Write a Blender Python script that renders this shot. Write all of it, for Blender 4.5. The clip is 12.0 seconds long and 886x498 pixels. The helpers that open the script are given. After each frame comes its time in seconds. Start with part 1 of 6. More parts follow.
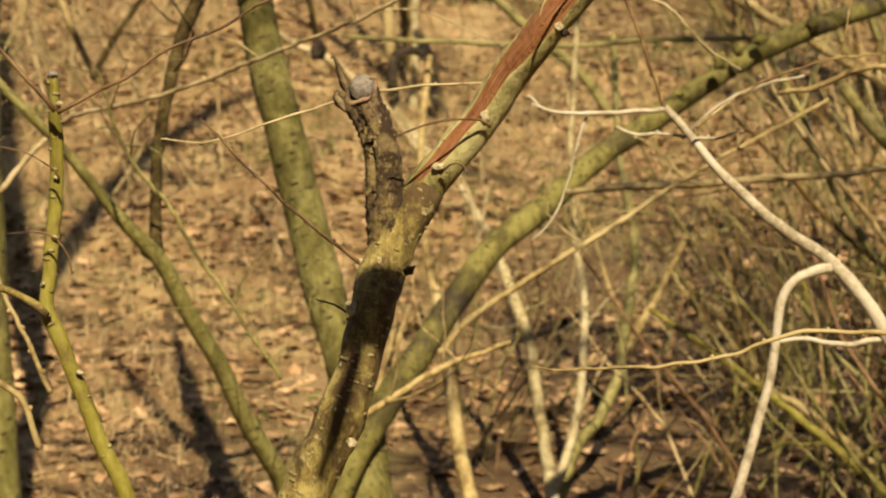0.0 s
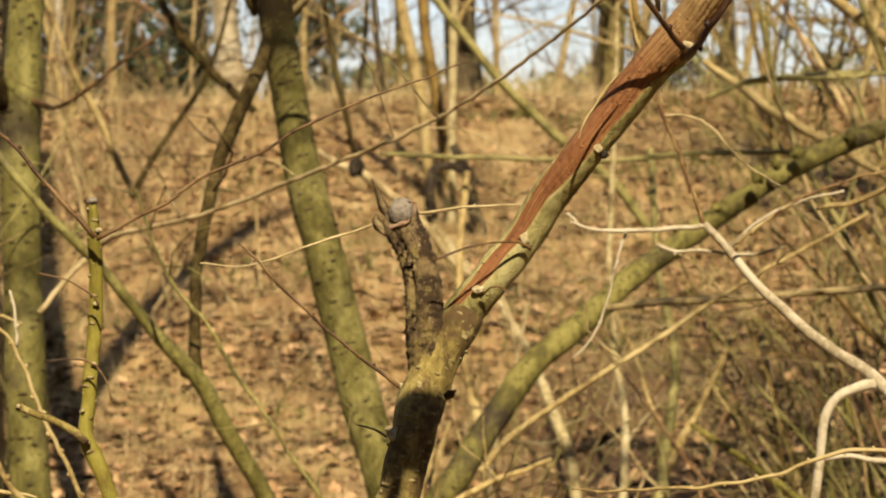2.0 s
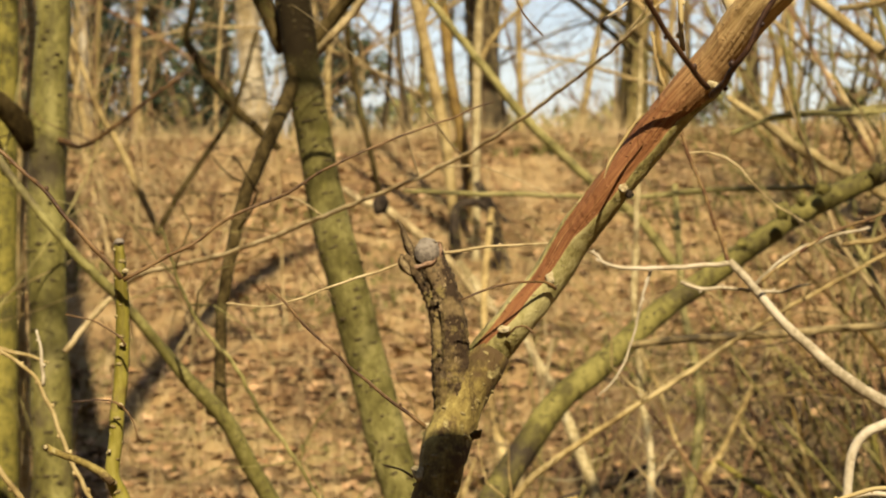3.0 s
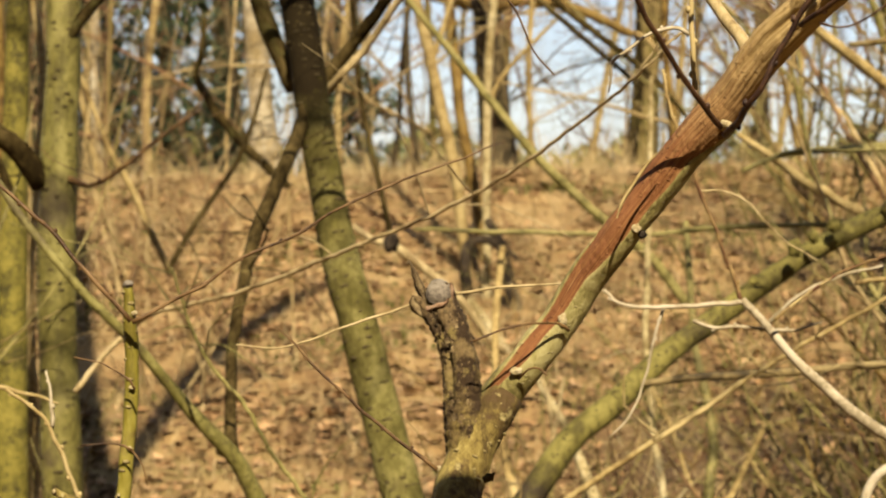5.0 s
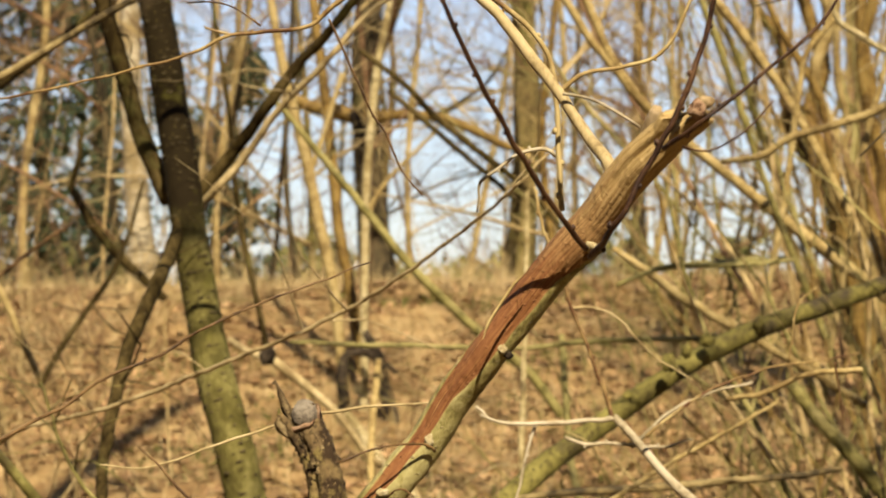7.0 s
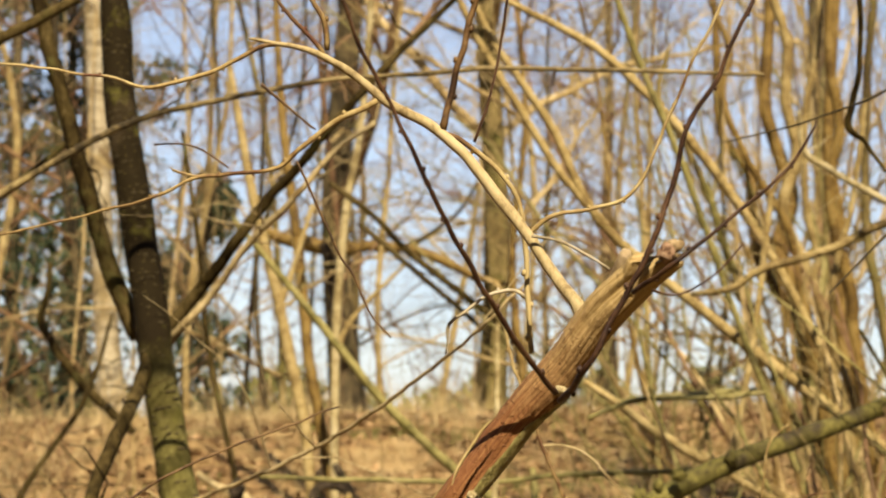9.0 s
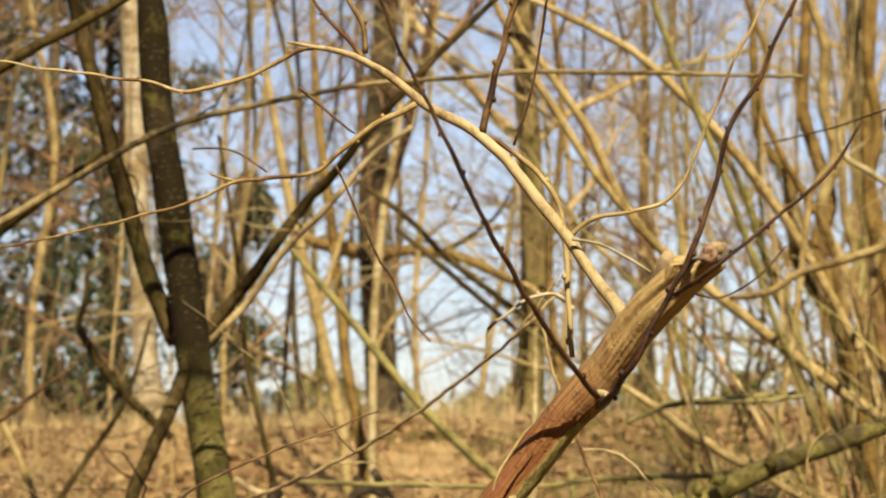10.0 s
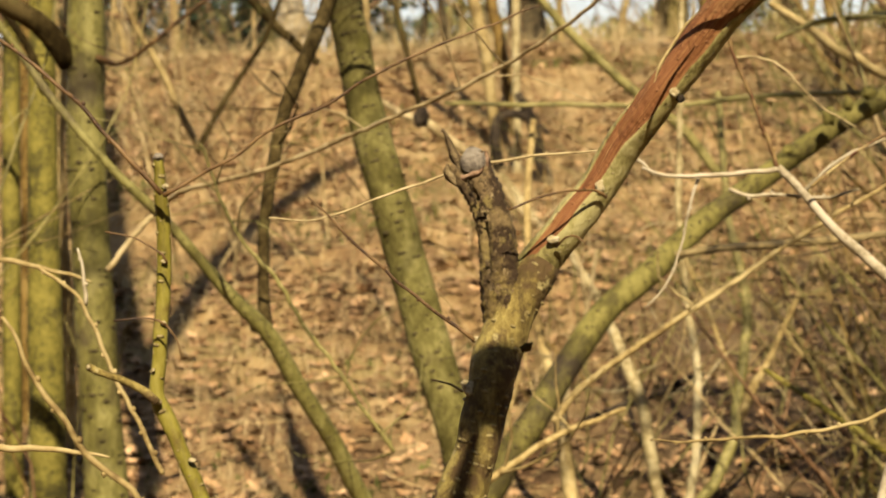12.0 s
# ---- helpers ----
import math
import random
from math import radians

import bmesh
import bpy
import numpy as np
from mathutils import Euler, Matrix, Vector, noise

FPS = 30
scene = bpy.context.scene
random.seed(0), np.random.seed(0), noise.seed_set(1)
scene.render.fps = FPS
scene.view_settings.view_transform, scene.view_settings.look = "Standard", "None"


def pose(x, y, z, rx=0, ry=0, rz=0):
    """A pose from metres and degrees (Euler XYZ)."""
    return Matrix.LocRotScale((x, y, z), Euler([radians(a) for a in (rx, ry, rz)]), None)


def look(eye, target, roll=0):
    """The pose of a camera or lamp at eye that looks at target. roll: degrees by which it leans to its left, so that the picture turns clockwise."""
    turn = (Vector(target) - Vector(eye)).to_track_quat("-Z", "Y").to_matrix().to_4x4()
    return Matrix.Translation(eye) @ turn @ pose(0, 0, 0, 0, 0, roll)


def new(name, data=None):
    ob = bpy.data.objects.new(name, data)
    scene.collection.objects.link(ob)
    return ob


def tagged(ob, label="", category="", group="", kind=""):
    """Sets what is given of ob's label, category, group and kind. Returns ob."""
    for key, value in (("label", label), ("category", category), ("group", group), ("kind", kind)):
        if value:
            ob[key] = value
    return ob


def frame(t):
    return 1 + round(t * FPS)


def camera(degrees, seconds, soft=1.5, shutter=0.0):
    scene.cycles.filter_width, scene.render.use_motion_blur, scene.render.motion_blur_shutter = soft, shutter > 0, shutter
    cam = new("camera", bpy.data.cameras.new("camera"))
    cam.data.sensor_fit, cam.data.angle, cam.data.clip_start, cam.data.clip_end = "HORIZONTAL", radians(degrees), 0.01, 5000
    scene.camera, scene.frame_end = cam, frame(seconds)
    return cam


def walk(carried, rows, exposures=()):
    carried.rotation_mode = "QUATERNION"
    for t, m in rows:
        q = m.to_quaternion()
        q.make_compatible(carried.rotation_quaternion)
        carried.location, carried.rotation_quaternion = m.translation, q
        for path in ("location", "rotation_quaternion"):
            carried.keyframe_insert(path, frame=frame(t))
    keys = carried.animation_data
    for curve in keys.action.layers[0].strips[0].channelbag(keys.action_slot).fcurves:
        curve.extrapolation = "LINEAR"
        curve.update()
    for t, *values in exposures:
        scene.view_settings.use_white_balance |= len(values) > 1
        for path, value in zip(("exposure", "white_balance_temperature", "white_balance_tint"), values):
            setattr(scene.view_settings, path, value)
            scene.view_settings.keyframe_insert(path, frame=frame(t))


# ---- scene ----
cam = camera(24.0, 12.0, soft=1.8)
cam.data.dof.use_dof = True
cam.data.dof.focus_distance = 1.52
cam.data.dof.aperture_fstop = 18.5
walk(cam, [
    (0, pose(0.0005, -0.0195, 1.4867, 83.290, -1.244, -1.999)),
    (0.5, pose(0.0011, -0.0144, 1.4877, 84.034, -1.143, -1.968)),
    (1, pose(0.0009, -0.0116, 1.4900, 84.856, -0.912, -1.610)),
    (1.5, pose(0.0002, -0.0122, 1.4912, 85.673, -0.827, -1.284)),
    (2, pose(-0.0005, -0.0120, 1.4923, 86.391, -0.673, -0.993)),
    (2.5, pose(-0.0013, -0.0114, 1.4941, 87.029, -0.576, -0.545)),
    (3, pose(-0.0014, -0.0136, 1.4949, 87.374, -0.459, -0.336)),
    (5, pose(-0.0020, -0.0028, 1.4970, 88.391, -0.286, -0.054)),
    (5.5, pose(-0.0018, -0.0027, 1.4985, 89.184, -0.259, 0.070)),
    (6, pose(-0.0004, -0.0022, 1.5000, 90.079, -0.434, -0.653)),
    (6.5, pose(0.0019, -0.0022, 1.5015, 90.847, -0.299, -1.635)),
    (7, pose(0.0060, -0.0007, 1.5027, 91.468, -0.492, -3.365)),
    (7.2, pose(0.0066, -0.0022, 1.5032, 91.595, -0.577, -3.869)),
    (8.8, pose(0.0068, 0.0031, 1.5099, 94.801, -0.390, -4.250)),
    (9, pose(0.0081, 0.0097, 1.5117, 95.044, -0.315, -4.161)),
    (9.5, pose(0.0090, 0.0197, 1.5121, 95.434, -0.283, -3.754)),
    (10, pose(0.0065, 0.0171, 1.5117, 95.166, -0.181, -3.141)),
    (10.5, pose(0.0028, -0.0022, 1.5088, 92.743, 0.144, -2.739)),
    (11, pose(-0.0000, 0.0047, 1.5026, 89.703, 0.138, -1.399)),
    (11.5, pose(-0.0026, 0.0121, 1.4960, 86.822, 0.184, -0.165)),
    (12, pose(-0.0050, 0.0178, 1.4912, 84.992, 0.581, 0.729)),
], exposures=[(0.0, 1.63, 6900, 12), (3.0, 1.66, 6900, 12), (5.0, 1.70, 6900, 12), (12.0, 1.71, 6900, 12)])

# ---- world and sun: clear early spring day, sun high behind the camera ----
SUN_EL, SUN_AZ = 46.0, 5.0  # degrees above the horizon; degrees to the right of straight behind
world = bpy.data.worlds.new("sky")
scene.world = world
world.use_nodes = True
wn = world.node_tree.nodes
sky = wn.new("ShaderNodeTexSky")
sky.sky_type, sky.sun_disc = "NISHITA", False
sky.sun_elevation, sky.sun_rotation = radians(SUN_EL), radians(180 - SUN_AZ)
sky.air_density, sky.dust_density, sky.ozone_density = 0.9, 0.7, 1.6
wn["Background"].inputs[1].default_value = 0.0438
haze = wn.new("ShaderNodeMix")
haze.data_type, haze.blend_type = "RGBA", "MULTIPLY"
haze.inputs["Factor"].default_value = 1.0
haze.inputs["B"].default_value = (1.0, 1.0, 1.06, 1)
world.node_tree.links.new(sky.outputs[0], haze.inputs["A"])
veil = wn.new("ShaderNodeMix")  # thin high haze
veil.data_type = "RGBA"
veil.inputs["Factor"].default_value = 0.30
veil.inputs["B"].default_value = (5.9, 6.8, 8.2, 1)
world.node_tree.links.new(haze.outputs["Result"], veil.inputs["A"])
world.node_tree.links.new(veil.outputs["Result"], wn["Background"].inputs[0])
sun = new("sun", bpy.data.lights.new("sun", "SUN"))
sun.data.energy, sun.data.angle, sun.data.color = 5.0, radians(0.53), (1.0, 0.89, 0.68)
sun.matrix_world = look((math.sin(radians(SUN_AZ)) * 20, -math.cos(radians(SUN_AZ)) * 20, math.tan(radians(SUN_EL)) * 20), (0, 0, 0))


# ---- materials ----
ALBEDO = 0.43  # one scale for all pigments


def material(name, ramp, scale, rough=0.75, bump=0.25, fine=9.0, stretch=(1, 1, 1), patch=None, rings=None, random_tint=0.0, dots=None, spec=0.14, upper=None):
    """A procedural surface: a colour ramp over broad noise, fine grain and bump; patch = (colour, scale, low, high) adds stains of moss or lichen; dots = (scale, colour, size) adds lenticels."""
    ramp = [tuple(ALBEDO * c for c in rgb) for rgb in ramp]
    m = bpy.data.materials.new(name)
    m.use_nodes = True
    n, ln = m.node_tree.nodes, m.node_tree.links
    bsdf = n["Principled BSDF"]
    bsdf.inputs["Roughness"].default_value = rough
    bsdf.inputs["Specular IOR Level"].default_value = spec
    co = n.new("ShaderNodeTexCoord")
    mp = n.new("ShaderNodeMapping")
    mp.inputs["Scale"].default_value = stretch
    ln.new(co.outputs["Object"], mp.inputs[0])
    broad = n.new("ShaderNodeTexNoise")
    broad.inputs["Scale"].default_value, broad.inputs["Detail"].default_value, broad.inputs["Roughness"].default_value = scale, 5, 0.6
    ln.new(mp.outputs[0], broad.inputs["Vector"])
    grain = n.new("ShaderNodeTexNoise")
    grain.inputs["Scale"].default_value, grain.inputs["Detail"].default_value, grain.inputs["Roughness"].default_value = scale * fine, 6, 0.7
    ln.new(mp.outputs[0], grain.inputs["Vector"])
    mix = n.new("ShaderNodeMath")
    mix.operation = "MULTIPLY_ADD"
    ln.new(grain.outputs[0], mix.inputs[0])
    mix.inputs[1].default_value = 0.6
    ln.new(broad.outputs[0], mix.inputs[2])
    cr = n.new("ShaderNodeValToRGB")
    e = cr.color_ramp.elements
    e[0].position, e[0].color = 0.66, (*ramp[0], 1)
    e[1].position, e[1].color = 0.94, (*ramp[-1], 1)
    for k, c in enumerate(ramp[1:-1]):
        x = e.new(0.66 + 0.28 * (k + 1) / (len(ramp) - 1))
        x.color = (*c, 1)
    ln.new(mix.outputs[0], cr.inputs[0])
    colour, height = cr.outputs[0], mix.outputs[0]

    def blend(a, b, fac):
        mx = n.new("ShaderNodeMix")
        mx.data_type = "RGBA"
        ln.new(fac, mx.inputs["Factor"])
        ln.new(a, mx.inputs["A"])
        if isinstance(b, tuple):
            mx.inputs["B"].default_value = (*(ALBEDO * c for c in b), 1)
        else:
            ln.new(b, mx.inputs["B"])
        return mx.outputs["Result"]

    def ramp_of(value, low, high):
        mr = n.new("ShaderNodeMapRange")
        mr.inputs["From Min"].default_value, mr.inputs["From Max"].default_value = low, high
        ln.new(value, mr.inputs["Value"])
        return mr.outputs[0]

    if upper:  # darker colour above a height: the stub's dead bark, shade painted on the trunk
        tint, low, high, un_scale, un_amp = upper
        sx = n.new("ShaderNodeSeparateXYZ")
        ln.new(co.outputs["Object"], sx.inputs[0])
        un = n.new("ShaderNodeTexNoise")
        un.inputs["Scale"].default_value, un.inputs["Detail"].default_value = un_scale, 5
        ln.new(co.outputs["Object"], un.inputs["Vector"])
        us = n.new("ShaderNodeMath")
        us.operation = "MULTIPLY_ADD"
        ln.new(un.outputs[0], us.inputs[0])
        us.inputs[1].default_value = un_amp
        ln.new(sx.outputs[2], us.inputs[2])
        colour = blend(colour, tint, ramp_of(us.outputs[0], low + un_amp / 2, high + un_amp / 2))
    if patch:
        for tint, sc, low, high in (patch if isinstance(patch, list) else [patch]):
            pn = n.new("ShaderNodeTexNoise")
            pn.inputs["Scale"].default_value, pn.inputs["Detail"].default_value, pn.inputs["Roughness"].default_value = sc, 6, 0.65
            ln.new(co.outputs["Object"], pn.inputs["Vector"])
            colour = blend(colour, tint, ramp_of(pn.outputs[0], low, high))
    if dots:
        sc, tint, size = dots
        dm = n.new("ShaderNodeMapping")
        dm.inputs["Scale"].default_value = (1, 1, 1.8)
        ln.new(co.outputs["Object"], dm.inputs[0])
        vo = n.new("ShaderNodeTexVoronoi")
        vo.inputs["Scale"].default_value = sc
        ln.new(dm.outputs[0], vo.inputs["Vector"])
        spot = ramp_of(vo.outputs["Distance"], size, size * 0.55)
        colour = blend(colour, tint, spot)
        ad = n.new("ShaderNodeMath")
        ad.operation = "MULTIPLY_ADD"
        ln.new(spot, ad.inputs[0])
        ad.inputs[1].default_value = 0.6
        ln.new(height, ad.inputs[2])
        height = ad.outputs[0]
    if random_tint:
        oi = n.new("ShaderNodeObjectInfo")
        ge = n.new("ShaderNodeNewGeometry")
        sm = n.new("ShaderNodeMath")
        ln.new(oi.outputs["Random"], sm.inputs[0])
        ln.new(ge.outputs["Random Per Island"], sm.inputs[1])
        fr = n.new("ShaderNodeMath")
        fr.operation = "FRACT"
        ln.new(sm.outputs[0], fr.inputs[0])
        hs = n.new("ShaderNodeHueSaturation")
        vr = n.new("ShaderNodeMapRange")
        vr.inputs["To Min"].default_value, vr.inputs["To Max"].default_value = 1 - random_tint, 1 + random_tint
        ln.new(fr.outputs[0], vr.inputs["Value"])
        ln.new(vr.outputs[0], hs.inputs["Value"])
        ln.new(colour, hs.inputs["Color"])
        colour = hs.outputs[0]
    ln.new(colour, bsdf.inputs["Base Color"])
    bp = n.new("ShaderNodeBump")
    bp.inputs["Strength"].default_value, bp.inputs["Distance"].default_value = bump, 0.004
    ln.new(height, bp.inputs["Height"])
    ln.new(bp.outputs[0], bsdf.inputs["Normal"])
    return m


bark_near = material("bark_near", [(0.10, 0.065, 0.018), (0.26, 0.19, 0.05), (0.42, 0.33, 0.10)], 55, 0.75, 1.0, 5, (1, 1, 0.5), patch=[((0.11, 0.066, 0.024), 34, 0.52, 0.62), ((0.46, 0.38, 0.16), 80, 0.60, 0.66)])
bark_stub = material("bark_stub", [(0.09, 0.058, 0.017), (0.22, 0.16, 0.045), (0.36, 0.28, 0.09)], 55, 0.85, 1.0, 5, (1, 1, 0.5), patch=[((0.05, 0.029, 0.012), 60, 0.46, 0.56), ((0.24, 0.18, 0.06), 75, 0.56, 0.64)], upper=((0.20, 0.135, 0.06), 1.335, 1.40, 50, 0.12))
bark_scale = material("bark_scale", [(0.06, 0.036, 0.018), (0.17, 0.115, 0.055), (0.32, 0.24, 0.12)], 160, 0.85, 0.5, 5, random_tint=0.35)
bark_torn = material("bark_torn", [(0.12, 0.06, 0.03), (0.32, 0.19, 0.11), (0.42, 0.28, 0.18)], 160, 0.85, 0.5, 5)
bark_lime = material("bark_lime", [(0.15, 0.12, 0.015), (0.25, 0.21, 0.03), (0.32, 0.27, 0.055)], 30, 0.6, 0.35, 6, (1, 1, 0.4), patch=((0.14, 0.09, 0.03), 45, 0.58, 0.74))
bark_lime2 = material("bark_lime2", [(0.07, 0.06, 0.015), (0.20, 0.17, 0.03), (0.30, 0.25, 0.05)], 9, 0.8, 0.6, 8)
bark_mid = material("bark_mid", [(0.11, 0.094, 0.022), (0.20, 0.175, 0.045), (0.30, 0.265, 0.085)], 18, 0.65, 0.8, 6, (1, 1, 0.6), patch=[((0.10, 0.075, 0.04), 5, 0.56, 0.72), ((0.15, 0.135, 0.03), 9, 0.58, 0.72)], dots=(62, (0.10, 0.075, 0.03), 0.2))
# upper: shade on the higher trunk, painted in as a near-black tint
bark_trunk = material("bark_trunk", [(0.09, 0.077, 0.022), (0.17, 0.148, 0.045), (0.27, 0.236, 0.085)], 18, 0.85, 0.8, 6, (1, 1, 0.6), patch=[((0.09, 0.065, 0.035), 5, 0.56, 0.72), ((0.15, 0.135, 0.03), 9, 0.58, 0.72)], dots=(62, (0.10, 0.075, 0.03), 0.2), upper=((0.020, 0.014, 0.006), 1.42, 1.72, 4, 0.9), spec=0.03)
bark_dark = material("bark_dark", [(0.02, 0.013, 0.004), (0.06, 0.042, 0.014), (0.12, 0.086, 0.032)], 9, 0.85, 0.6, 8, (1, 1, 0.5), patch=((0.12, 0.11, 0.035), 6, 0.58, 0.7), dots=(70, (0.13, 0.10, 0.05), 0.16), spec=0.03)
bark_dark2 = material("bark_dark2", [(0.05, 0.035, 0.014), (0.22, 0.16, 0.065), (0.38, 0.29, 0.13)], 6, 0.75, 0.4, 8)
bark_black = material("bark_black", [(0.012, 0.009, 0.006), (0.035, 0.026, 0.018), (0.08, 0.06, 0.04)], 18, 0.95, 0.8, 6, spec=0.05)
bark_pale = material("bark_pale", [(0.24, 0.165, 0.07), (0.48, 0.37, 0.18), (0.58, 0.46, 0.25)], 26, 0.65, 0.3, 7, (1, 1, 0.5), patch=((0.22, 0.14, 0.06), 40, 0.62, 0.75))
bark_white = material("bark_white", [(0.30, 0.24, 0.14), (0.52, 0.44, 0.29), (0.60, 0.52, 0.37)], 22, 0.7, 0.35, 7, patch=((0.24, 0.16, 0.08), 14, 0.6, 0.74))
bark_white2 = material("bark_white2", [(0.22, 0.16, 0.06), (0.46, 0.37, 0.18), (0.56, 0.47, 0.27)], 8, 0.7, 0.4, 8, patch=((0.13, 0.09, 0.04), 9, 0.6, 0.72))
bark_tan = material("bark_tan", [(0.20, 0.13, 0.042), (0.40, 0.29, 0.11), (0.52, 0.40, 0.18)], 10, 0.7, 0.4, 8, patch=((0.12, 0.08, 0.03), 7, 0.6, 0.74), random_tint=0.15)
bark_ochre = material("bark_ochre", [(0.10, 0.056, 0.012), (0.22, 0.135, 0.03), (0.31, 0.205, 0.06)], 10, 0.7, 0.4, 8)
bark_shoot = material("bark_shoot", [(0.11, 0.092, 0.024), (0.24, 0.205, 0.058), (0.36, 0.305, 0.11)], 10, 0.6, 0.3, 8, patch=((0.26, 0.21, 0.09), 6, 0.55, 0.7))
bark_wine = material("bark_wine", [(0.026, 0.012, 0.008), (0.07, 0.032, 0.015), (0.13, 0.066, 0.03)], 40, 0.5, 0.25, 6)
bark_brown = material("bark_brown", [(0.05, 0.025, 0.011), (0.14, 0.075, 0.026), (0.23, 0.135, 0.052)], 40, 0.5, 0.25, 6)
bark_twig = material("bark_twig", [(0.12, 0.055, 0.02), (0.34, 0.23, 0.085), (0.54, 0.42, 0.19)], 14, 0.65, 0.4, 7, (1, 1, 0.5), patch=((0.13, 0.05, 0.022), 22, 0.56, 0.66))
bark_limb = material("bark_limb", [(0.07, 0.056, 0.014), (0.15, 0.127, 0.029), (0.25, 0.215, 0.056)], 14, 0.8, 0.9, 6, (1, 1, 0.6), patch=[((0.05, 0.036, 0.018), 6, 0.54, 0.66), ((0.15, 0.135, 0.03), 9, 0.58, 0.72)], dots=(62, (0.05, 0.036, 0.018), 0.2))
wart = material("wart", [(0.05, 0.036, 0.014), (0.10, 0.075, 0.03)], 90, 0.9, 0.4, 5)
wart_near = material("wart_near", [(0.18, 0.13, 0.045), (0.40, 0.32, 0.14)], 200, 0.9, 0.4, 5)
callus = material("callus", [(0.24, 0.17, 0.07), (0.47, 0.38, 0.20), (0.60, 0.51, 0.31)], 90, 0.8, 0.5, 5)
cut_wood = material("cut_wood", [(0.12, 0.095, 0.07), (0.24, 0.20, 0.15), (0.30, 0.26, 0.20)], 60, 0.85, 0.6, 5)
wood_grey = material("wood_grey", [(0.20, 0.13, 0.06), (0.38, 0.27, 0.14), (0.48, 0.36, 0.21)], 40, 0.8, 0.5, 6)
birch_bark = material("birch_bark", [(0.20, 0.15, 0.08), (0.46, 0.38, 0.24), (0.60, 0.52, 0.36)], 2.2, 0.8, 0.4, 8, (1, 1, 3), patch=[((0.06, 0.045, 0.03), 5, 0.57, 0.66), ((0.30, 0.22, 0.10), 3, 0.52, 0.68)])
far_bark = material("far_bark", [(0.022, 0.016, 0.007), (0.06, 0.044, 0.02), (0.11, 0.083, 0.038)], 3, 0.9, 0.9, 8, (2, 2, 0.5), patch=((0.13, 0.12, 0.03), 1.2, 0.55, 0.7))
moss_bark = material("moss_bark", [(0.08, 0.056, 0.02), (0.21, 0.155, 0.055), (0.31, 0.235, 0.09)], 3, 0.9, 0.9, 8, (2, 2, 0.5), patch=((0.15, 0.135, 0.03), 2.2, 0.52, 0.66))
twig_tan = material("twig_tan", [(0.26, 0.17, 0.065), (0.45, 0.325, 0.14), (0.58, 0.44, 0.22)], 2.0, 0.75, 0.2, 8, random_tint=0.25)
twig_rust = material("twig_rust", [(0.12, 0.06, 0.025), (0.24, 0.13, 0.06), (0.30, 0.18, 0.09)], 2.0, 0.75, 0.2, 8, random_tint=0.25)
twig_olive = material("twig_olive", [(0.12, 0.10, 0.024), (0.26, 0.22, 0.065), (0.37, 0.315, 0.12)], 3.0, 0.7, 0.2, 8, random_tint=0.25)
pine_needle = material("pine_needle", [(0.015, 0.025, 0.012), (0.035, 0.055, 0.022), (0.06, 0.08, 0.03)], 1.5, 0.8, 0.2, 8, random_tint=0.3)
bush_green = material("bush_green", [(0.09, 0.10, 0.025), (0.19, 0.185, 0.05), (0.27, 0.24, 0.08)], 1.5, 0.8, 0.2, 8, random_tint=0.3)
leaf_tan = material("leaf_tan", [(0.17, 0.088, 0.036), (0.42, 0.24, 0.105), (0.64, 0.42, 0.225)], 9, 0.6, 0.4, 10, random_tint=0.38)
straw = material("straw", [(0.34, 0.24, 0.10), (0.55, 0.41, 0.20), (0.67, 0.52, 0.28)], 6, 0.7, 0.2, 8, random_tint=0.3)
moss = material("moss", [(0.06, 0.07, 0.012), (0.12, 0.13, 0.025), (0.17, 0.17, 0.04)], 12, 0.9, 0.5, 8, random_tint=0.25)
# the darker second patch: random blotches standing in for shadows on the ground
soil = material("soil", [(0.14, 0.074, 0.027), (0.27, 0.16, 0.064), (0.39, 0.248, 0.10), (0.46, 0.315, 0.145)], 3.2, 0.9, 1.0, 14, patch=[((0.24, 0.18, 0.065), 0.9, 0.55, 0.68), ((0.10, 0.058, 0.028), 1.3, 0.57, 0.70)])


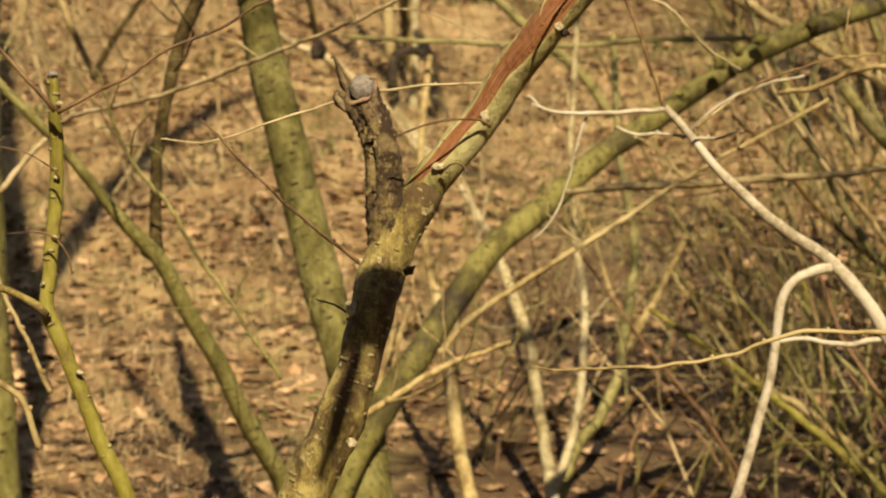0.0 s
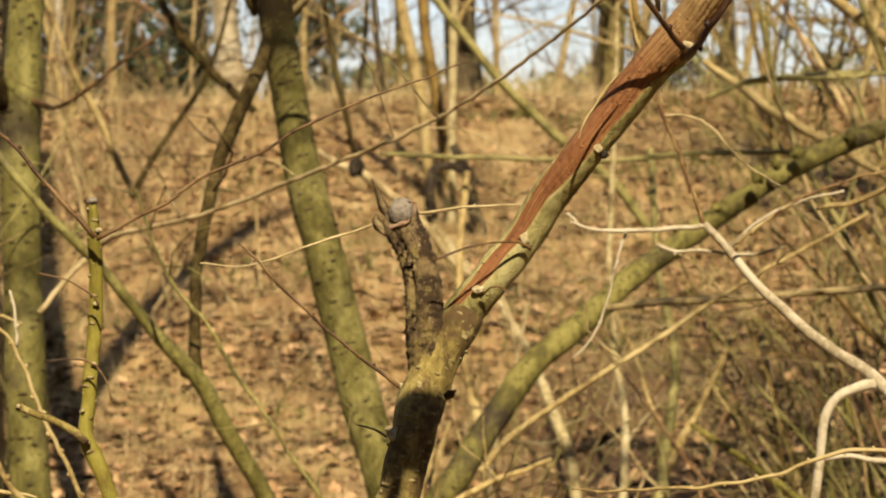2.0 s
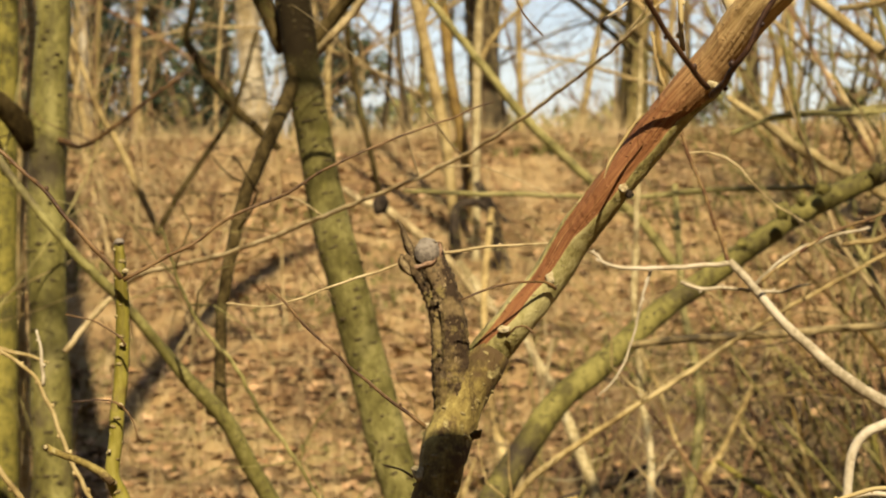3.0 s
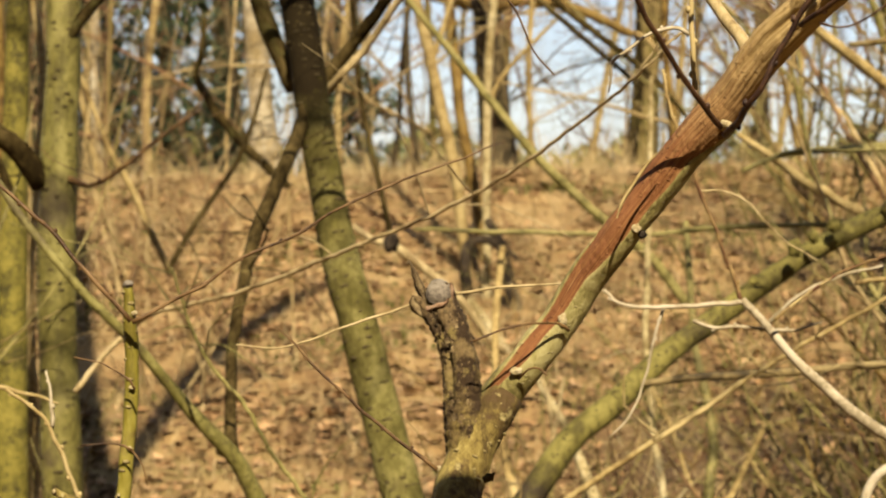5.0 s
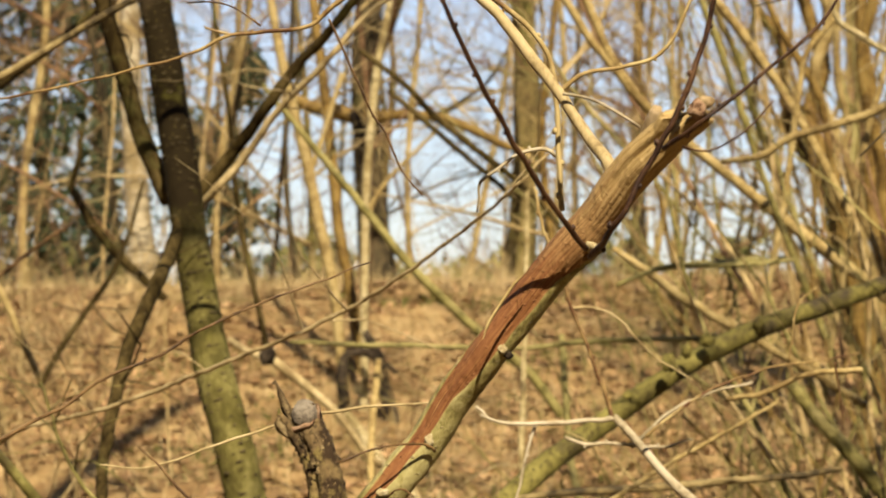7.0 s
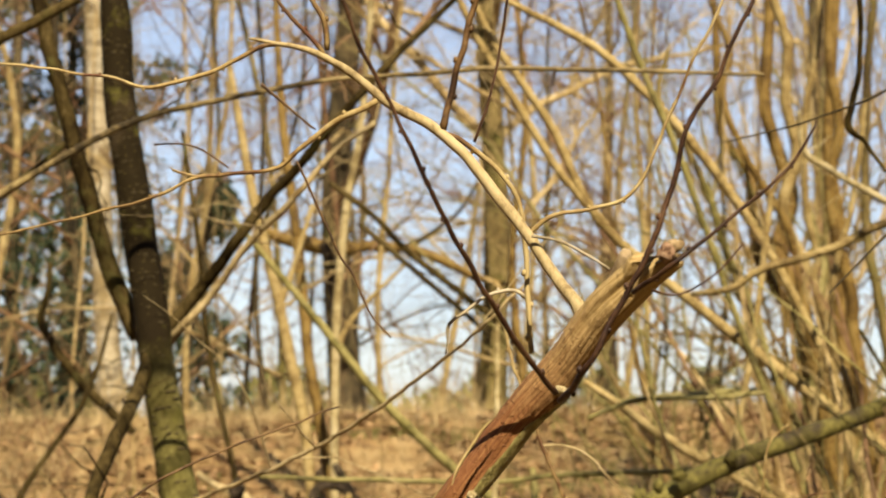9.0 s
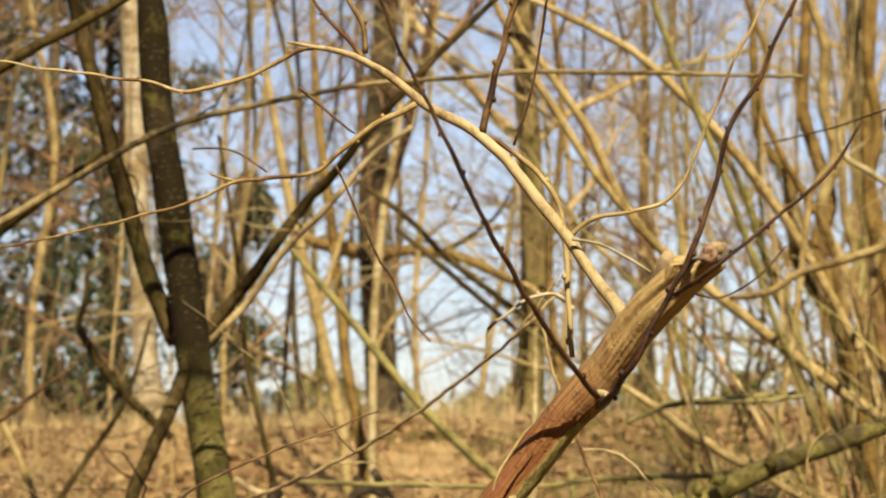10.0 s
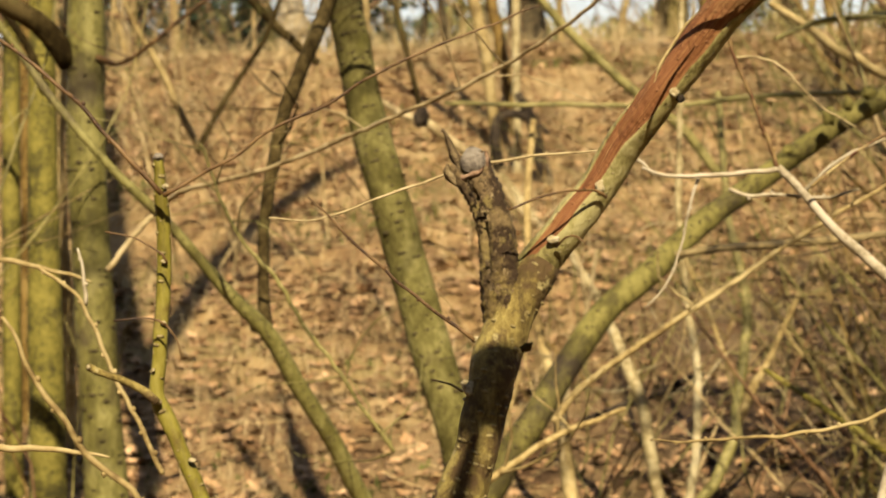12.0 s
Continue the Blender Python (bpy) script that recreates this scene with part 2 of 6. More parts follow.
def peel_material():
    """Olive bark over a torn strip of red-brown inner wood that turns to weathered grey wood at the tip; reads the strip from the mesh's own 'peel' and 'along' values."""
    m = material("peeled", [(0.15, 0.12, 0.035), (0.34, 0.29, 0.10), (0.48, 0.42, 0.18)], 50, 0.7, 0.8, 5, (1, 1, 0.5), dots=(150, (0.38, 0.31, 0.15), 0.2))
    n, ln = m.node_tree.nodes, m.node_tree.links
    bsdf = n["Principled BSDF"]
    bark = bsdf.inputs["Base Color"].links[0].from_socket
    def attr(name):
        a = n.new("ShaderNodeAttribute")
        a.attribute_name = name
        return a.outputs["Fac"]

    cx = n.new("ShaderNodeCombineXYZ")
    ln.new(attr("around"), cx.inputs[0])
    ln.new(attr("along"), cx.inputs[1])

    def streak(scale, sx):
        mp = n.new("ShaderNodeMapping")
        mp.inputs["Scale"].default_value = (sx, 1.6, 1)
        ln.new(cx.outputs[0], mp.inputs[0])
        t = n.new("ShaderNodeTexNoise")
        t.inputs["Scale"].default_value, t.inputs["Detail"].default_value, t.inputs["Roughness"].default_value = scale, 6, 0.65
        ln.new(mp.outputs[0], t.inputs["Vector"])
        return t.outputs[0]

    def ramp(value, stops):
        r = n.new("ShaderNodeValToRGB")
        el = r.color_ramp.elements
        stops = [(p, tuple(ALBEDO * x for x in c)) for p, c in stops]
        el[0].position, el[0].color = stops[0][0], (*stops[0][1], 1)
        el[1].position, el[1].color = stops[-1][0], (*stops[-1][1], 1)
        for p, c in stops[1:-1]:
            el.new(p).color = (*c, 1)
        ln.new(value, r.inputs[0])
        return r.outputs[0]

    def mixed(a, b, fac):
        mx = n.new("ShaderNodeMix")
        mx.data_type = "RGBA"
        ln.new(fac, mx.inputs["Factor"])
        ln.new(a, mx.inputs["A"])
        ln.new(b, mx.inputs["B"])
        return mx.outputs["Result"]

    grain = streak(6, 2.2)
    red = ramp(grain, [(0.30, (0.12, 0.042, 0.015)), (0.48, (0.26, 0.10, 0.034)), (0.62, (0.34, 0.155, 0.052)), (0.74, (0.52, 0.33, 0.14))])
    wood = ramp(grain, [(0.30, (0.17, 0.09, 0.03)), (0.44, (0.43, 0.285, 0.105)), (0.62, (0.68, 0.50, 0.225))])
    tip = n.new("ShaderNodeMapRange")
    tip.inputs["From Min"].default_value, tip.inputs["From Max"].default_value = 0.60, 0.90
    noisy = n.new("ShaderNodeMath")
    noisy.operation = "MULTIPLY_ADD"
    ln.new(streak(4, 1.0), noisy.inputs[0])
    noisy.inputs[1].default_value = 0.3
    ln.new(attr("along"), noisy.inputs[2])
    off = n.new("ShaderNodeMath")
    off.operation = "SUBTRACT"
    ln.new(noisy.outputs[0], off.inputs[0])
    off.inputs[1].default_value = 0.15
    ln.new(off.outputs[0], tip.inputs["Value"])
    inner = mixed(red, wood, tip.outputs[0])
    edge = n.new("ShaderNodeMapRange")
    edge.inputs["From Min"].default_value, edge.inputs["From Max"].default_value = 0.45, 0.55
    ln.new(attr("peel"), edge.inputs["Value"])
    ln.new(mixed(bark, inner, edge.outputs[0]), bsdf.inputs["Base Color"])
    return m


peeled = peel_material()


# ---- builders ----
def link(name, bm, mat, parent=None, label="", smooth=True):
    me = bpy.data.meshes.new(name)
    if smooth:
        for f in bm.faces:
            f.smooth = True
    bm.to_mesh(me)
    bm.free()
    me.materials.append(mat)
    ob = new(name, me)
    ob.parent = parent
    if label:
        ob["label"] = label
    return ob


def thing(name, label, category, group=""):
    return tagged(new(name), label, category, group)


def spline(rows, step):
    """Smooth rows of (x, y, z, r) by Catmull-Rom, with about one ring every step metres."""
    p = [np.array(r, float) for r in rows]
    p = [2 * p[0] - p[1]] + p + [2 * p[-1] - p[-2]]
    out = []
    for i in range(1, len(p) - 2):
        n = max(1, min(60, int(np.linalg.norm(p[i + 1][:3] - p[i][:3]) / step)))
        for k in range(n):
            t = k / n
            out.append(0.5 * (2 * p[i] + (p[i + 1] - p[i - 1]) * t + (2 * p[i - 1] - 5 * p[i] + 4 * p[i + 1] - p[i + 2]) * t * t + (3 * p[i] - p[i - 1] - 3 * p[i + 1] + p[i + 2]) * t ** 3))
    return out + [p[-2]]


def tube(bm, rings, sides, rough=0.0, freq=30.0, cap=True, shape=None):
    """Skin a list of (x, y, z, r) with rings of vertices; rough: relative unevenness of the surface."""
    last, prev = None, None
    side = None
    n = len(rings)
    for i, q in enumerate(rings):
        c = Vector(q[:3])
        a, b = rings[max(i - 1, 0)], rings[min(i + 1, n - 1)]
        d = (Vector(b[:3]) - Vector(a[:3]))
        d = d.normalized() if d.length > 1e-9 else Vector((0, 0, 1))
        if side is None:
            side = d.cross(Vector((0, 1, 0.01)))
        side = side - d * side.dot(d)
        side = side.normalized() if side.length > 1e-6 else d.orthogonal().normalized()
        up = d.cross(side)
        ring = []
        for k in range(sides):
            w = 2 * math.pi * k / sides
            v = side * math.cos(w) + up * math.sin(w)
            r = max(q[3], 0.0003)
            if rough:
                r *= 1 + rough * noise.noise((c + v * r) * freq) + rough * 0.5 * noise.noise((c + v * r) * freq * 3.1)
            if shape:
                r = shape(r, i / (n - 1), v, c)
            ring.append(bm.verts.new(c + v * r))
        if last:
            for k in range(sides):
                bm.faces.new((last[k], last[(k + 1) % sides], ring[(k + 1) % sides], ring[k]))
        elif cap:
            bm.faces.new(ring[::-1])
        last = ring
    if cap:
        bm.faces.new(last)


def blob(bm, place, r, squash=(1, 1, 1), rough=0.25, sub=2, freq=60.0):
    res = bmesh.ops.create_icosphere(bm, subdivisions=sub, radius=1.0)
    for v in res["verts"]:
        k = 1 + rough * noise.noise(Vector(place) * 31 + v.co * 1.7)
        v.co = Vector(place) + Vector((v.co.x * squash[0], v.co.y * squash[1], v.co.z * squash[2])) * r * k


def limb(parent, name, mat, rows, sides=8, label=""):
    """One stem, limb or twig as a mesh of its own; slender ones get buds, stout ones swellings and lenticel bumps."""
    rng = random.Random(int(abs(rows[0][0] * 7919 + rows[-1][2] * 104729) * 100))
    rmax = max(r[3] for r in rows)
    fine = sides >= 18
    step = max(rmax * (0.22 if fine else 0.9), 0.0025 if fine else 0.004)
    rings = spline(rows, step)
    # small crookedness
    amp = min(rmax * 0.16, 0.004) if sides > 8 else min(rmax * 0.9, 0.0022)
    rings = [np.array([*(Vector(q[:3]) + noise.noise_vector(Vector(q[:3]) * ((0.35 if sides > 8 else 0.2) / max(rmax, 0.004))) * amp), q[3] * (1 + 0.07 * noise.noise(Vector(q[:3]) * (0.6 / max(rmax, 0.003))))]) for q in rings]
    bm, sprouts = bmesh.new(), []
    if name == "peeled_branch":
        return peeled_limb(parent, name, mat, rings, sides, label)
    tube(bm, rings, sides, 0.20 if mat is bark_stub else 0.13 if mat is bark_near else 0.05 if sides >= 12 else 0.0, (1.3 if mat in (bark_stub, bark_near) else 0.55) / max(rmax, 0.004))
    if sides <= 8 and rmax < 0.0032 and mat in (bark_brown, bark_wine, bark_twig, bark_pale, bark_white, bark_tan):
        # buds and leaf scars along a twig
        gap = max(0.018, 5 * rmax)
        acc, flip = 0.0, 1
        for a, b in zip(rings, rings[1:]):
            acc += np.linalg.norm(b[:3] - a[:3])
            if acc > gap and b[3] > 0.0005:
                acc, flip = -rng.uniform(0, gap * 0.6), -flip
                d = (Vector(b[:3]) - Vector(a[:3])).normalized()
                s = d.cross(Vector((0, 1, 0))).normalized() * flip
                blob(bm, Vector(b[:3]) + s * b[3] * 1.0 + d * b[3], b[3] * rng.uniform(0.7, 1.15), (1, 1, 1.3), 0.2, 1)
    if rows[0][1] > 3.0 and sides <= 14 and mat is not bark_black:
        # stray twiglets, alive and dead
        for _ in range(rng.randrange(4, 9)):
            i = rng.randrange(len(rings) // 4, len(rings))
            q = rings[i]
            if q[2] > 3.8:
                continue
            p, d = Vector(q[:3]), Vector((rng.gauss(0, 1), rng.gauss(0, 0.5), rng.uniform(-0.2, 1.0))).normalized()
            n, length, r0 = 7, rng.uniform(0.10, 0.45), min(q[3] * 0.5, rng.uniform(0.0012, 0.003))
            twiglet = []
            for k in range(n):
                twiglet.append((*p, r0 * (1 - 0.8 * k / (n - 1))))
                d = (d + Vector((rng.gauss(0, 0.25), rng.gauss(0, 0.2), rng.gauss(0, 0.25)))).normalized()
                p = p + d * length / n
            tm = bmesh.new()
            tube(tm, twiglet, 4, cap=False)
            sprouts.append(link("twiglet", tm, mat))
    if fine:
        # lenticels: small corky warts, wider than high, and the creases of old leaf scars
        near = rmax < 0.03
        if mat is bark_lime:
            rings = rings[:-1]
        total = sum(np.linalg.norm(b[:3] - a[:3]) for a, b in zip(rings, rings[1:]))
        for _ in range(int(min(620, total * (500 if mat is bark_near else 150 if mat is bark_stub else 330 if near else 190)))):
            i = rng.randrange(1, len(rings) - 1)
            q = rings[i]
            if q[2] > 3.6 or q[2] < 0.9 * near or (mat is bark_lime and rng.random() < 0.85):
                continue
            d = (Vector(rings[i + 1][:3]) - Vector(rings[i - 1][:3])).normalized()
            w = rng.uniform(-1.5, 1.5)
            front = (Vector((0, -1, 0)) + d * d.y).normalized()
            v = front * math.cos(w) + d.cross(front) * math.sin(w)
            size = rng.uniform(0.0009, 0.0024) if mat in (bark_near, bark_stub) else rng.uniform(0.0009, 0.0026) if near else rng.uniform(0.06, 0.17) * min(q[3], 0.05)
            lump = bmesh.ops.create_icosphere(bm, subdivisions=1, radius=1.0)
            for face in {g for u in lump["verts"] for g in u.link_faces}:
                face.material_index = 1
            t = d.cross(v)
            for u in lump["verts"]:
                c = u.co.copy()
                u.co = Vector(q[:3]) + v * (q[3] * 1.0 + c.z * size * (0.38 if near else 0.55)) + t * c.x * size * 1.3 + d * c.y * size * 0.6
    ob = link(name, bm, mat, parent, label)
    if fine:
        ob.data.materials.append(wart_near if rmax < 0.03 else wart)
    for sprout in sprouts:
        sprout.parent = ob
    return ob


def knot(parent, name, mat, place, r, squash):
    bm = bmesh.new()
    blob(bm, place, r, squash, 0.45, 3)
    return link(name, bm, mat, parent)


def peeled_limb(parent, name, mat, rings, sides, label):
    bm = bmesh.new()
    pl, al, ar = bm.verts.layers.float.new("peel"), bm.verts.layers.float.new("along"), bm.verts.layers.float.new("around")
    n = len(rings)
    last, side = None, None
    for i, q in enumerate(rings):
        c = Vector(q[:3])
        s = i / (n - 1)
        d = (Vector(rings[min(i + 1, n - 1)][:3]) - Vector(rings[max(i - 1, 0)][:3])).normalized()
        front = Vector((0, -1, 0))
        front = (front - d * front.dot(d)).normalized()
        left = d.cross(front) * -1  # towards the upper left of the branch
        if left.x > 0:
            left = -left
        ring = []
        for k in range(sides):
            w = 2 * math.pi * k / sides
            v = front * math.cos(w) + left * math.sin(w)
            ang = math.degrees(math.atan2(v.dot(left), v.dot(front)))  # 0 faces the viewer, + towards the upper left
            lo = np.interp(s, [0, 0.11, 0.17, 0.30, 0.36, 0.42, 0.5, 0.62, 0.68, 0.76, 1], [40, 30, 14, 9, 3, -12, -18, -30, -60, -180, -180])
            hi = np.interp(s, [0, 0.11, 0.17, 0.32, 0.39, 0.46, 0.7, 1], [44, 52, 60, 60, 72, 112, 140, 180])
            wob = 7 * noise.noise(Vector((s * 24, 0.0, 3.0))) + 2.5 * noise.noise(Vector((s * 70, 0.0, 8.0)))
            inside = min(ang - lo - wob, hi - ang - wob) / 14
            peel = max(0.0, min(1.0, 0.5 + inside * 1.6)) if s > 0.093 else 0.0
            r = q[3] * (1 + 0.05 * noise.noise((c + v * q[3]) * 60) + 0.03 * noise.noise((c + v * q[3]) * 210))
            r *= 1 - 0.12 * max(0.0, min(1.0, peel * 2 - 0.6))
            if s > 0.55:  # splintered, grooved dry wood
                g = min(1.0, (s - 0.55) * 4)
                r *= 1 + g * (0.05 * noise.noise(Vector((w * 3.2, s * 3.5, 1.0))) + 0.05 * noise.noise(Vector((w * 9, s * 7, 5.0))))
            if s > 0.78:  # a split runs into the end
                r *= 1 - 0.6 * math.exp(-((ang - 28) / 13) ** 2) * (s - 0.78) / 0.22
            co = c + v * r
            if s > 0.93:  # torn end
                co += d * (0.010 * noise.noise(Vector((w * 2.6, 0.3, 9.0))) - (0.014 if ang > 35 else 0.0)) * (s - 0.93) / 0.07
            vert = bm.verts.new(co)
            vert[pl], vert[al], vert[ar] = peel, s, abs(ang) / 60
            ring.append(vert)
        if last:
            for k in range(sides):
                bm.faces.new((last[k], last[(k + 1) % sides], ring[(k + 1) % sides], ring[k]))
        last = ring
    bm.faces.new(last)
    return link(name, bm, mat, parent, label)


def flake(parent, name, mat, rows, label=""):
    """A thin torn strip of bark or wood: rows of (x, y, z, half width)."""
    bm = bmesh.new()
    rings = spline(rows, 0.002)
    last = None
    for i, q in enumerate(rings):
        c = Vector(q[:3])
        d = (Vector(rings[min(i + 1, len(rings) - 1)][:3]) - Vector(rings[max(i - 1, 0)][:3])).normalized()
        s = d.cross(Vector((0, 1, 0))).normalized()
        w = q[3] * (1 + 0.5 * noise.noise(c * 300) + 0.55 * noise.noise(c * 900))
        t = Vector((0, -0.0011, 0))
        ring = [bm.verts.new(c - s * w), bm.verts.new(c + t + t * noise.noise(c * 400)), bm.verts.new(c + s * w), bm.verts.new(c - t)]
        if last:
            for k in range(4):
                bm.faces.new((last[k], last[(k + 1) % 4], ring[(k + 1) % 4], ring[k]))
        last = ring
    return link(name, bm, mat, parent, label)


def broken_stub(parent, rows):
    """A dead stub: ridged flaky bark split open along one side, a weathered grey end, and torn curls of bark round its rim."""
    rings = spline(rows, 0.0012)
    split = Vector((-0.72, -0.69, 0.0)).normalized()

    def ridged(r, s, v, c):
        along = max(0.0, min(1.0, (s - 0.22) / 0.35))
        r *= 1 - 0.50 * along * math.exp(-((1 - v.dot(split)) / 0.045))
        w = math.atan2(v.y, v.x)
        r *= 1 + 0.09 * noise.noise(Vector((math.cos(w) * 3.4, math.sin(w) * 3.4, s * 3.0))) + 0.07 * noise.noise(Vector((math.cos(w) * 8, math.sin(w) * 8, s * 14.0)))
        return r

    bm = bmesh.new()
    tube(bm, rings, 44, 0.13, 330.0, True, ridged)
    stub = link("broken_stub", bm, bark_stub, parent, "dark ragged broken stub with a grey cut end")
    # scales of lifted bark
    rng = random.Random(17)
    bm = bmesh.new()
    for _ in range(150):
        i = rng.randrange(4, len(rings) - 4)
        q = rings[i]
        d = (Vector(rings[i + 2][:3]) - Vector(rings[i - 2][:3])).normalized()
        w = rng.uniform(-1.7, 1.7)
        front = (Vector((0, -1, 0)) + d * d.y).normalized()
        v = front * math.cos(w) + d.cross(front) * math.sin(w)
        t = d.cross(v)
        c, a, b = Vector(q[:3]) + v * q[3] * 0.98, rng.uniform(0.0008, 0.0024), rng.uniform(0.0007, 0.0016)
        lift = v * rng.uniform(0.0003, 0.0013)
        p = [bm.verts.new(c - d * a - t * b), bm.verts.new(c - d * a * 0.8 + t * b), bm.verts.new(c + d * a + t * b * 0.6 + lift), bm.verts.new(c + d * a * 0.8 - t * b * 0.7 + lift)]
        bm.faces.new(p)
        bm.faces.new([bm.verts.new(u.co - v * 0.0006) for u in reversed(p)])
    link("flaking_bark", bm, bark_scale, stub)
    # weathered end, a tilted dome with a shallow dished middle
    top = Vector(rows[-1][:3])
    face = Vector((0.06, -0.72, 0.69)).normalized()
    u = face.cross(Vector((0, 0, 1))).normalized()
    w = u.cross(face)
    bm = bmesh.new()
    tip = top + Vector((0.0012, -0.0088, -0.0020))
    loops = []
    for k in range(9):
        ring, rr = [], 0.0092 * k / 8
        for m in range(30):
            a = 2 * math.pi * m / 30
            edge = 1 + 0.07 * noise.noise(Vector((math.cos(a) * 1.5, math.sin(a) * 1.5, 4.0)))
            h = 0.0042 - 0.0030 * (k / 8) ** 2 - (0.0046 if k == 8 else 0.0) + 0.0004 * noise.noise(Vector((math.cos(a) * k, math.sin(a) * k, 1.0)))
            ring.append(bm.verts.new(tip + (u * math.cos(a) * 0.90 + w * math.sin(a) * 1.06) * rr * edge + face * h))
        loops.append(ring)
    for a, b in zip(loops[1:], loops[2:]):
        for m in range(30):
            bm.faces.new((a[m], a[(m + 1) % 30], b[(m + 1) % 30], b[m]))
    bm.faces.new(loops[1])
    bmesh.ops.delete(bm, geom=loops[0], context="VERTS")
    bmesh.ops.recalc_face_normals(bm, faces=bm.faces)
    link("cut_end", bm, cut_wood, stub, "weathered grey cut end")
    # torn bark standing off the split side and curling at the rim
    for mat, pts in (
        (bark_stub, [(0.0068, -0.0098, -0.064, 0.0010), (0.0050, -0.0100, -0.048, 0.0022), (0.0014, -0.0102, -0.033, 0.0028), (-0.0048, -0.0100, -0.020, 0.0032), (-0.0100, -0.0098, -0.011, 0.0034), (-0.0138, -0.0098, -0.006, 0.0018)]),
        (bark_scale, [(-0.0100, -0.0098, -0.018, 0.0014), (-0.0138, -0.0108, -0.013, 0.0028), (-0.0160, -0.0118, -0.009, 0.0022), (-0.0150, -0.0126, -0.005, 0.0012)]),
        (bark_scale, [(-0.0078, -0.0060, -0.010, 0.0014), (-0.0108, -0.0064, -0.001, 0.0026), (-0.0136, -0.0070, 0.006, 0.0022), (-0.0158, -0.0080, 0.012, 0.0014), (-0.0182, -0.0092, 0.0165, 0.0016), (-0.0196, -0.0106, 0.0150, 0.0006)]),
        (bark_torn, [(-0.0070, -0.0100, -0.014, 0.0022), (-0.0030, -0.0128, -0.0125, 0.0014), (0.0010, -0.0138, -0.0110, 0.0018), (0.0050, -0.0132, -0.0095, 0.0016), (0.0074, -0.0110, -0.0040, 0.0008)]),
        (bark_torn, [(0.0085, -0.0085, -0.012, 0.0014), (0.0094, -0.0090, -0.004, 0.0018), (0.0086, -0.0092, 0.003, 0.0007)]),
    ):
        flake(stub, "bark_flake", mat, [(top.x + x, top.y + y, top.z + z, h) for x, y, z, h in pts])
    return stub


def rise(x, y):
    """Height of the ground: nearly flat at the camera, a bank with its crest about 13 m off, falling away behind it."""
    base = np.interp(y, [-5, 0, 3, 4.8, 6, 8, 10, 11.5, 12.6, 13.4, 15, 19, 30, 60, 400], [0, 0, 0.04, 0.16, 0.36, 0.72, 1.10, 1.38, 1.57, 1.62, 1.45, 0.7, -1.2, -3, -6])
    k = max(0.0, min(1.0, (y - 3) / 6)) * max(0.0, min(1.0, (40 - y) / 20))
    far = max(0.0, min(1.0, 30 / max(abs(x), 1)))
    bumps = 0.05 * noise.noise(Vector((x * 0.7, y * 0.7, 0))) + 0.025 * noise.noise(Vector((x * 2.3, y * 2.3, 4))) + 0.012 * noise.noise(Vector((x * 7, y * 7, 2)))
    return float(base) + k * (0.028 * max(-8, min(8, x))) * far + bumps * min(1.0, k + 0.3)


def damp_shade(x, y):
    """How bare, damp and darkened by painted shade the earth is: at the foot of the bank and under the thicket."""
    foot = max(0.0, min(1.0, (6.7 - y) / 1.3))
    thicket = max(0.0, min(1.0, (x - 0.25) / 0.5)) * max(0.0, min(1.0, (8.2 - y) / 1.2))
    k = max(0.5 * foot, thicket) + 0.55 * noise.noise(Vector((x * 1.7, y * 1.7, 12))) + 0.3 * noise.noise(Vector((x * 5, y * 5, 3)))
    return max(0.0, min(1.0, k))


def sheet(name, xs, ys, fn, mat):
    bm = bmesh.new()
    damp_shade_layer = bm.verts.layers.float.new("damp_shade")
    grid = []
    for y in ys:
        row = []
        for x in xs:
            v = bm.verts.new((x, y, fn(x, y)))
            v[damp_shade_layer] = damp_shade(x, y) if 3 < y < 9 else 0.0
            row.append(v)
        grid.append(row)
    for a, b in zip(grid, grid[1:]):
        for k in range(len(xs) - 1):
            bm.faces.new((a[k], a[k + 1], b[k + 1], b[k]))
    return link(name, bm, mat)


def damp_shaded_soil(m):
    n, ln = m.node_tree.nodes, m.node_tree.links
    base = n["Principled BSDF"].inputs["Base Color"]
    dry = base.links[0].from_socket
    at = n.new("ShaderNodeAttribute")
    at.attribute_name = "damp_shade"
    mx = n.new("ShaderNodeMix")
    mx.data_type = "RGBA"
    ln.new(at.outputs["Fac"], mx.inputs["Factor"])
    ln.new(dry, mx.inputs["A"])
    # near-black tint: damp earth, with the thicket's shade painted into the colour
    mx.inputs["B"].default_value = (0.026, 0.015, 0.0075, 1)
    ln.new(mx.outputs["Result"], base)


damp_shaded_soil(soil)

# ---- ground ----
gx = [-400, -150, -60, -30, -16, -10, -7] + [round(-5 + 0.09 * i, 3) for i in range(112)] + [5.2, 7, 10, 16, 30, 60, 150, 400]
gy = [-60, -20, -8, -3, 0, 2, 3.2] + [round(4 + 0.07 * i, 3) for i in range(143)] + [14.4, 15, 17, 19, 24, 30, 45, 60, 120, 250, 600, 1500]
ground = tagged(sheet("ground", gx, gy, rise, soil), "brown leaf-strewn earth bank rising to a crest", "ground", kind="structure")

# ---- stems and branches, near to far ----

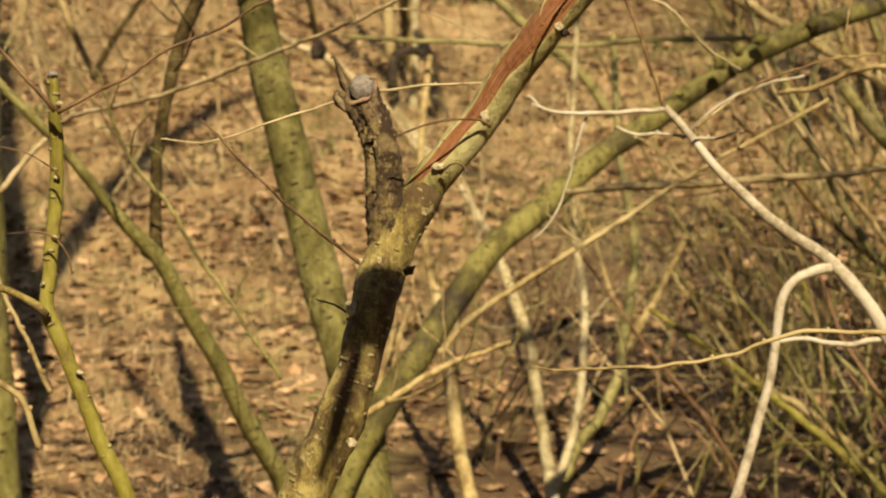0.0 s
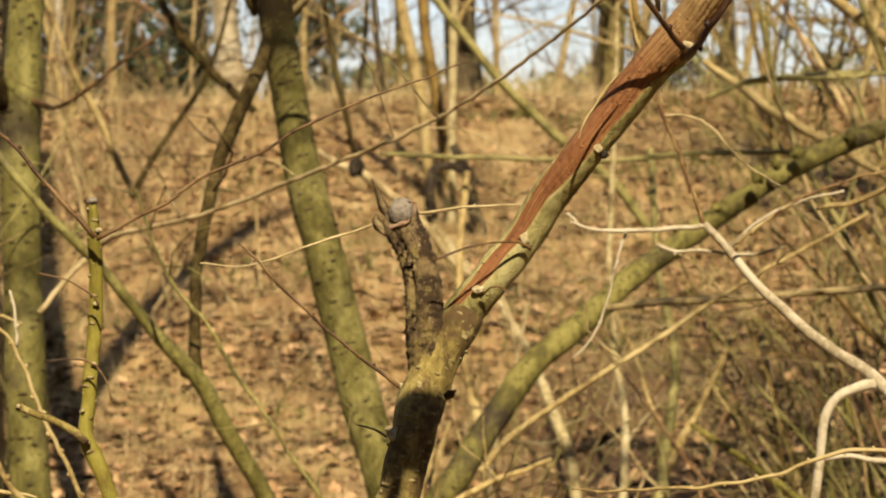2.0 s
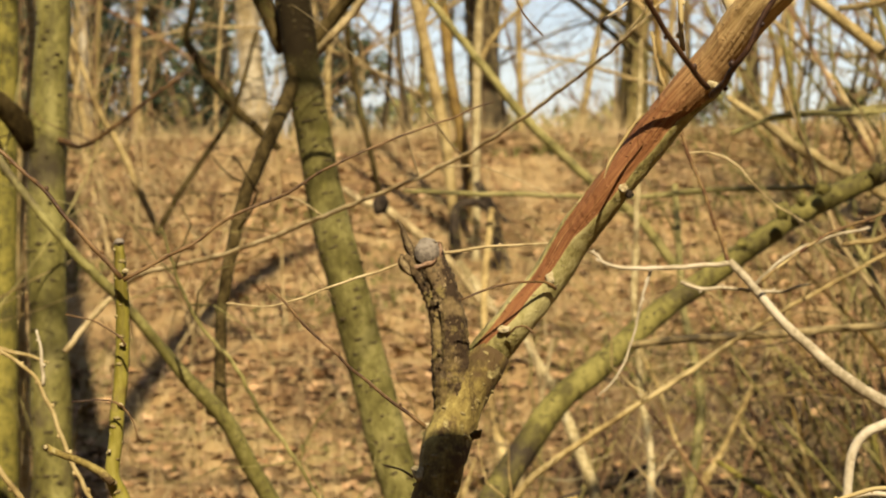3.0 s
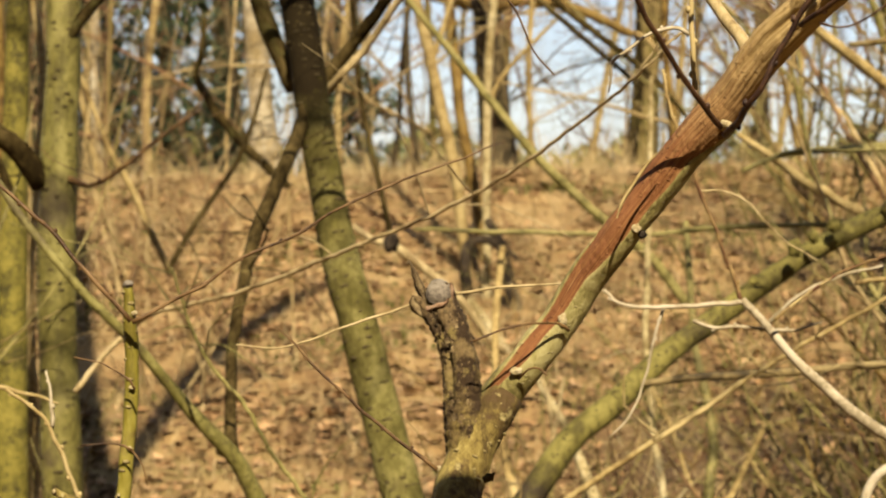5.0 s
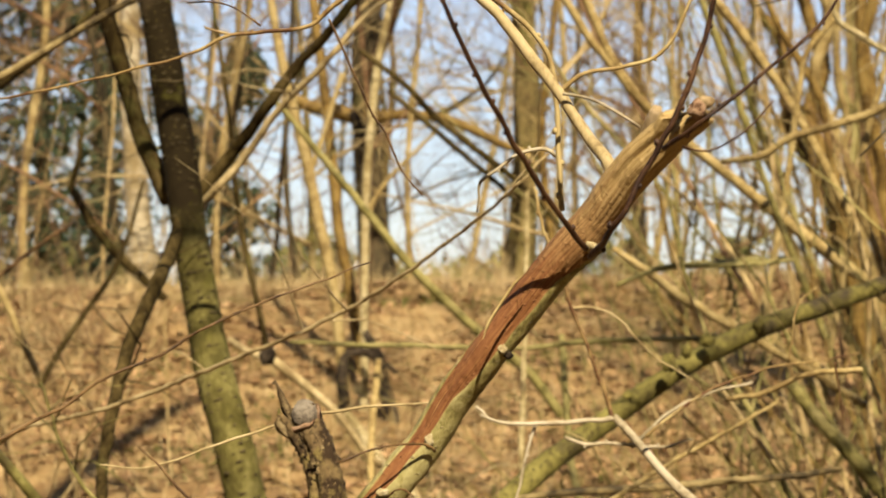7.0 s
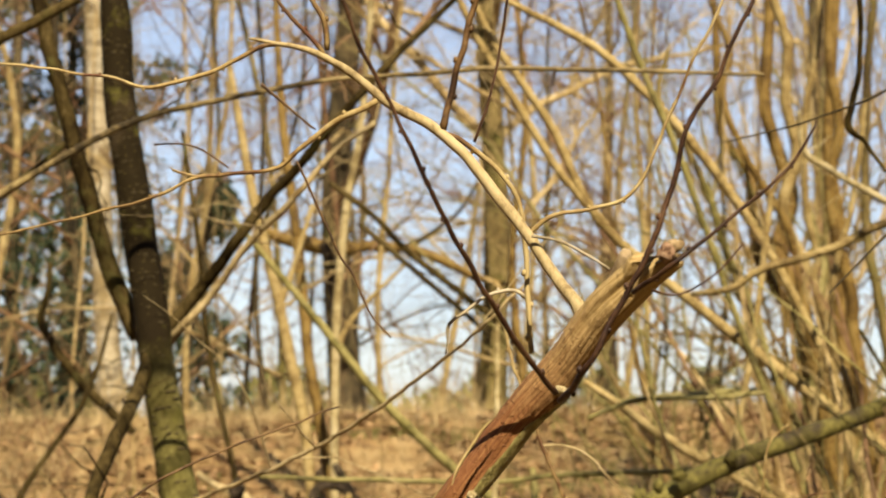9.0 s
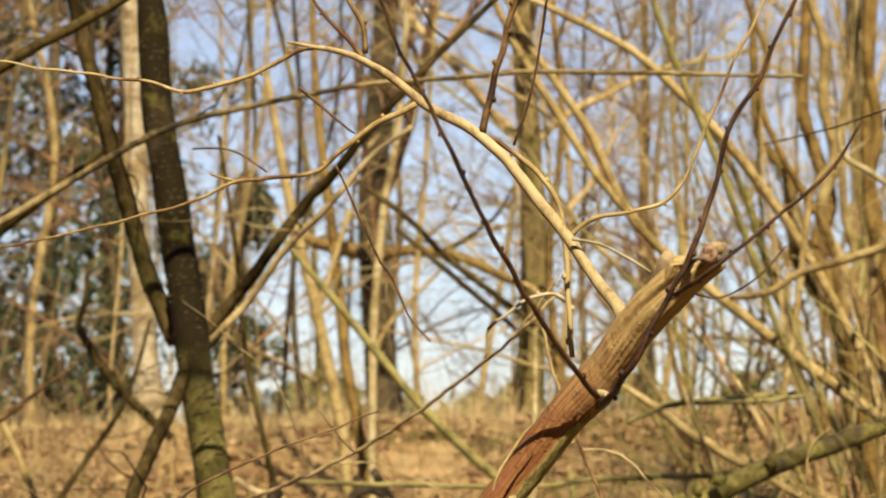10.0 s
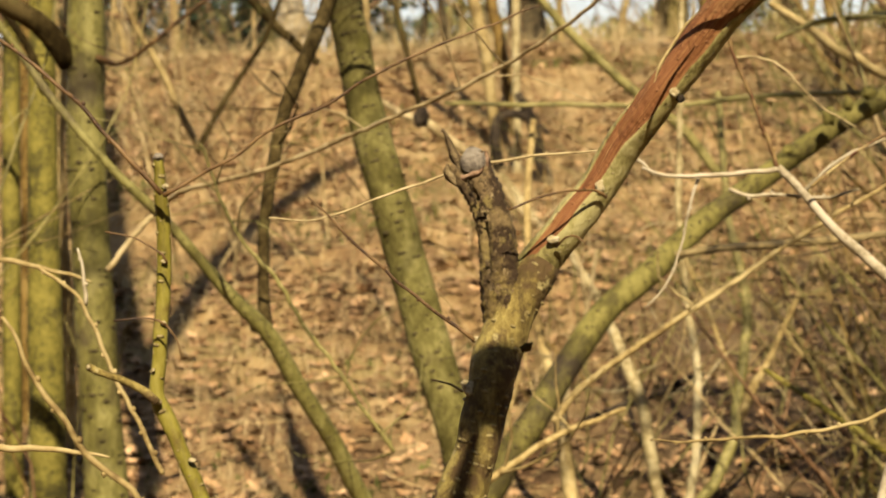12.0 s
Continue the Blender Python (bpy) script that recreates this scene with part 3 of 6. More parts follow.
fork = thing("forked_shrub", "olive forked shrub stem with broken stub and peeled branch", "shrub")
limb(fork, "stem", bark_near, [(-0.103, 1.157, 0.153, 0.0251), (-0.103, 1.206, 0.562, 0.0229), (-0.087, 1.243, 0.882, 0.0200), (-0.065, 1.265, 1.078, 0.0179), (-0.047, 1.272, 1.146, 0.0165), (-0.030, 1.276, 1.185, 0.0152), (-0.025, 1.277, 1.197, 0.0166), (-0.021, 1.278, 1.205, 0.0150), (-0.016, 1.280, 1.218, 0.0149), (-0.013, 1.280, 1.226, 0.0163), (-0.009, 1.281, 1.235, 0.0147), (-0.001, 1.284, 1.257, 0.0141), (0.005, 1.287, 1.286, 0.0140), (0.010, 1.293, 1.307, 0.0146), (0.015, 1.300, 1.322, 0.0148), (0.022, 1.308, 1.338, 0.0143), (0.031, 1.314, 1.354, 0.0136), (0.040, 1.319, 1.368, 0.0118)], 28)
broken_stub(fork, [(0.0157, 1.3060, 1.3219, 0.0105), (0.0147, 1.3090, 1.3395, 0.0132), (0.0137, 1.3120, 1.3531, 0.0130), (0.0118, 1.3150, 1.3737, 0.0118), (0.0098, 1.3180, 1.3912, 0.0113), (0.0049, 1.3210, 1.4090, 0.0108), (-0.0020, 1.3240, 1.4247, 0.0104), (-0.0040, 1.3270, 1.4355, 0.0098)])
limb(fork, "peeled_branch", peeled, [(0.0142, 1.3250, 1.3336, 0.0087), (0.0242, 1.3210, 1.3496, 0.0120), (0.0382, 1.3220, 1.3676, 0.0128), (0.0552, 1.3160, 1.3896, 0.0124), (0.0718, 1.3170, 1.4130, 0.0121), (0.0892, 1.3100, 1.4407, 0.0120), (0.1113, 1.2970, 1.4736, 0.0122), (0.1280, 1.2900, 1.4960, 0.0128), (0.1450, 1.2840, 1.5170, 0.0135), (0.1650, 1.2710, 1.5440, 0.0146), (0.1840, 1.2540, 1.5690, 0.0147), (0.1980, 1.2380, 1.5870, 0.0142), (0.2100, 1.2260, 1.6000, 0.0134), (0.2170, 1.2180, 1.6080, 0.0130), (0.2240, 1.2130, 1.6140, 0.0120), (0.2270, 1.2110, 1.6170, 0.0110)], 88, label="branch with bark stripped to reddish brown and grey wood")
limb(fork, "pale_limb", bark_pale, [(0.191, 1.310, 1.583, 0.0053), (0.187, 1.319, 1.595, 0.0043), (0.173, 1.338, 1.617, 0.0038), (0.160, 1.347, 1.640, 0.0038), (0.139, 1.365, 1.670, 0.0039), (0.122, 1.374, 1.694, 0.0037), (0.104, 1.384, 1.712, 0.0036), (0.081, 1.394, 1.727, 0.0034), (0.067, 1.404, 1.737, 0.0032), (0.048, 1.404, 1.752, 0.0028), (0.029, 1.404, 1.764, 0.0025), (0.010, 1.404, 1.771, 0.0019), (-0.009, 1.405, 1.774, 0.0015), (-0.023, 1.406, 1.776, 0.0008)], 12, label="pale yellowish side limb")
limb(fork, "twig", bark_twig, [(0.064, 1.404, 1.736, 0.0023), (0.044, 1.406, 1.726, 0.0021), (0.025, 1.409, 1.713, 0.0019), (0.008, 1.411, 1.698, 0.0017), (-0.008, 1.413, 1.689, 0.0015), (-0.056, 1.417, 1.682, 0.0013), (-0.084, 1.420, 1.671, 0.0011), (-0.141, 1.425, 1.655, 0.0009), (-0.197, 1.430, 1.642, 0.0009), (-0.231, 1.433, 1.638, 0.0006)], 7)
limb(fork, "twig", bark_twig, [(-0.002, 1.405, 1.773, 0.0019), (-0.017, 1.406, 1.770, 0.0017), (-0.040, 1.409, 1.758, 0.0015), (-0.066, 1.411, 1.748, 0.0015), (-0.092, 1.413, 1.744, 0.0013), (-0.119, 1.415, 1.750, 0.0011), (-0.168, 1.417, 1.756, 0.0009), (-0.199, 1.419, 1.761, 0.0008), (-0.221, 1.420, 1.764, 0.0006)], 7)
limb(fork, "twig", bark_brown, [(0.106, 1.383, 1.712, 0.0028), (0.109, 1.382, 1.727, 0.0024), (0.114, 1.380, 1.744, 0.0024), (0.121, 1.377, 1.774, 0.0022), (0.128, 1.373, 1.803, 0.0021), (0.132, 1.371, 1.830, 0.0019), (0.139, 1.366, 1.874, 0.0015)], 7)
limb(fork, "twig", bark_twig, [(0.108, 1.384, 1.709, 0.0021), (0.119, 1.383, 1.706, 0.0019), (0.134, 1.383, 1.695, 0.0019), (0.147, 1.384, 1.683, 0.0017), (0.154, 1.384, 1.673, 0.0017), (0.160, 1.385, 1.655, 0.0017), (0.163, 1.388, 1.629, 0.0019), (0.165, 1.390, 1.599, 0.0019), (0.168, 1.393, 1.565, 0.0019)], 7)
limb(fork, "twig", bark_white, [(0.171, 1.460, 1.606, 0.0016), (0.164, 1.460, 1.611, 0.0014), (0.153, 1.461, 1.610, 0.0014), (0.141, 1.462, 1.606, 0.0012), (0.127, 1.464, 1.595, 0.0012), (0.118, 1.465, 1.588, 0.0012), (0.117, 1.466, 1.576, 0.0008), (0.115, 1.467, 1.566, 0.0006)], 6)
limb(fork, "twig", bark_twig, [(0.161, 1.356, 1.641, 0.0016), (0.175, 1.354, 1.652, 0.0015), (0.204, 1.352, 1.659, 0.0013), (0.226, 1.350, 1.666, 0.0013), (0.240, 1.347, 1.688, 0.0011), (0.255, 1.342, 1.725, 0.0011), (0.272, 1.337, 1.765, 0.0009), (0.290, 1.333, 1.802, 0.0009), (0.301, 1.330, 1.824, 0.0007)], 6)
limb(fork, "twig", bark_white, [(0.161, 1.337, 1.638, 0.0011), (0.180, 1.336, 1.635, 0.0009), (0.198, 1.335, 1.626, 0.0009), (0.211, 1.335, 1.617, 0.0007)], 6)
limb(fork, "twig", bark_brown, [(0.010, 1.411, 1.694, 0.0009), (0.018, 1.412, 1.679, 0.0008), (0.030, 1.414, 1.652, 0.0008), (0.040, 1.416, 1.630, 0.0008), (0.049, 1.416, 1.618, 0.0008), (0.061, 1.418, 1.592, 0.0006), (0.075, 1.419, 1.576, 0.0006)], 6)
limb(fork, "twig", bark_twig, [(-0.055, 1.417, 1.682, 0.0011), (-0.065, 1.417, 1.685, 0.0009), (-0.074, 1.418, 1.688, 0.0009)], 6)
limb(fork, "twig", bark_twig, [(0.028, 1.404, 1.765, 0.0017), (0.015, 1.403, 1.781, 0.0015), (0.004, 1.403, 1.792, 0.0013), (-0.010, 1.402, 1.811, 0.0009), (-0.018, 1.400, 1.830, 0.0008)], 6)
limb(fork, "twig", bark_twig, [(0.029, 1.403, 1.769, 0.0019), (0.027, 1.401, 1.788, 0.0019), (0.019, 1.401, 1.803, 0.0017), (0.013, 1.399, 1.826, 0.0015)], 6)
limb(fork, "twig", bark_wine, [(0.1670, 1.2560, 1.5363, 0.0020), (0.1565, 1.2440, 1.5461, 0.0018), (0.1462, 1.2320, 1.5577, 0.0017), (0.1240, 1.2070, 1.5851, 0.0017), (0.1058, 1.1860, 1.6127, 0.0016), (0.0884, 1.1680, 1.6397, 0.0014), (0.0775, 1.1588, 1.6594, 0.0014), (0.0649, 1.1480, 1.6853, 0.0012), (0.0525, 1.1390, 1.7053, 0.0012), (0.0402, 1.1300, 1.7298, 0.0011), (0.0301, 1.1239, 1.7518, 0.0011), (0.0236, 1.1200, 1.7722, 0.0009)], 7, label="dark reddish brown shoot")
limb(fork, "twig", bark_wine, [(0.169, 1.253, 1.532, 0.0023), (0.173, 1.222, 1.541, 0.0021), (0.181, 1.204, 1.555, 0.0018), (0.192, 1.201, 1.578, 0.0018), (0.204, 1.199, 1.597, 0.0018), (0.217, 1.195, 1.629, 0.0018), (0.226, 1.192, 1.655, 0.0016), (0.236, 1.188, 1.690, 0.0016), (0.247, 1.185, 1.711, 0.0015), (0.258, 1.182, 1.732, 0.0013), (0.273, 1.178, 1.768, 0.0013), (0.281, 1.175, 1.790, 0.0011)], 7, label="dark reddish brown shoot")
limb(fork, "twig", bark_wine, [(0.206, 1.207, 1.593, 0.0016), (0.221, 1.183, 1.606, 0.0014), (0.237, 1.180, 1.618, 0.0013), (0.262, 1.177, 1.639, 0.0011), (0.281, 1.174, 1.655, 0.0011), (0.295, 1.172, 1.671, 0.0010), (0.305, 1.169, 1.689, 0.0006)], 7, label="dark reddish brown shoot")
limb(fork, "twig", bark_wine, [(0.215, 1.196, 1.594, 0.0008), (0.223, 1.184, 1.591, 0.0006), (0.234, 1.183, 1.593, 0.0006), (0.250, 1.181, 1.604, 0.0006), (0.264, 1.179, 1.620, 0.0005)], 6)
limb(fork, "twig", bark_wine, [(0.128, 1.383, 1.705, 0.0011), (0.137, 1.379, 1.733, 0.0009), (0.144, 1.376, 1.766, 0.0009), (0.149, 1.372, 1.800, 0.0009), (0.151, 1.370, 1.822, 0.0007)], 6)
limb(fork, "twig", bark_brown, [(-0.003, 1.308, 1.321, 0.0016), (-0.009, 1.308, 1.325, 0.0014), (-0.024, 1.309, 1.336, 0.0012), (-0.040, 1.310, 1.349, 0.0011), (-0.056, 1.311, 1.362, 0.0011), (-0.073, 1.312, 1.377, 0.0009), (-0.087, 1.313, 1.391, 0.0009), (-0.096, 1.314, 1.402, 0.0007), (-0.107, 1.314, 1.411, 0.0005)], 7)
limb(fork, "twig", bark_brown, [(-0.011, 1.305, 1.289, 0.0009), (-0.019, 1.305, 1.294, 0.0007), (-0.030, 1.306, 1.297, 0.0005)], 6)
limb(fork, "twig", bark_brown, [(0.0780, 1.3020, 1.4100, 0.0012), (0.0716, 1.2970, 1.4144, 0.0009), (0.0528, 1.2840, 1.4151, 0.0008), (0.0347, 1.2790, 1.4114, 0.0008), (0.0178, 1.2750, 1.4047, 0.0008)], 6)
limb(fork, "twig", bark_brown, [(0.0473, 1.3020, 1.3793, 0.0010), (0.0530, 1.2940, 1.3860, 0.0007), (0.0597, 1.2880, 1.3866, 0.0007), (0.0645, 1.2840, 1.3829, 0.0005)], 6)
limb(fork, "twig", bark_pale, [(0.008, 1.496, 1.423, 0.0012), (0.024, 1.496, 1.425, 0.0012), (0.044, 1.496, 1.428, 0.0010), (0.064, 1.497, 1.429, 0.0008), (0.087, 1.497, 1.431, 0.0006)], 6)
limb(fork, "twig", bark_pale, [(0.009, 1.496, 1.423, 0.0012), (-0.017, 1.496, 1.416, 0.0010), (-0.037, 1.496, 1.410, 0.0010), (-0.054, 1.496, 1.404, 0.0010), (-0.078, 1.496, 1.396, 0.0008), (-0.100, 1.496, 1.388, 0.0008), (-0.119, 1.496, 1.383, 0.0006), (-0.149, 1.496, 1.385, 0.0006)], 6)
limb(fork, "twig", bark_brown, [(-0.016, 1.490, 1.760, 0.0012), (-0.000, 1.490, 1.746, 0.0010), (0.020, 1.490, 1.729, 0.0008), (0.024, 1.490, 1.727, 0.0006)], 6)
limb(fork, "twig", bark_brown, [(-0.037, 1.444, 1.693, 0.0008), (-0.051, 1.444, 1.703, 0.0006), (-0.067, 1.445, 1.709, 0.0006), (-0.088, 1.446, 1.709, 0.0006)], 6)

post = thing("cut_sapling", "slender yellow green sapling with a cut top and bare side twigs", "sapling")
limb(post, "stem", bark_lime, [(-0.063, 1.212, 0.234, 0.0078), (-0.080, 1.249, 0.655, 0.0074), (-0.119, 1.279, 1.007, 0.0063), (-0.146, 1.292, 1.155, 0.0056), (-0.165, 1.295, 1.200, 0.0053), (-0.179, 1.298, 1.236, 0.0049), (-0.188, 1.300, 1.255, 0.0048), (-0.197, 1.302, 1.276, 0.0053), (-0.202, 1.303, 1.289, 0.0048), (-0.201, 1.304, 1.306, 0.0046), (-0.199, 1.306, 1.331, 0.0046), (-0.197, 1.309, 1.359, 0.0046), (-0.197, 1.312, 1.394, 0.0044), (-0.198, 1.313, 1.413, 0.0044), (-0.199, 1.315, 1.426, 0.0035), (-0.200, 1.315, 1.432, 0.0032), (-0.200, 1.316, 1.437, 0.0028)], 20)
limb(post, "side_stub", bark_near, [(-0.200, 1.292, 1.286, 0.0030), (-0.210, 1.293, 1.294, 0.0026), (-0.220, 1.293, 1.299, 0.0024), (-0.233, 1.293, 1.304, 0.0023), (-0.243, 1.294, 1.308, 0.0024)], 10)
limb(post, "twig", bark_brown, [(-0.195, 1.294, 1.415, 0.0019), (-0.200, 1.294, 1.420, 0.0016), (-0.214, 1.295, 1.435, 0.0016), (-0.231, 1.297, 1.455, 0.0014), (-0.250, 1.298, 1.475, 0.0014), (-0.273, 1.300, 1.495, 0.0012), (-0.293, 1.301, 1.511, 0.0012), (-0.321, 1.302, 1.531, 0.0010)], 7)
limb(post, "twig", bark_brown, [(-0.194, 1.294, 1.414, 0.0017), (-0.188, 1.294, 1.417, 0.0014), (-0.176, 1.295, 1.424, 0.0012), (-0.155, 1.296, 1.435, 0.0012), (-0.127, 1.298, 1.453, 0.0010), (-0.092, 1.300, 1.469, 0.0010), (-0.068, 1.301, 1.484, 0.0009), (-0.042, 1.303, 1.497, 0.0009), (-0.016, 1.304, 1.508, 0.0007), (0.002, 1.305, 1.514, 0.0007), (0.038, 1.307, 1.528, 0.0005)], 7)
limb(post, "twig", bark_brown, [(-0.192, 1.290, 1.372, 0.0009), (-0.195, 1.290, 1.378, 0.0007), (-0.201, 1.291, 1.382, 0.0005), (-0.214, 1.291, 1.389, 0.0005), (-0.230, 1.291, 1.392, 0.0005)], 6)
limb(post, "twig", bark_brown, [(-0.193, 1.287, 1.335, 0.0009), (-0.198, 1.287, 1.338, 0.0007), (-0.208, 1.287, 1.339, 0.0005), (-0.225, 1.286, 1.338, 0.0005)], 6)
limb(post, "twig", bark_brown, [(-0.193, 1.287, 1.335, 0.0007), (-0.189, 1.286, 1.330, 0.0005), (-0.186, 1.286, 1.325, 0.0005), (-0.183, 1.285, 1.314, 0.0005)], 6)

pale = thing("pale_twig_shrub", "pale bleached shrub branch with thin crooked twigs", "shrub")
limb(pale, "limb", bark_white, [(0.838, 2.141, -0.431, 0.0130), (0.729, 2.267, 0.601, 0.0117), (0.678, 2.307, 0.923, 0.0098), (0.637, 2.324, 1.057, 0.0091), (0.603, 2.332, 1.115, 0.0088), (0.576, 2.338, 1.160, 0.0085), (0.537, 2.345, 1.201, 0.0075), (0.484, 2.351, 1.235, 0.0068), (0.438, 2.357, 1.273, 0.0062), (0.398, 2.363, 1.311, 0.0055), (0.365, 2.369, 1.349, 0.0049), (0.342, 2.373, 1.374, 0.0042)], 12)
limb(pale, "twig", bark_white, [(0.537, 2.344, 1.197, 0.0072), (0.517, 2.344, 1.191, 0.0062), (0.495, 2.344, 1.180, 0.0055), (0.481, 2.342, 1.157, 0.0055), (0.474, 2.337, 1.112, 0.0055), (0.467, 2.331, 1.060, 0.0055), (0.450, 2.324, 0.995, 0.0059), (0.431, 2.317, 0.929, 0.0062), (0.419, 2.311, 0.878, 0.0059)], 8)
limb(pale, "twig", bark_white, [(0.343, 2.372, 1.372, 0.0036), (0.319, 2.373, 1.369, 0.0029), (0.286, 2.374, 1.366, 0.0029), (0.247, 2.375, 1.365, 0.0026), (0.221, 2.376, 1.365, 0.0023), (0.189, 2.378, 1.375, 0.0013)], 7)
limb(pale, "twig", bark_twig, [(0.342, 2.372, 1.3730, 0.0029), (0.333, 2.376, 1.4000, 0.0025), (0.318, 2.381, 1.4380, 0.0022), (0.301, 2.387, 1.4830, 0.0022), (0.287, 2.392, 1.5220, 0.0022), (0.266, 2.399, 1.5790, 0.0019), (0.252, 2.407, 1.6370, 0.0017)], 7)
limb(pale, "twig", bark_white, [(0.255, 2.384, 1.3680, 0.0020), (0.247, 2.382, 1.3420, 0.0017), (0.240, 2.379, 1.3130, 0.0017), (0.231, 2.376, 1.2810, 0.0014), (0.223, 2.374, 1.2560, 0.0014), (0.210, 2.372, 1.2330, 0.0012), (0.190, 2.370, 1.2170, 0.0009)], 6)
limb(pale, "twig", bark_white, [(0.202, 2.384, 1.367, 0.0019), (0.192, 2.385, 1.379, 0.0016), (0.183, 2.385, 1.383, 0.0013)], 6)
limb(pale, "twig", bark_white, [(0.372, 2.385, 1.345, 0.0026), (0.391, 2.386, 1.364, 0.0022), (0.417, 2.388, 1.383, 0.0019), (0.461, 2.391, 1.402, 0.0016), (0.507, 2.392, 1.414, 0.0013)], 6)
limb(pale, "twig", bark_white, [(0.288, 2.384, 1.349, 0.0022), (0.314, 2.384, 1.342, 0.0022), (0.352, 2.384, 1.342, 0.0019), (0.397, 2.384, 1.338, 0.0019), (0.436, 2.386, 1.348, 0.0014)], 6)
limb(pale, "twig", bark_pale, [(0.295, 2.397, 1.4980, 0.0016), (0.322, 2.397, 1.4980, 0.0014), (0.341, 2.397, 1.4910, 0.0014), (0.360, 2.396, 1.4760, 0.0012), (0.379, 2.394, 1.4540, 0.0012), (0.405, 2.393, 1.4340, 0.0010), (0.433, 2.392, 1.4180, 0.0008)], 6)
limb(pale, "twig", bark_white, [(0.476, 2.336, 1.109, 0.0027), (0.506, 2.336, 1.113, 0.0029), (0.551, 2.333, 1.107, 0.0034), (0.595, 2.332, 1.115, 0.0034), (0.648, 2.331, 1.122, 0.0029)], 7)
limb(pale, "twig", bark_twig, [(0.374, 2.343, 1.354, 0.0020), (0.406, 2.340, 1.379, 0.0017), (0.444, 2.337, 1.405, 0.0017), (0.489, 2.334, 1.424, 0.0015), (0.533, 2.331, 1.436, 0.0013), (0.578, 2.329, 1.441, 0.0011), (0.616, 2.326, 1.450, 0.0009)], 6)
limb(pale, "twig", bark_twig, [(0.587, 2.328, 1.439, 0.0013), (0.594, 2.330, 1.404, 0.0011), (0.598, 2.331, 1.366, 0.0009)], 6)
limb(pale, "twig", bark_twig, [(0.536, 2.331, 1.439, 0.0013), (0.538, 2.329, 1.468, 0.0011), (0.546, 2.327, 1.506, 0.0011), (0.565, 2.325, 1.523, 0.0007)], 6)

multi = thing("multi_stemmed_tree", "young tree of several smooth olive green stems from one base", "tree")
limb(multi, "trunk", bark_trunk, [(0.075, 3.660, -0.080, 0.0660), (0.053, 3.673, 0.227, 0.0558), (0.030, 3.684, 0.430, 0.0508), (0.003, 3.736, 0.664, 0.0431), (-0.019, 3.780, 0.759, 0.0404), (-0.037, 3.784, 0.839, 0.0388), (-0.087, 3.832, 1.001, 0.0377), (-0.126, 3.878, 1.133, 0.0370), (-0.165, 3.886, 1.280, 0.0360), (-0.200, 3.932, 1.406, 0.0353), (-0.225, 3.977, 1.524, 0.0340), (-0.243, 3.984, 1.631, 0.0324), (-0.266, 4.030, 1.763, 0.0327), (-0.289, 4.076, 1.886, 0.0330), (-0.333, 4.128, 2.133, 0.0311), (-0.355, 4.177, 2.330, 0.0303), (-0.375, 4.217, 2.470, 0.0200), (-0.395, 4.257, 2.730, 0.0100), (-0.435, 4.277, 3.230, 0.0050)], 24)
limb(multi, "limb", bark_mid, [(-0.0190, 3.5860, 0.0300, 0.0365), (-0.0730, 3.5480, 0.3550, 0.0358), (-0.0860, 3.4530, 0.5540, 0.0217), (-0.1310, 3.3920, 0.6840, 0.0169), (-0.1850, 3.3290, 0.8030, 0.0156), (-0.2340, 3.2660, 0.9160, 0.0144), (-0.2790, 3.2380, 1.0010, 0.0137), (-0.3210, 3.2100, 1.0840, 0.0132), (-0.3880, 3.1830, 1.1650, 0.0101), (-0.4520, 3.1550, 1.2440, 0.0077), (-0.4990, 3.1250, 1.3010, 0.0075), (-0.5510, 3.1330, 1.3540, 0.0069), (-0.6360, 3.1470, 1.4530, 0.0064), (-0.7410, 3.1690, 1.6020, 0.0052)], 20)
limb(multi, "limb", bark_limb, [(-0.019, 3.586, 0.030, 0.0386), (-0.075, 3.623, 0.332, 0.0386), (-0.063, 3.645, 0.523, 0.0340), (-0.034, 3.658, 0.635, 0.0300), (0.040, 3.708, 0.758, 0.0271), (0.121, 3.759, 0.878, 0.0259), (0.226, 3.850, 1.017, 0.0249), (0.337, 3.934, 1.106, 0.0243), (0.452, 4.019, 1.197, 0.0225), (0.571, 4.102, 1.269, 0.0224), (0.710, 4.147, 1.362, 0.0221), (0.830, 4.189, 1.426, 0.0217), (0.952, 4.230, 1.473, 0.0202), (1.062, 4.269, 1.507, 0.0197), (1.284, 4.310, 1.591, 0.0176), (1.589, 4.356, 1.740, 0.0130)], 22)
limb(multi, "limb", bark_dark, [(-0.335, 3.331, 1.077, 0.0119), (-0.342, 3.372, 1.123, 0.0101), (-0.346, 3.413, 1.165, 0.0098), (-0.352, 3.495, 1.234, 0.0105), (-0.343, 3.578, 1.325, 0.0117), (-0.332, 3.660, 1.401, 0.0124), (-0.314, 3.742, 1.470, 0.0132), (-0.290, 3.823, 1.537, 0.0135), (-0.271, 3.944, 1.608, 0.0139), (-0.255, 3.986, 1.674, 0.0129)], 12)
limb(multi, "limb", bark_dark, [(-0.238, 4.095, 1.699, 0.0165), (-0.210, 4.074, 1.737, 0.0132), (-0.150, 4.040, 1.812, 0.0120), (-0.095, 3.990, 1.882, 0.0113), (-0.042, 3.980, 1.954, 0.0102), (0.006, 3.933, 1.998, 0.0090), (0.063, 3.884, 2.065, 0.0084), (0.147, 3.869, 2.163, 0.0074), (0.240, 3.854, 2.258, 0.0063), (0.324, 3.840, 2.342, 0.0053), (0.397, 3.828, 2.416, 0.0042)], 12)
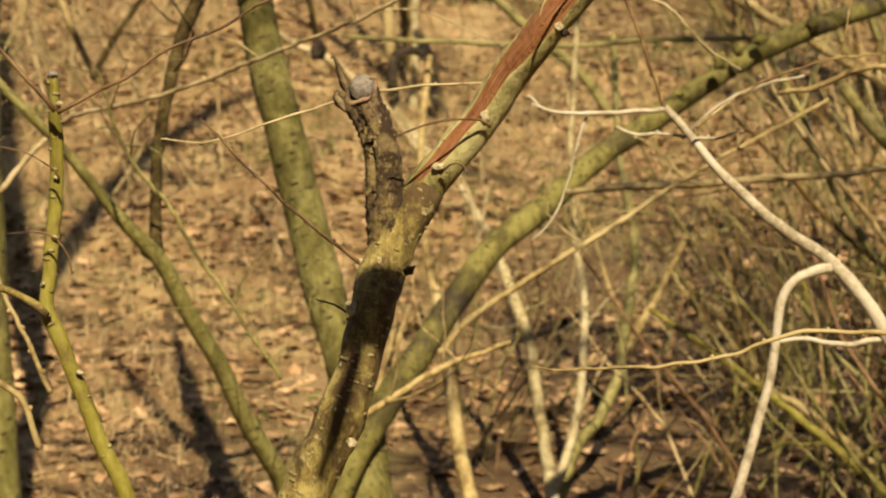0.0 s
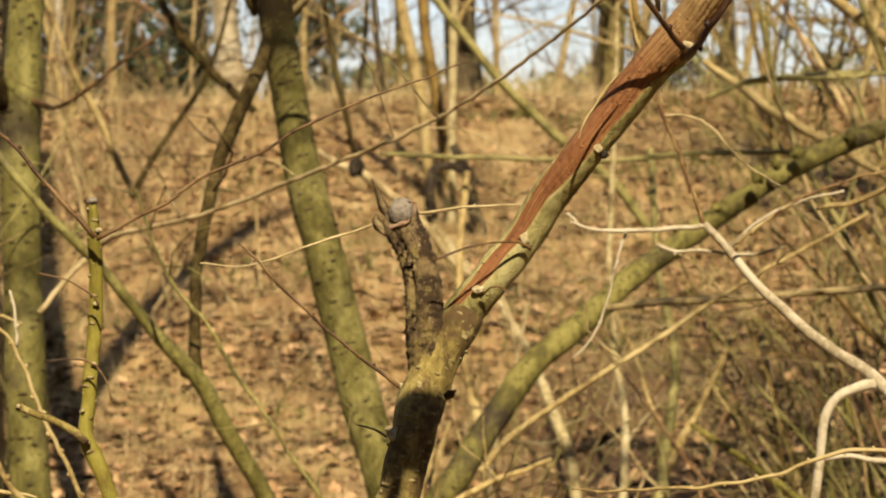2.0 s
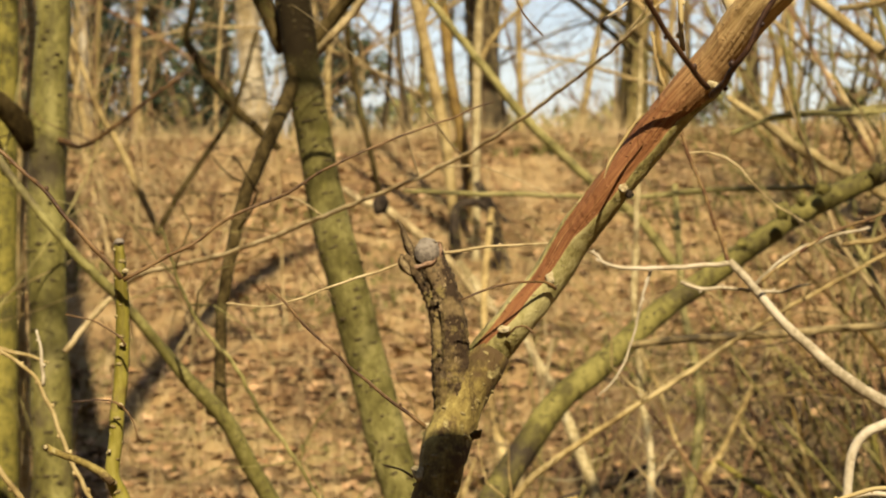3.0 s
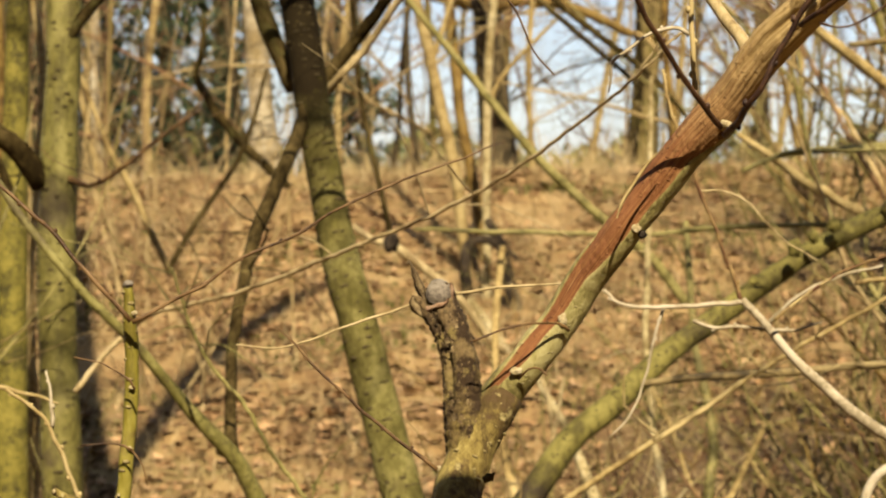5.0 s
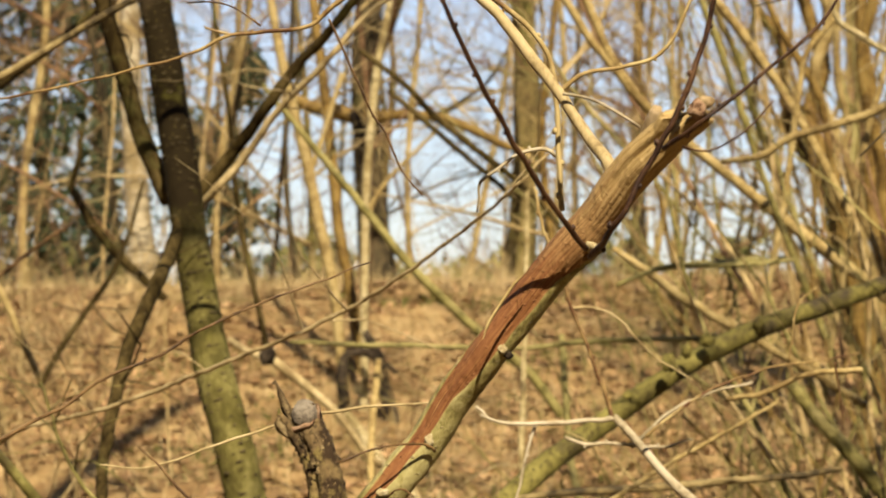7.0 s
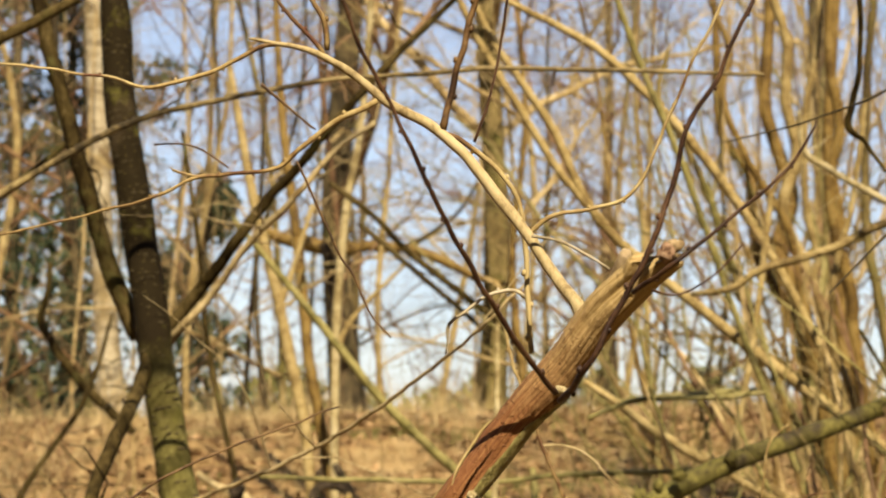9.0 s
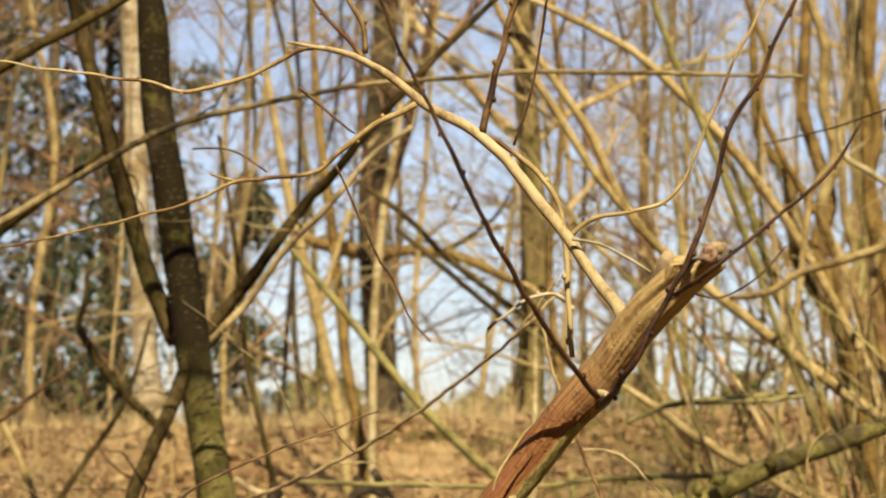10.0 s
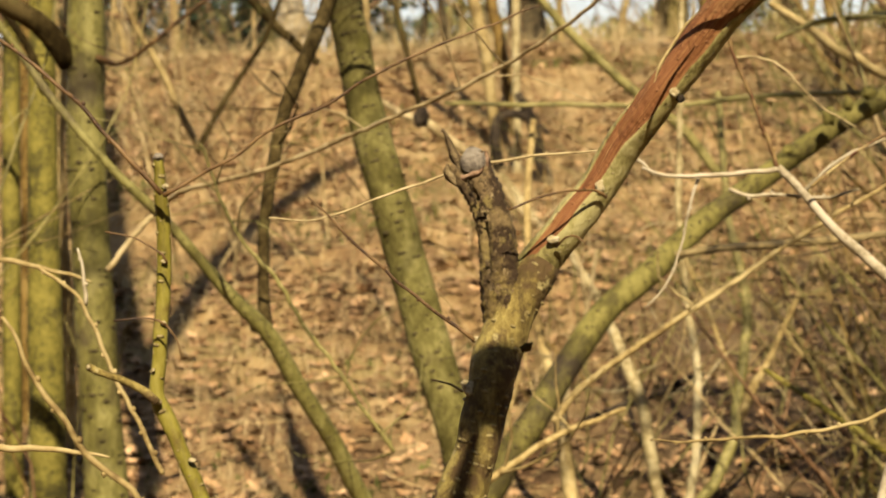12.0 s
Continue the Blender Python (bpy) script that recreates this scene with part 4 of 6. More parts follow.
limb(multi, "limb", bark_pale, [(-0.232, 4.058, 1.679, 0.0098), (-0.196, 4.012, 1.717, 0.0081), (-0.147, 4.004, 1.771, 0.0076), (-0.073, 3.951, 1.870, 0.0069), (0.002, 3.900, 1.940, 0.0063), (0.084, 3.885, 2.036, 0.0053), (0.158, 3.875, 2.089, 0.0042)], 10)
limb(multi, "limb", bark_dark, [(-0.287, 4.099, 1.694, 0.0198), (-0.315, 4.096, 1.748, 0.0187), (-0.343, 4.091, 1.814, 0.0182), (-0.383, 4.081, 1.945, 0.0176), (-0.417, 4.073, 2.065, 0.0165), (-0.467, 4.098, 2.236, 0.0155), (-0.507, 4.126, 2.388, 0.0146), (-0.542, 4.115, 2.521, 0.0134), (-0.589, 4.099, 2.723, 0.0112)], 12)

left = thing("bumpy_green_tree", "smooth olive green young tree trunk dotted with lenticels", "tree")
limb(left, "trunk", bark_mid, [(-0.747, 4.315, -0.182, 0.0656), (-0.763, 4.337, 0.235, 0.0549), (-0.778, 4.353, 0.532, 0.0477), (-0.787, 4.362, 0.711, 0.0441), (-0.799, 4.374, 0.949, 0.0418), (-0.809, 4.387, 1.187, 0.0406), (-0.815, 4.396, 1.366, 0.0406), (-0.811, 4.404, 1.521, 0.0406), (-0.808, 4.410, 1.640, 0.0382), (-0.802, 4.418, 1.783, 0.0370), (-0.815, 4.420, 2.05, 0.0365), (-0.85, 4.40, 2.42, 0.048), (-0.91, 4.38, 3.1, 0.053), (-1.05, 4.35, 4.56, 0.056), (-1.20, 4.35, 6.4, 0.056), (-1.36, 4.35, 8.5, 0.050)], 24)
limb(left, "limb", bark_mid, [(-0.895, 4.385, 2.85, 0.042), (-0.855, 4.37, 3.2, 0.044), (-0.78, 4.36, 3.85, 0.045), (-0.64, 4.35, 4.88, 0.046), (-0.42, 4.35, 5.75, 0.046), (-0.20, 4.35, 6.45, 0.048), (0.12, 4.35, 7.2, 0.020)], 14)
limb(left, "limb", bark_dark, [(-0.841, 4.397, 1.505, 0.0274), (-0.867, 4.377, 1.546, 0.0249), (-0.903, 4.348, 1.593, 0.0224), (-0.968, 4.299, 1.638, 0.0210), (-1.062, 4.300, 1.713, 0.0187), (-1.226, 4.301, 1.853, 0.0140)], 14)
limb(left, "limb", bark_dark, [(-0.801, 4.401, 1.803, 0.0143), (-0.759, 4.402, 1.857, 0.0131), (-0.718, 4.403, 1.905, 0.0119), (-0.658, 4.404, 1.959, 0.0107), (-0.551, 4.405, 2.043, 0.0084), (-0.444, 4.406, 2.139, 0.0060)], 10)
limb(left, "twig", bark_brown, [(-0.784, 4.377, 1.517, 0.0083), (-0.725, 4.347, 1.505, 0.0053), (-0.653, 4.298, 1.546, 0.0047), (-0.572, 4.299, 1.611, 0.0041), (-0.502, 4.299, 1.658, 0.0029)], 8)

left2 = thing("olive_tree", "dark olive mossy tree trunk behind the green one", "tree")
limb(left2, "trunk", bark_lime2, [(-1.117, 5.365, -0.719, 0.0659), (-1.117, 5.373, -0.134, 0.0556), (-1.116, 5.386, 0.771, 0.0468), (-1.113, 5.390, 1.037, 0.0425), (-1.109, 5.394, 1.330, 0.0381), (-1.104, 5.398, 1.623, 0.0337), (-1.099, 5.403, 1.916, 0.0307), (-1.093, 5.409, 2.355, 0.0264), (-1.089, 5.417, 2.941, 0.0190)], 16)
limb(left2, "limb", bark_dark, [(-1.095, 5.356, 1.448, 0.0131), (-1.127, 5.327, 1.549, 0.0108), (-1.178, 5.298, 1.635, 0.0093), (-1.280, 5.300, 1.764, 0.0072)], 9)

poleA = thing("pale_pole", "leaning pale tan dead pole with side shoots", "sapling", "thin poles on the bank")
limb(poleA, "stem", bark_tan, [(0.296, 4.850, 0.152, 0.0203), (0.267, 4.968, 0.287, 0.0194), (0.240, 5.033, 0.402, 0.0188), (0.223, 5.098, 0.517, 0.0183), (0.205, 5.164, 0.649, 0.0157), (0.173, 5.283, 0.791, 0.0131), (0.149, 5.400, 0.924, 0.0118), (0.144, 5.574, 1.119, 0.0106), (0.166, 5.701, 1.343, 0.0093)], 10)

poleB = thing("pale_pole", "leaning pale whitish pole forking near the ground", "sapling", "thin poles on the bank")
limb(poleB, "stem", bark_white2, [(0.483, 4.896, 0.170, 0.0178), (0.472, 5.010, 0.282, 0.0175), (0.457, 5.075, 0.396, 0.0162), (0.438, 5.139, 0.513, 0.0157), (0.418, 5.206, 0.645, 0.0158), (0.377, 5.271, 0.752, 0.0152), (0.345, 5.332, 0.839, 0.0139), (0.299, 5.395, 0.927, 0.0103), (0.248, 5.457, 1.010, 0.0075)], 10)
limb(poleB, "limb", bark_white2, [(0.469, 5.010, 0.275, 0.0119), (0.520, 5.092, 0.393, 0.0113), (0.552, 5.185, 0.506, 0.0115), (0.563, 5.247, 0.612, 0.0109), (0.569, 5.312, 0.735, 0.0102), (0.552, 5.377, 0.859, 0.0103), (0.545, 5.443, 0.986, 0.0097), (0.542, 5.511, 1.131, 0.0090), (0.557, 5.594, 1.415, 0.0084), (0.575, 5.741, 1.813, 0.0062)], 8)

poleC = thing("green_shoot", "upright green shoot branching above leaf litter", "sapling", "thin poles on the bank")
limb(poleC, "stem", bark_shoot, [(0.488, 5.055, 0.243, 0.0141), (0.548, 5.170, 0.377, 0.0144), (0.607, 5.225, 0.440, 0.0152), (0.660, 5.285, 0.540, 0.0146), (0.677, 5.345, 0.627, 0.0148), (0.702, 5.408, 0.738, 0.0142), (0.718, 5.471, 0.851, 0.0135), (0.701, 5.537, 0.980, 0.0121), (0.682, 5.602, 1.097, 0.0107), (0.673, 5.741, 1.415, 0.0094)], 10)
limb(poleC, "limb", bark_tan, [(0.671, 5.309, 0.573, 0.0125), (0.714, 5.318, 0.662, 0.0125), (0.756, 5.325, 0.736, 0.0088), (0.813, 5.337, 0.854, 0.0081), (0.855, 5.346, 0.950, 0.0073), (0.881, 5.352, 1.008, 0.0059)], 8)

poleD = thing("pale_pole", "upright white barked thin pole rising from the bank", "sapling", "thin poles on the bank")
limb(poleD, "stem", bark_white2, [(0.210, 9.572, 0.961, 0.0208), (0.211, 9.582, 1.156, 0.0195), (0.207, 9.600, 1.494, 0.0195), (0.209, 9.620, 1.884, 0.0208), (0.219, 9.633, 2.144, 0.0208), (0.252, 9.653, 2.534, 0.0195), (0.326, 9.677, 3.003, 0.0169), (0.371, 9.713, 3.705, 0.0117)], 10)
limb(poleD, "limb", bark_tan, [(0.207, 9.617, 1.832, 0.0130), (0.257, 9.625, 1.989, 0.0117), (0.360, 9.631, 2.120, 0.0104), (0.541, 9.639, 2.303, 0.0078)], 8)

poleE = thing("pale_pole", "leaning pale tan pole rising from the bank", "sapling", "thin poles on the bank")
limb(poleE, "stem", bark_tan, [(0.127, 9.879, 1.064, 0.0268), (0.101, 9.890, 1.279, 0.0268), (0.071, 9.904, 1.546, 0.0295), (0.012, 9.919, 1.814, 0.0295), (-0.035, 9.930, 2.028, 0.0282), (-0.086, 9.942, 2.242, 0.0268), (-0.198, 9.967, 2.696, 0.0242), (-0.311, 9.998, 3.285, 0.0161)], 10)
limb(poleE, "limb", bark_tan, [(-0.030, 9.929, 2.001, 0.0161), (-0.044, 9.935, 2.108, 0.0161), (0.021, 9.945, 2.323, 0.0134), (0.099, 9.958, 2.592, 0.0107)], 8)

poleF = thing("pale_pole", "leaning ochre pole beside a dark stump", "sapling", "thin poles on the bank")
limb(poleF, "stem", bark_ochre, [(0.242, 10.175, 0.997, 0.0277), (0.183, 10.195, 1.383, 0.0277), (0.139, 10.209, 1.631, 0.0277), (0.095, 10.220, 1.852, 0.0277), (0.065, 10.235, 2.128, 0.0277), (0.020, 10.256, 2.514, 0.0249), (-0.055, 10.286, 3.093, 0.0207), (-0.103, 10.326, 3.838, 0.0124)], 10)

stumpD = thing("dark_stump", "dark rotten broken stump with crooked shoots", "stump")
limb(stumpD, "stem", bark_black, [(0.352, 9.364, 0.834, 0.0382), (0.338, 9.371, 0.961, 0.0331), (0.306, 9.378, 1.088, 0.0306), (0.272, 9.386, 1.240, 0.0280), (0.207, 9.393, 1.367, 0.0178)], 12)
limb(stumpD, "stem", bark_black, [(0.121, 9.377, 1.035, 0.0280), (0.107, 9.383, 1.150, 0.0255), (0.119, 9.388, 1.251, 0.0229), (0.182, 9.389, 1.278, 0.0204), (0.259, 9.387, 1.253, 0.0178), (0.349, 9.382, 1.185, 0.0076)], 10)
limb(stumpD, "stem", bark_white2, [(0.283, 8.562, 0.808, 0.0233), (0.229, 8.567, 0.889, 0.0233), (0.160, 8.673, 0.987, 0.0212), (0.112, 8.676, 1.046, 0.0165)], 10)

cross = thing("fallen_branch", "long thin fallen green branch lying across the shrubs", "branch")
limb(cross, "stem", bark_shoot, [(-0.074, 5.592, 1.394, 0.0053), (0.077, 5.590, 1.388, 0.0061), (0.229, 5.588, 1.386, 0.0068), (0.381, 5.587, 1.383, 0.0068), (0.563, 5.585, 1.383, 0.0068), (0.730, 5.584, 1.402, 0.0076), (0.882, 5.583, 1.408, 0.0076), (1.034, 5.582, 1.412, 0.0068), (1.201, 5.581, 1.429, 0.0061)], 8)
limb(cross, "twig", bark_shoot, [(0.776, 5.391, 1.552, 0.0059), (0.849, 5.392, 1.582, 0.0066), (0.907, 5.393, 1.601, 0.0066), (1.024, 5.392, 1.606, 0.0073), (1.141, 5.391, 1.610, 0.0066), (1.244, 5.390, 1.622, 0.0059)], 8)

midtwig = thing("leaning_branch", "thin grey branch with a dark knot leaning down the bank", "branch")
limb(midtwig, "stem", bark_pale, [(-0.276, 6.395, 1.386, 0.0104), (-0.206, 6.392, 1.343, 0.0113), (-0.150, 6.390, 1.327, 0.0147), (-0.084, 6.387, 1.280, 0.0147), (-0.023, 6.384, 1.233, 0.0139), (0.073, 6.379, 1.147, 0.0121), (0.144, 6.373, 1.052, 0.0104), (0.196, 6.370, 1.001, 0.0087)], 9)
limb(midtwig, "limb", bark_dark, [(-0.150, 6.390, 1.327, 0.0156), (-0.163, 6.394, 1.387, 0.0095), (-0.190, 6.400, 1.508, 0.0095), (-0.226, 6.409, 1.664, 0.0095), (-0.254, 6.417, 1.819, 0.0087), (-0.267, 6.422, 1.923, 0.0087), (-0.283, 6.432, 2.096, 0.0078), (-0.338, 6.450, 2.442, 0.0061)], 8)

slant = thing("slanting_sapling", "thin slanting greenish sapling crossing the bank", "sapling")
limb(slant, "stem", bark_shoot, [(0.821, 6.971, 1.122, 0.0171), (0.705, 6.980, 1.272, 0.0171), (0.552, 6.988, 1.394, 0.0171), (0.437, 6.994, 1.497, 0.0161), (0.322, 7.001, 1.610, 0.0161), (0.226, 7.008, 1.722, 0.0152), (0.150, 7.014, 1.816, 0.0142), (0.073, 7.019, 1.910, 0.0133), (-0.004, 7.025, 2.004, 0.0123), (-0.196, 7.038, 2.230, 0.0095)], 9)

darkbr = thing("dark_crooked_branch", "dark crooked branch in front of far birches", "branch")
limb(darkbr, "stem", bark_dark, [(-0.548, 7.505, 1.507, 0.0142), (-0.630, 7.510, 1.578, 0.0173), (-0.712, 7.515, 1.658, 0.0183), (-0.784, 7.520, 1.738, 0.0183), (-0.846, 7.525, 1.829, 0.0173), (-0.887, 7.530, 1.910, 0.0142), (-0.868, 7.534, 1.991, 0.0122), (-0.859, 7.540, 2.113, 0.0102)], 9)
limb(darkbr, "twig", bark_dark, [(-0.949, 7.193, 1.200, 0.0117), (-0.876, 7.199, 1.338, 0.0117), (-0.799, 7.205, 1.455, 0.0107), (-0.703, 7.211, 1.602, 0.0098), (-0.646, 7.219, 1.759, 0.0078), (-0.608, 7.227, 1.915, 0.0068)], 7)
limb(darkbr, "twig", bark_tan, [(-0.943, 7.194, 1.220, 0.0127), (-1.013, 7.202, 1.365, 0.0127), (-1.073, 7.210, 1.501, 0.0127), (-1.142, 7.216, 1.618, 0.0117), (-1.192, 7.223, 1.734, 0.0098), (-1.252, 7.232, 1.889, 0.0088)], 7)

horiz = thing("arching_branch", "long thin arching branch, dark then pale", "branch")
# mottled dark bark puts the shade on the left part into the colour
limb(horiz, "stem", bark_dark2, [(-0.566, 3.448, 1.840, 0.0069), (-0.493, 3.440, 1.882, 0.0065), (-0.401, 3.428, 1.937, 0.0065), (-0.310, 3.417, 1.990, 0.0060), (-0.228, 3.409, 2.025, 0.0055), (-0.127, 3.400, 2.049, 0.0051), (-0.016, 3.390, 2.072, 0.0046), (0.075, 3.383, 2.087, 0.0041), (0.204, 3.374, 2.096, 0.0041), (0.333, 3.365, 2.106, 0.0041), (0.471, 3.356, 2.105, 0.0041), (0.609, 3.347, 2.103, 0.0037), (0.774, 3.336, 2.099, 0.0028)], 9)
limb(horiz, "twig", bark_dark, [(-0.603, 3.625, 2.122, 0.0117), (-0.525, 3.615, 2.173, 0.0107), (-0.438, 3.605, 2.218, 0.0098), (-0.370, 3.597, 2.257, 0.0088), (-0.274, 3.585, 2.318, 0.0073), (-0.138, 3.568, 2.406, 0.0049)], 8)

lowtwig = thing("dry_twig_clump", "dry pale twigs beside the green trunk", "shrub")
limb(lowtwig, "twig", bark_tan, [(-0.331, 2.173, 1.067, 0.0030), (-0.355, 2.176, 1.121, 0.0027), (-0.379, 2.179, 1.168, 0.0024), (-0.398, 2.181, 1.216, 0.0024), (-0.416, 2.183, 1.251, 0.0021), (-0.434, 2.184, 1.269, 0.0021), (-0.458, 2.185, 1.286, 0.0018)], 8)
limb(lowtwig, "twig", bark_white, [(-0.410, 2.183, 1.245, 0.0024), (-0.411, 2.184, 1.269, 0.0021), (-0.416, 2.186, 1.305, 0.0012)], 7)
limb(lowtwig, "twig", bark_pale, [(-0.596, 3.382, 1.165, 0.0051), (-0.569, 3.384, 1.202, 0.0051), (-0.537, 3.385, 1.239, 0.0047), (-0.505, 3.387, 1.272, 0.0047), (-0.455, 3.288, 1.301, 0.0038), (-0.363, 3.188, 1.325, 0.0037), (-0.268, 3.088, 1.356, 0.0036), (-0.178, 2.989, 1.394, 0.0035), (-0.102, 2.890, 1.426, 0.0030), (-0.008, 2.791, 1.467, 0.0030), (0.080, 2.693, 1.516, 0.0026), (0.147, 2.594, 1.565, 0.0025), (0.195, 2.496, 1.604, 0.0021), (0.232, 2.397, 1.639, 0.0018), (0.277, 2.399, 1.685, 0.0016)], 8)
limb(lowtwig, "twig", bark_tan, [(-0.182, 1.147, 1.231, 0.0020), (-0.191, 1.149, 1.256, 0.0019), (-0.219, 1.151, 1.281, 0.0019), (-0.232, 1.153, 1.300, 0.0017), (-0.244, 1.154, 1.316, 0.0016), (-0.256, 1.156, 1.343, 0.0012), (-0.264, 1.157, 1.356, 0.0009)], 8)
limb(lowtwig, "twig", bark_tan, [(-0.428, 1.692, 1.189, 0.0037), (-0.391, 1.692, 1.185, 0.0032), (-0.354, 1.693, 1.183, 0.0025), (-0.324, 1.693, 1.180, 0.0018), (-0.303, 1.693, 1.175, 0.0009)], 8)
limb(lowtwig, "twig", bark_tan, [(-0.480, 2.598, 1.227, 0.0014), (-0.516, 2.599, 1.240, 0.0025), (-0.551, 2.599, 1.249, 0.0032), (-0.593, 2.599, 1.257, 0.0035), (-0.649, 2.599, 1.264, 0.0035)], 8)

thin = thing("thin_sapling", "thin straight greenish twig leaning across the shrubs", "sapling")
limb(thin, "stem", bark_tan, [(0.124, 3.318, 0.922, 0.0064), (0.160, 3.321, 0.968, 0.0059), (0.232, 3.322, 1.024, 0.0055), (0.322, 3.324, 1.084, 0.0050), (0.413, 3.327, 1.143, 0.0045), (0.485, 3.328, 1.194, 0.0041), (0.566, 3.331, 1.245, 0.0037), (0.665, 3.332, 1.301, 0.0032), (0.746, 3.334, 1.347, 0.0027)], 8)
limb(thin, "limb", bark_dark2, [(0.344, 3.563, 1.167, 0.0059), (0.421, 3.562, 1.178, 0.0068), (0.499, 3.562, 1.183, 0.0073), (0.587, 3.562, 1.188, 0.0078), (0.684, 3.561, 1.197, 0.0068), (0.799, 3.560, 1.206, 0.0063), (0.907, 3.560, 1.221, 0.0048)], 8)
limb(thin, "twig", bark_shoot, [(-0.252, 3.019, 1.1210, 0.0032), (-0.285, 3.023, 1.1820, 0.0032), (-0.328, 3.027, 1.2310, 0.0029), (-0.361, 3.030, 1.2840, 0.0029), (-0.378, 3.032, 1.3340, 0.0024), (-0.395, 3.035, 1.3830, 0.0021)], 8)
limb(thin, "twig", bark_shoot, [(-0.252, 3.019, 1.1210, 0.0032), (-0.202, 3.016, 1.0550, 0.0032), (-0.165, 3.012, 0.9980, 0.0029), (-0.119, 3.009, 0.9330, 0.0029)], 8)

dead = thing("dead_twig", "dark dead twig lying between the poles", "branch")
limb(dead, "stem", bark_black, [(0.283, 5.544, 0.540, 0.0061), (0.389, 5.545, 0.579, 0.0106), (0.464, 5.545, 0.603, 0.0121), (0.532, 5.546, 0.634, 0.0106), (0.585, 5.547, 0.660, 0.0068), (0.638, 5.547, 0.670, 0.0030)], 8)
limb(dead, "twig", bark_black, [(0.480, 5.545, 0.606, 0.0068), (0.555, 5.546, 0.622, 0.0046), (0.601, 5.547, 0.650, 0.0023)], 6)

stemA = thing("coppice_clump", "mossy ochre coppice stems at the thicket edge", "shrub", "thicket of bare shrubs")
limb(stemA, "stem", bark_tan, [(2.522, 8.523, 0.356, 0.0288), (2.330, 8.448, 1.273, 0.0253), (2.228, 8.411, 1.731, 0.0253), (2.090, 8.398, 1.960, 0.0253), (2.094, 8.376, 2.189, 0.0253), (2.000, 8.360, 2.418, 0.0253), (2.055, 8.335, 2.648, 0.0242), (2.008, 8.316, 2.877, 0.0230), (2.011, 8.294, 3.107, 0.0219), (1.944, 8.276, 3.336, 0.0196), (1.948, 8.254, 3.565, 0.0184), (1.905, 8.224, 3.909, 0.0161), (1.869, 8.194, 4.253, 0.0127)], 12)
limb(stemA, "stem", bark_ochre, [(2.628, 8.618, 0.343, 0.0315), (2.446, 8.541, 1.270, 0.0291), (2.332, 8.491, 1.873, 0.0291), (2.315, 8.471, 2.094, 0.0280), (2.253, 8.454, 2.314, 0.0280), (2.217, 8.434, 2.546, 0.0256), (2.259, 8.410, 2.778, 0.0245), (2.217, 8.390, 3.010, 0.0233), (2.207, 8.369, 3.242, 0.0222), (2.234, 8.339, 3.533, 0.0198), (2.226, 8.312, 3.823, 0.0175)], 12)
limb(stemA, "stem", moss_bark, [(2.686, 8.614, 0.343, 0.0256), (2.560, 8.534, 1.271, 0.0245), (2.450, 8.474, 1.967, 0.0222), (2.380, 8.446, 2.315, 0.0210), (2.363, 8.414, 2.663, 0.0198), (2.368, 8.380, 3.011, 0.0187), (2.387, 8.346, 3.359, 0.0175), (2.316, 8.317, 3.707, 0.0152), (2.291, 8.286, 4.055, 0.0128)], 10)
limb(stemA, "stem", bark_ochre, [(2.576, 8.417, 0.370, 0.0182), (2.225, 8.354, 1.275, 0.0171), (2.107, 8.305, 1.864, 0.0171), (2.053, 8.286, 2.102, 0.0159), (2.004, 8.267, 2.340, 0.0159), (1.845, 8.252, 2.600, 0.0148), (1.733, 8.235, 2.860, 0.0137), (1.758, 8.215, 3.053, 0.0137), (1.681, 8.201, 3.245, 0.0125), (1.632, 8.180, 3.506, 0.0114), (1.607, 8.157, 3.766, 0.0102)], 10)
limb(stemA, "stem", bark_tan, [(2.661, 8.717, 0.329, 0.0189), (2.488, 8.639, 1.268, 0.0189), (2.204, 8.582, 2.065, 0.0177), (2.199, 8.564, 2.252, 0.0177), (2.150, 8.550, 2.440, 0.0177), (2.136, 8.528, 2.675, 0.0165), (2.145, 8.505, 2.910, 0.0165), (2.187, 8.480, 3.145, 0.0153), (2.187, 8.458, 3.380, 0.0142), (2.155, 8.432, 3.673, 0.0130), (2.180, 8.402, 3.967, 0.0106)], 10)

stemB = thing("tan_shrub", "long tan shrub stems arching through the thicket", "shrub", "thicket of bare shrubs")
limb(stemB, "stem", bark_tan, [(2.009, 6.546, 1.381, 0.0215), (1.843, 6.545, 1.505, 0.0206), (1.721, 6.544, 1.597, 0.0197), (1.577, 6.544, 1.699, 0.0197), (1.433, 6.543, 1.805, 0.0188), (1.307, 6.542, 1.903, 0.0179), (1.162, 6.540, 2.018, 0.0161), (1.018, 6.538, 2.142, 0.0152), (0.928, 6.534, 2.245, 0.0143), (0.837, 6.529, 2.355, 0.0134), (0.746, 6.522, 2.497, 0.0134), (0.610, 6.510, 2.710, 0.0125), (0.528, 6.500, 2.870, 0.0107), (0.455, 6.490, 3.030, 0.0089)], 9)
limb(stemB, "stem", bark_tan, [(1.018, 6.538, 2.142, 0.0125), (0.928, 6.532, 2.262, 0.0143), (0.882, 6.526, 2.355, 0.0143), (0.818, 6.518, 2.488, 0.0143), (0.718, 6.511, 2.630, 0.0134), (0.636, 6.505, 2.746, 0.0116), (0.545, 6.494, 2.923, 0.0089)], 9)
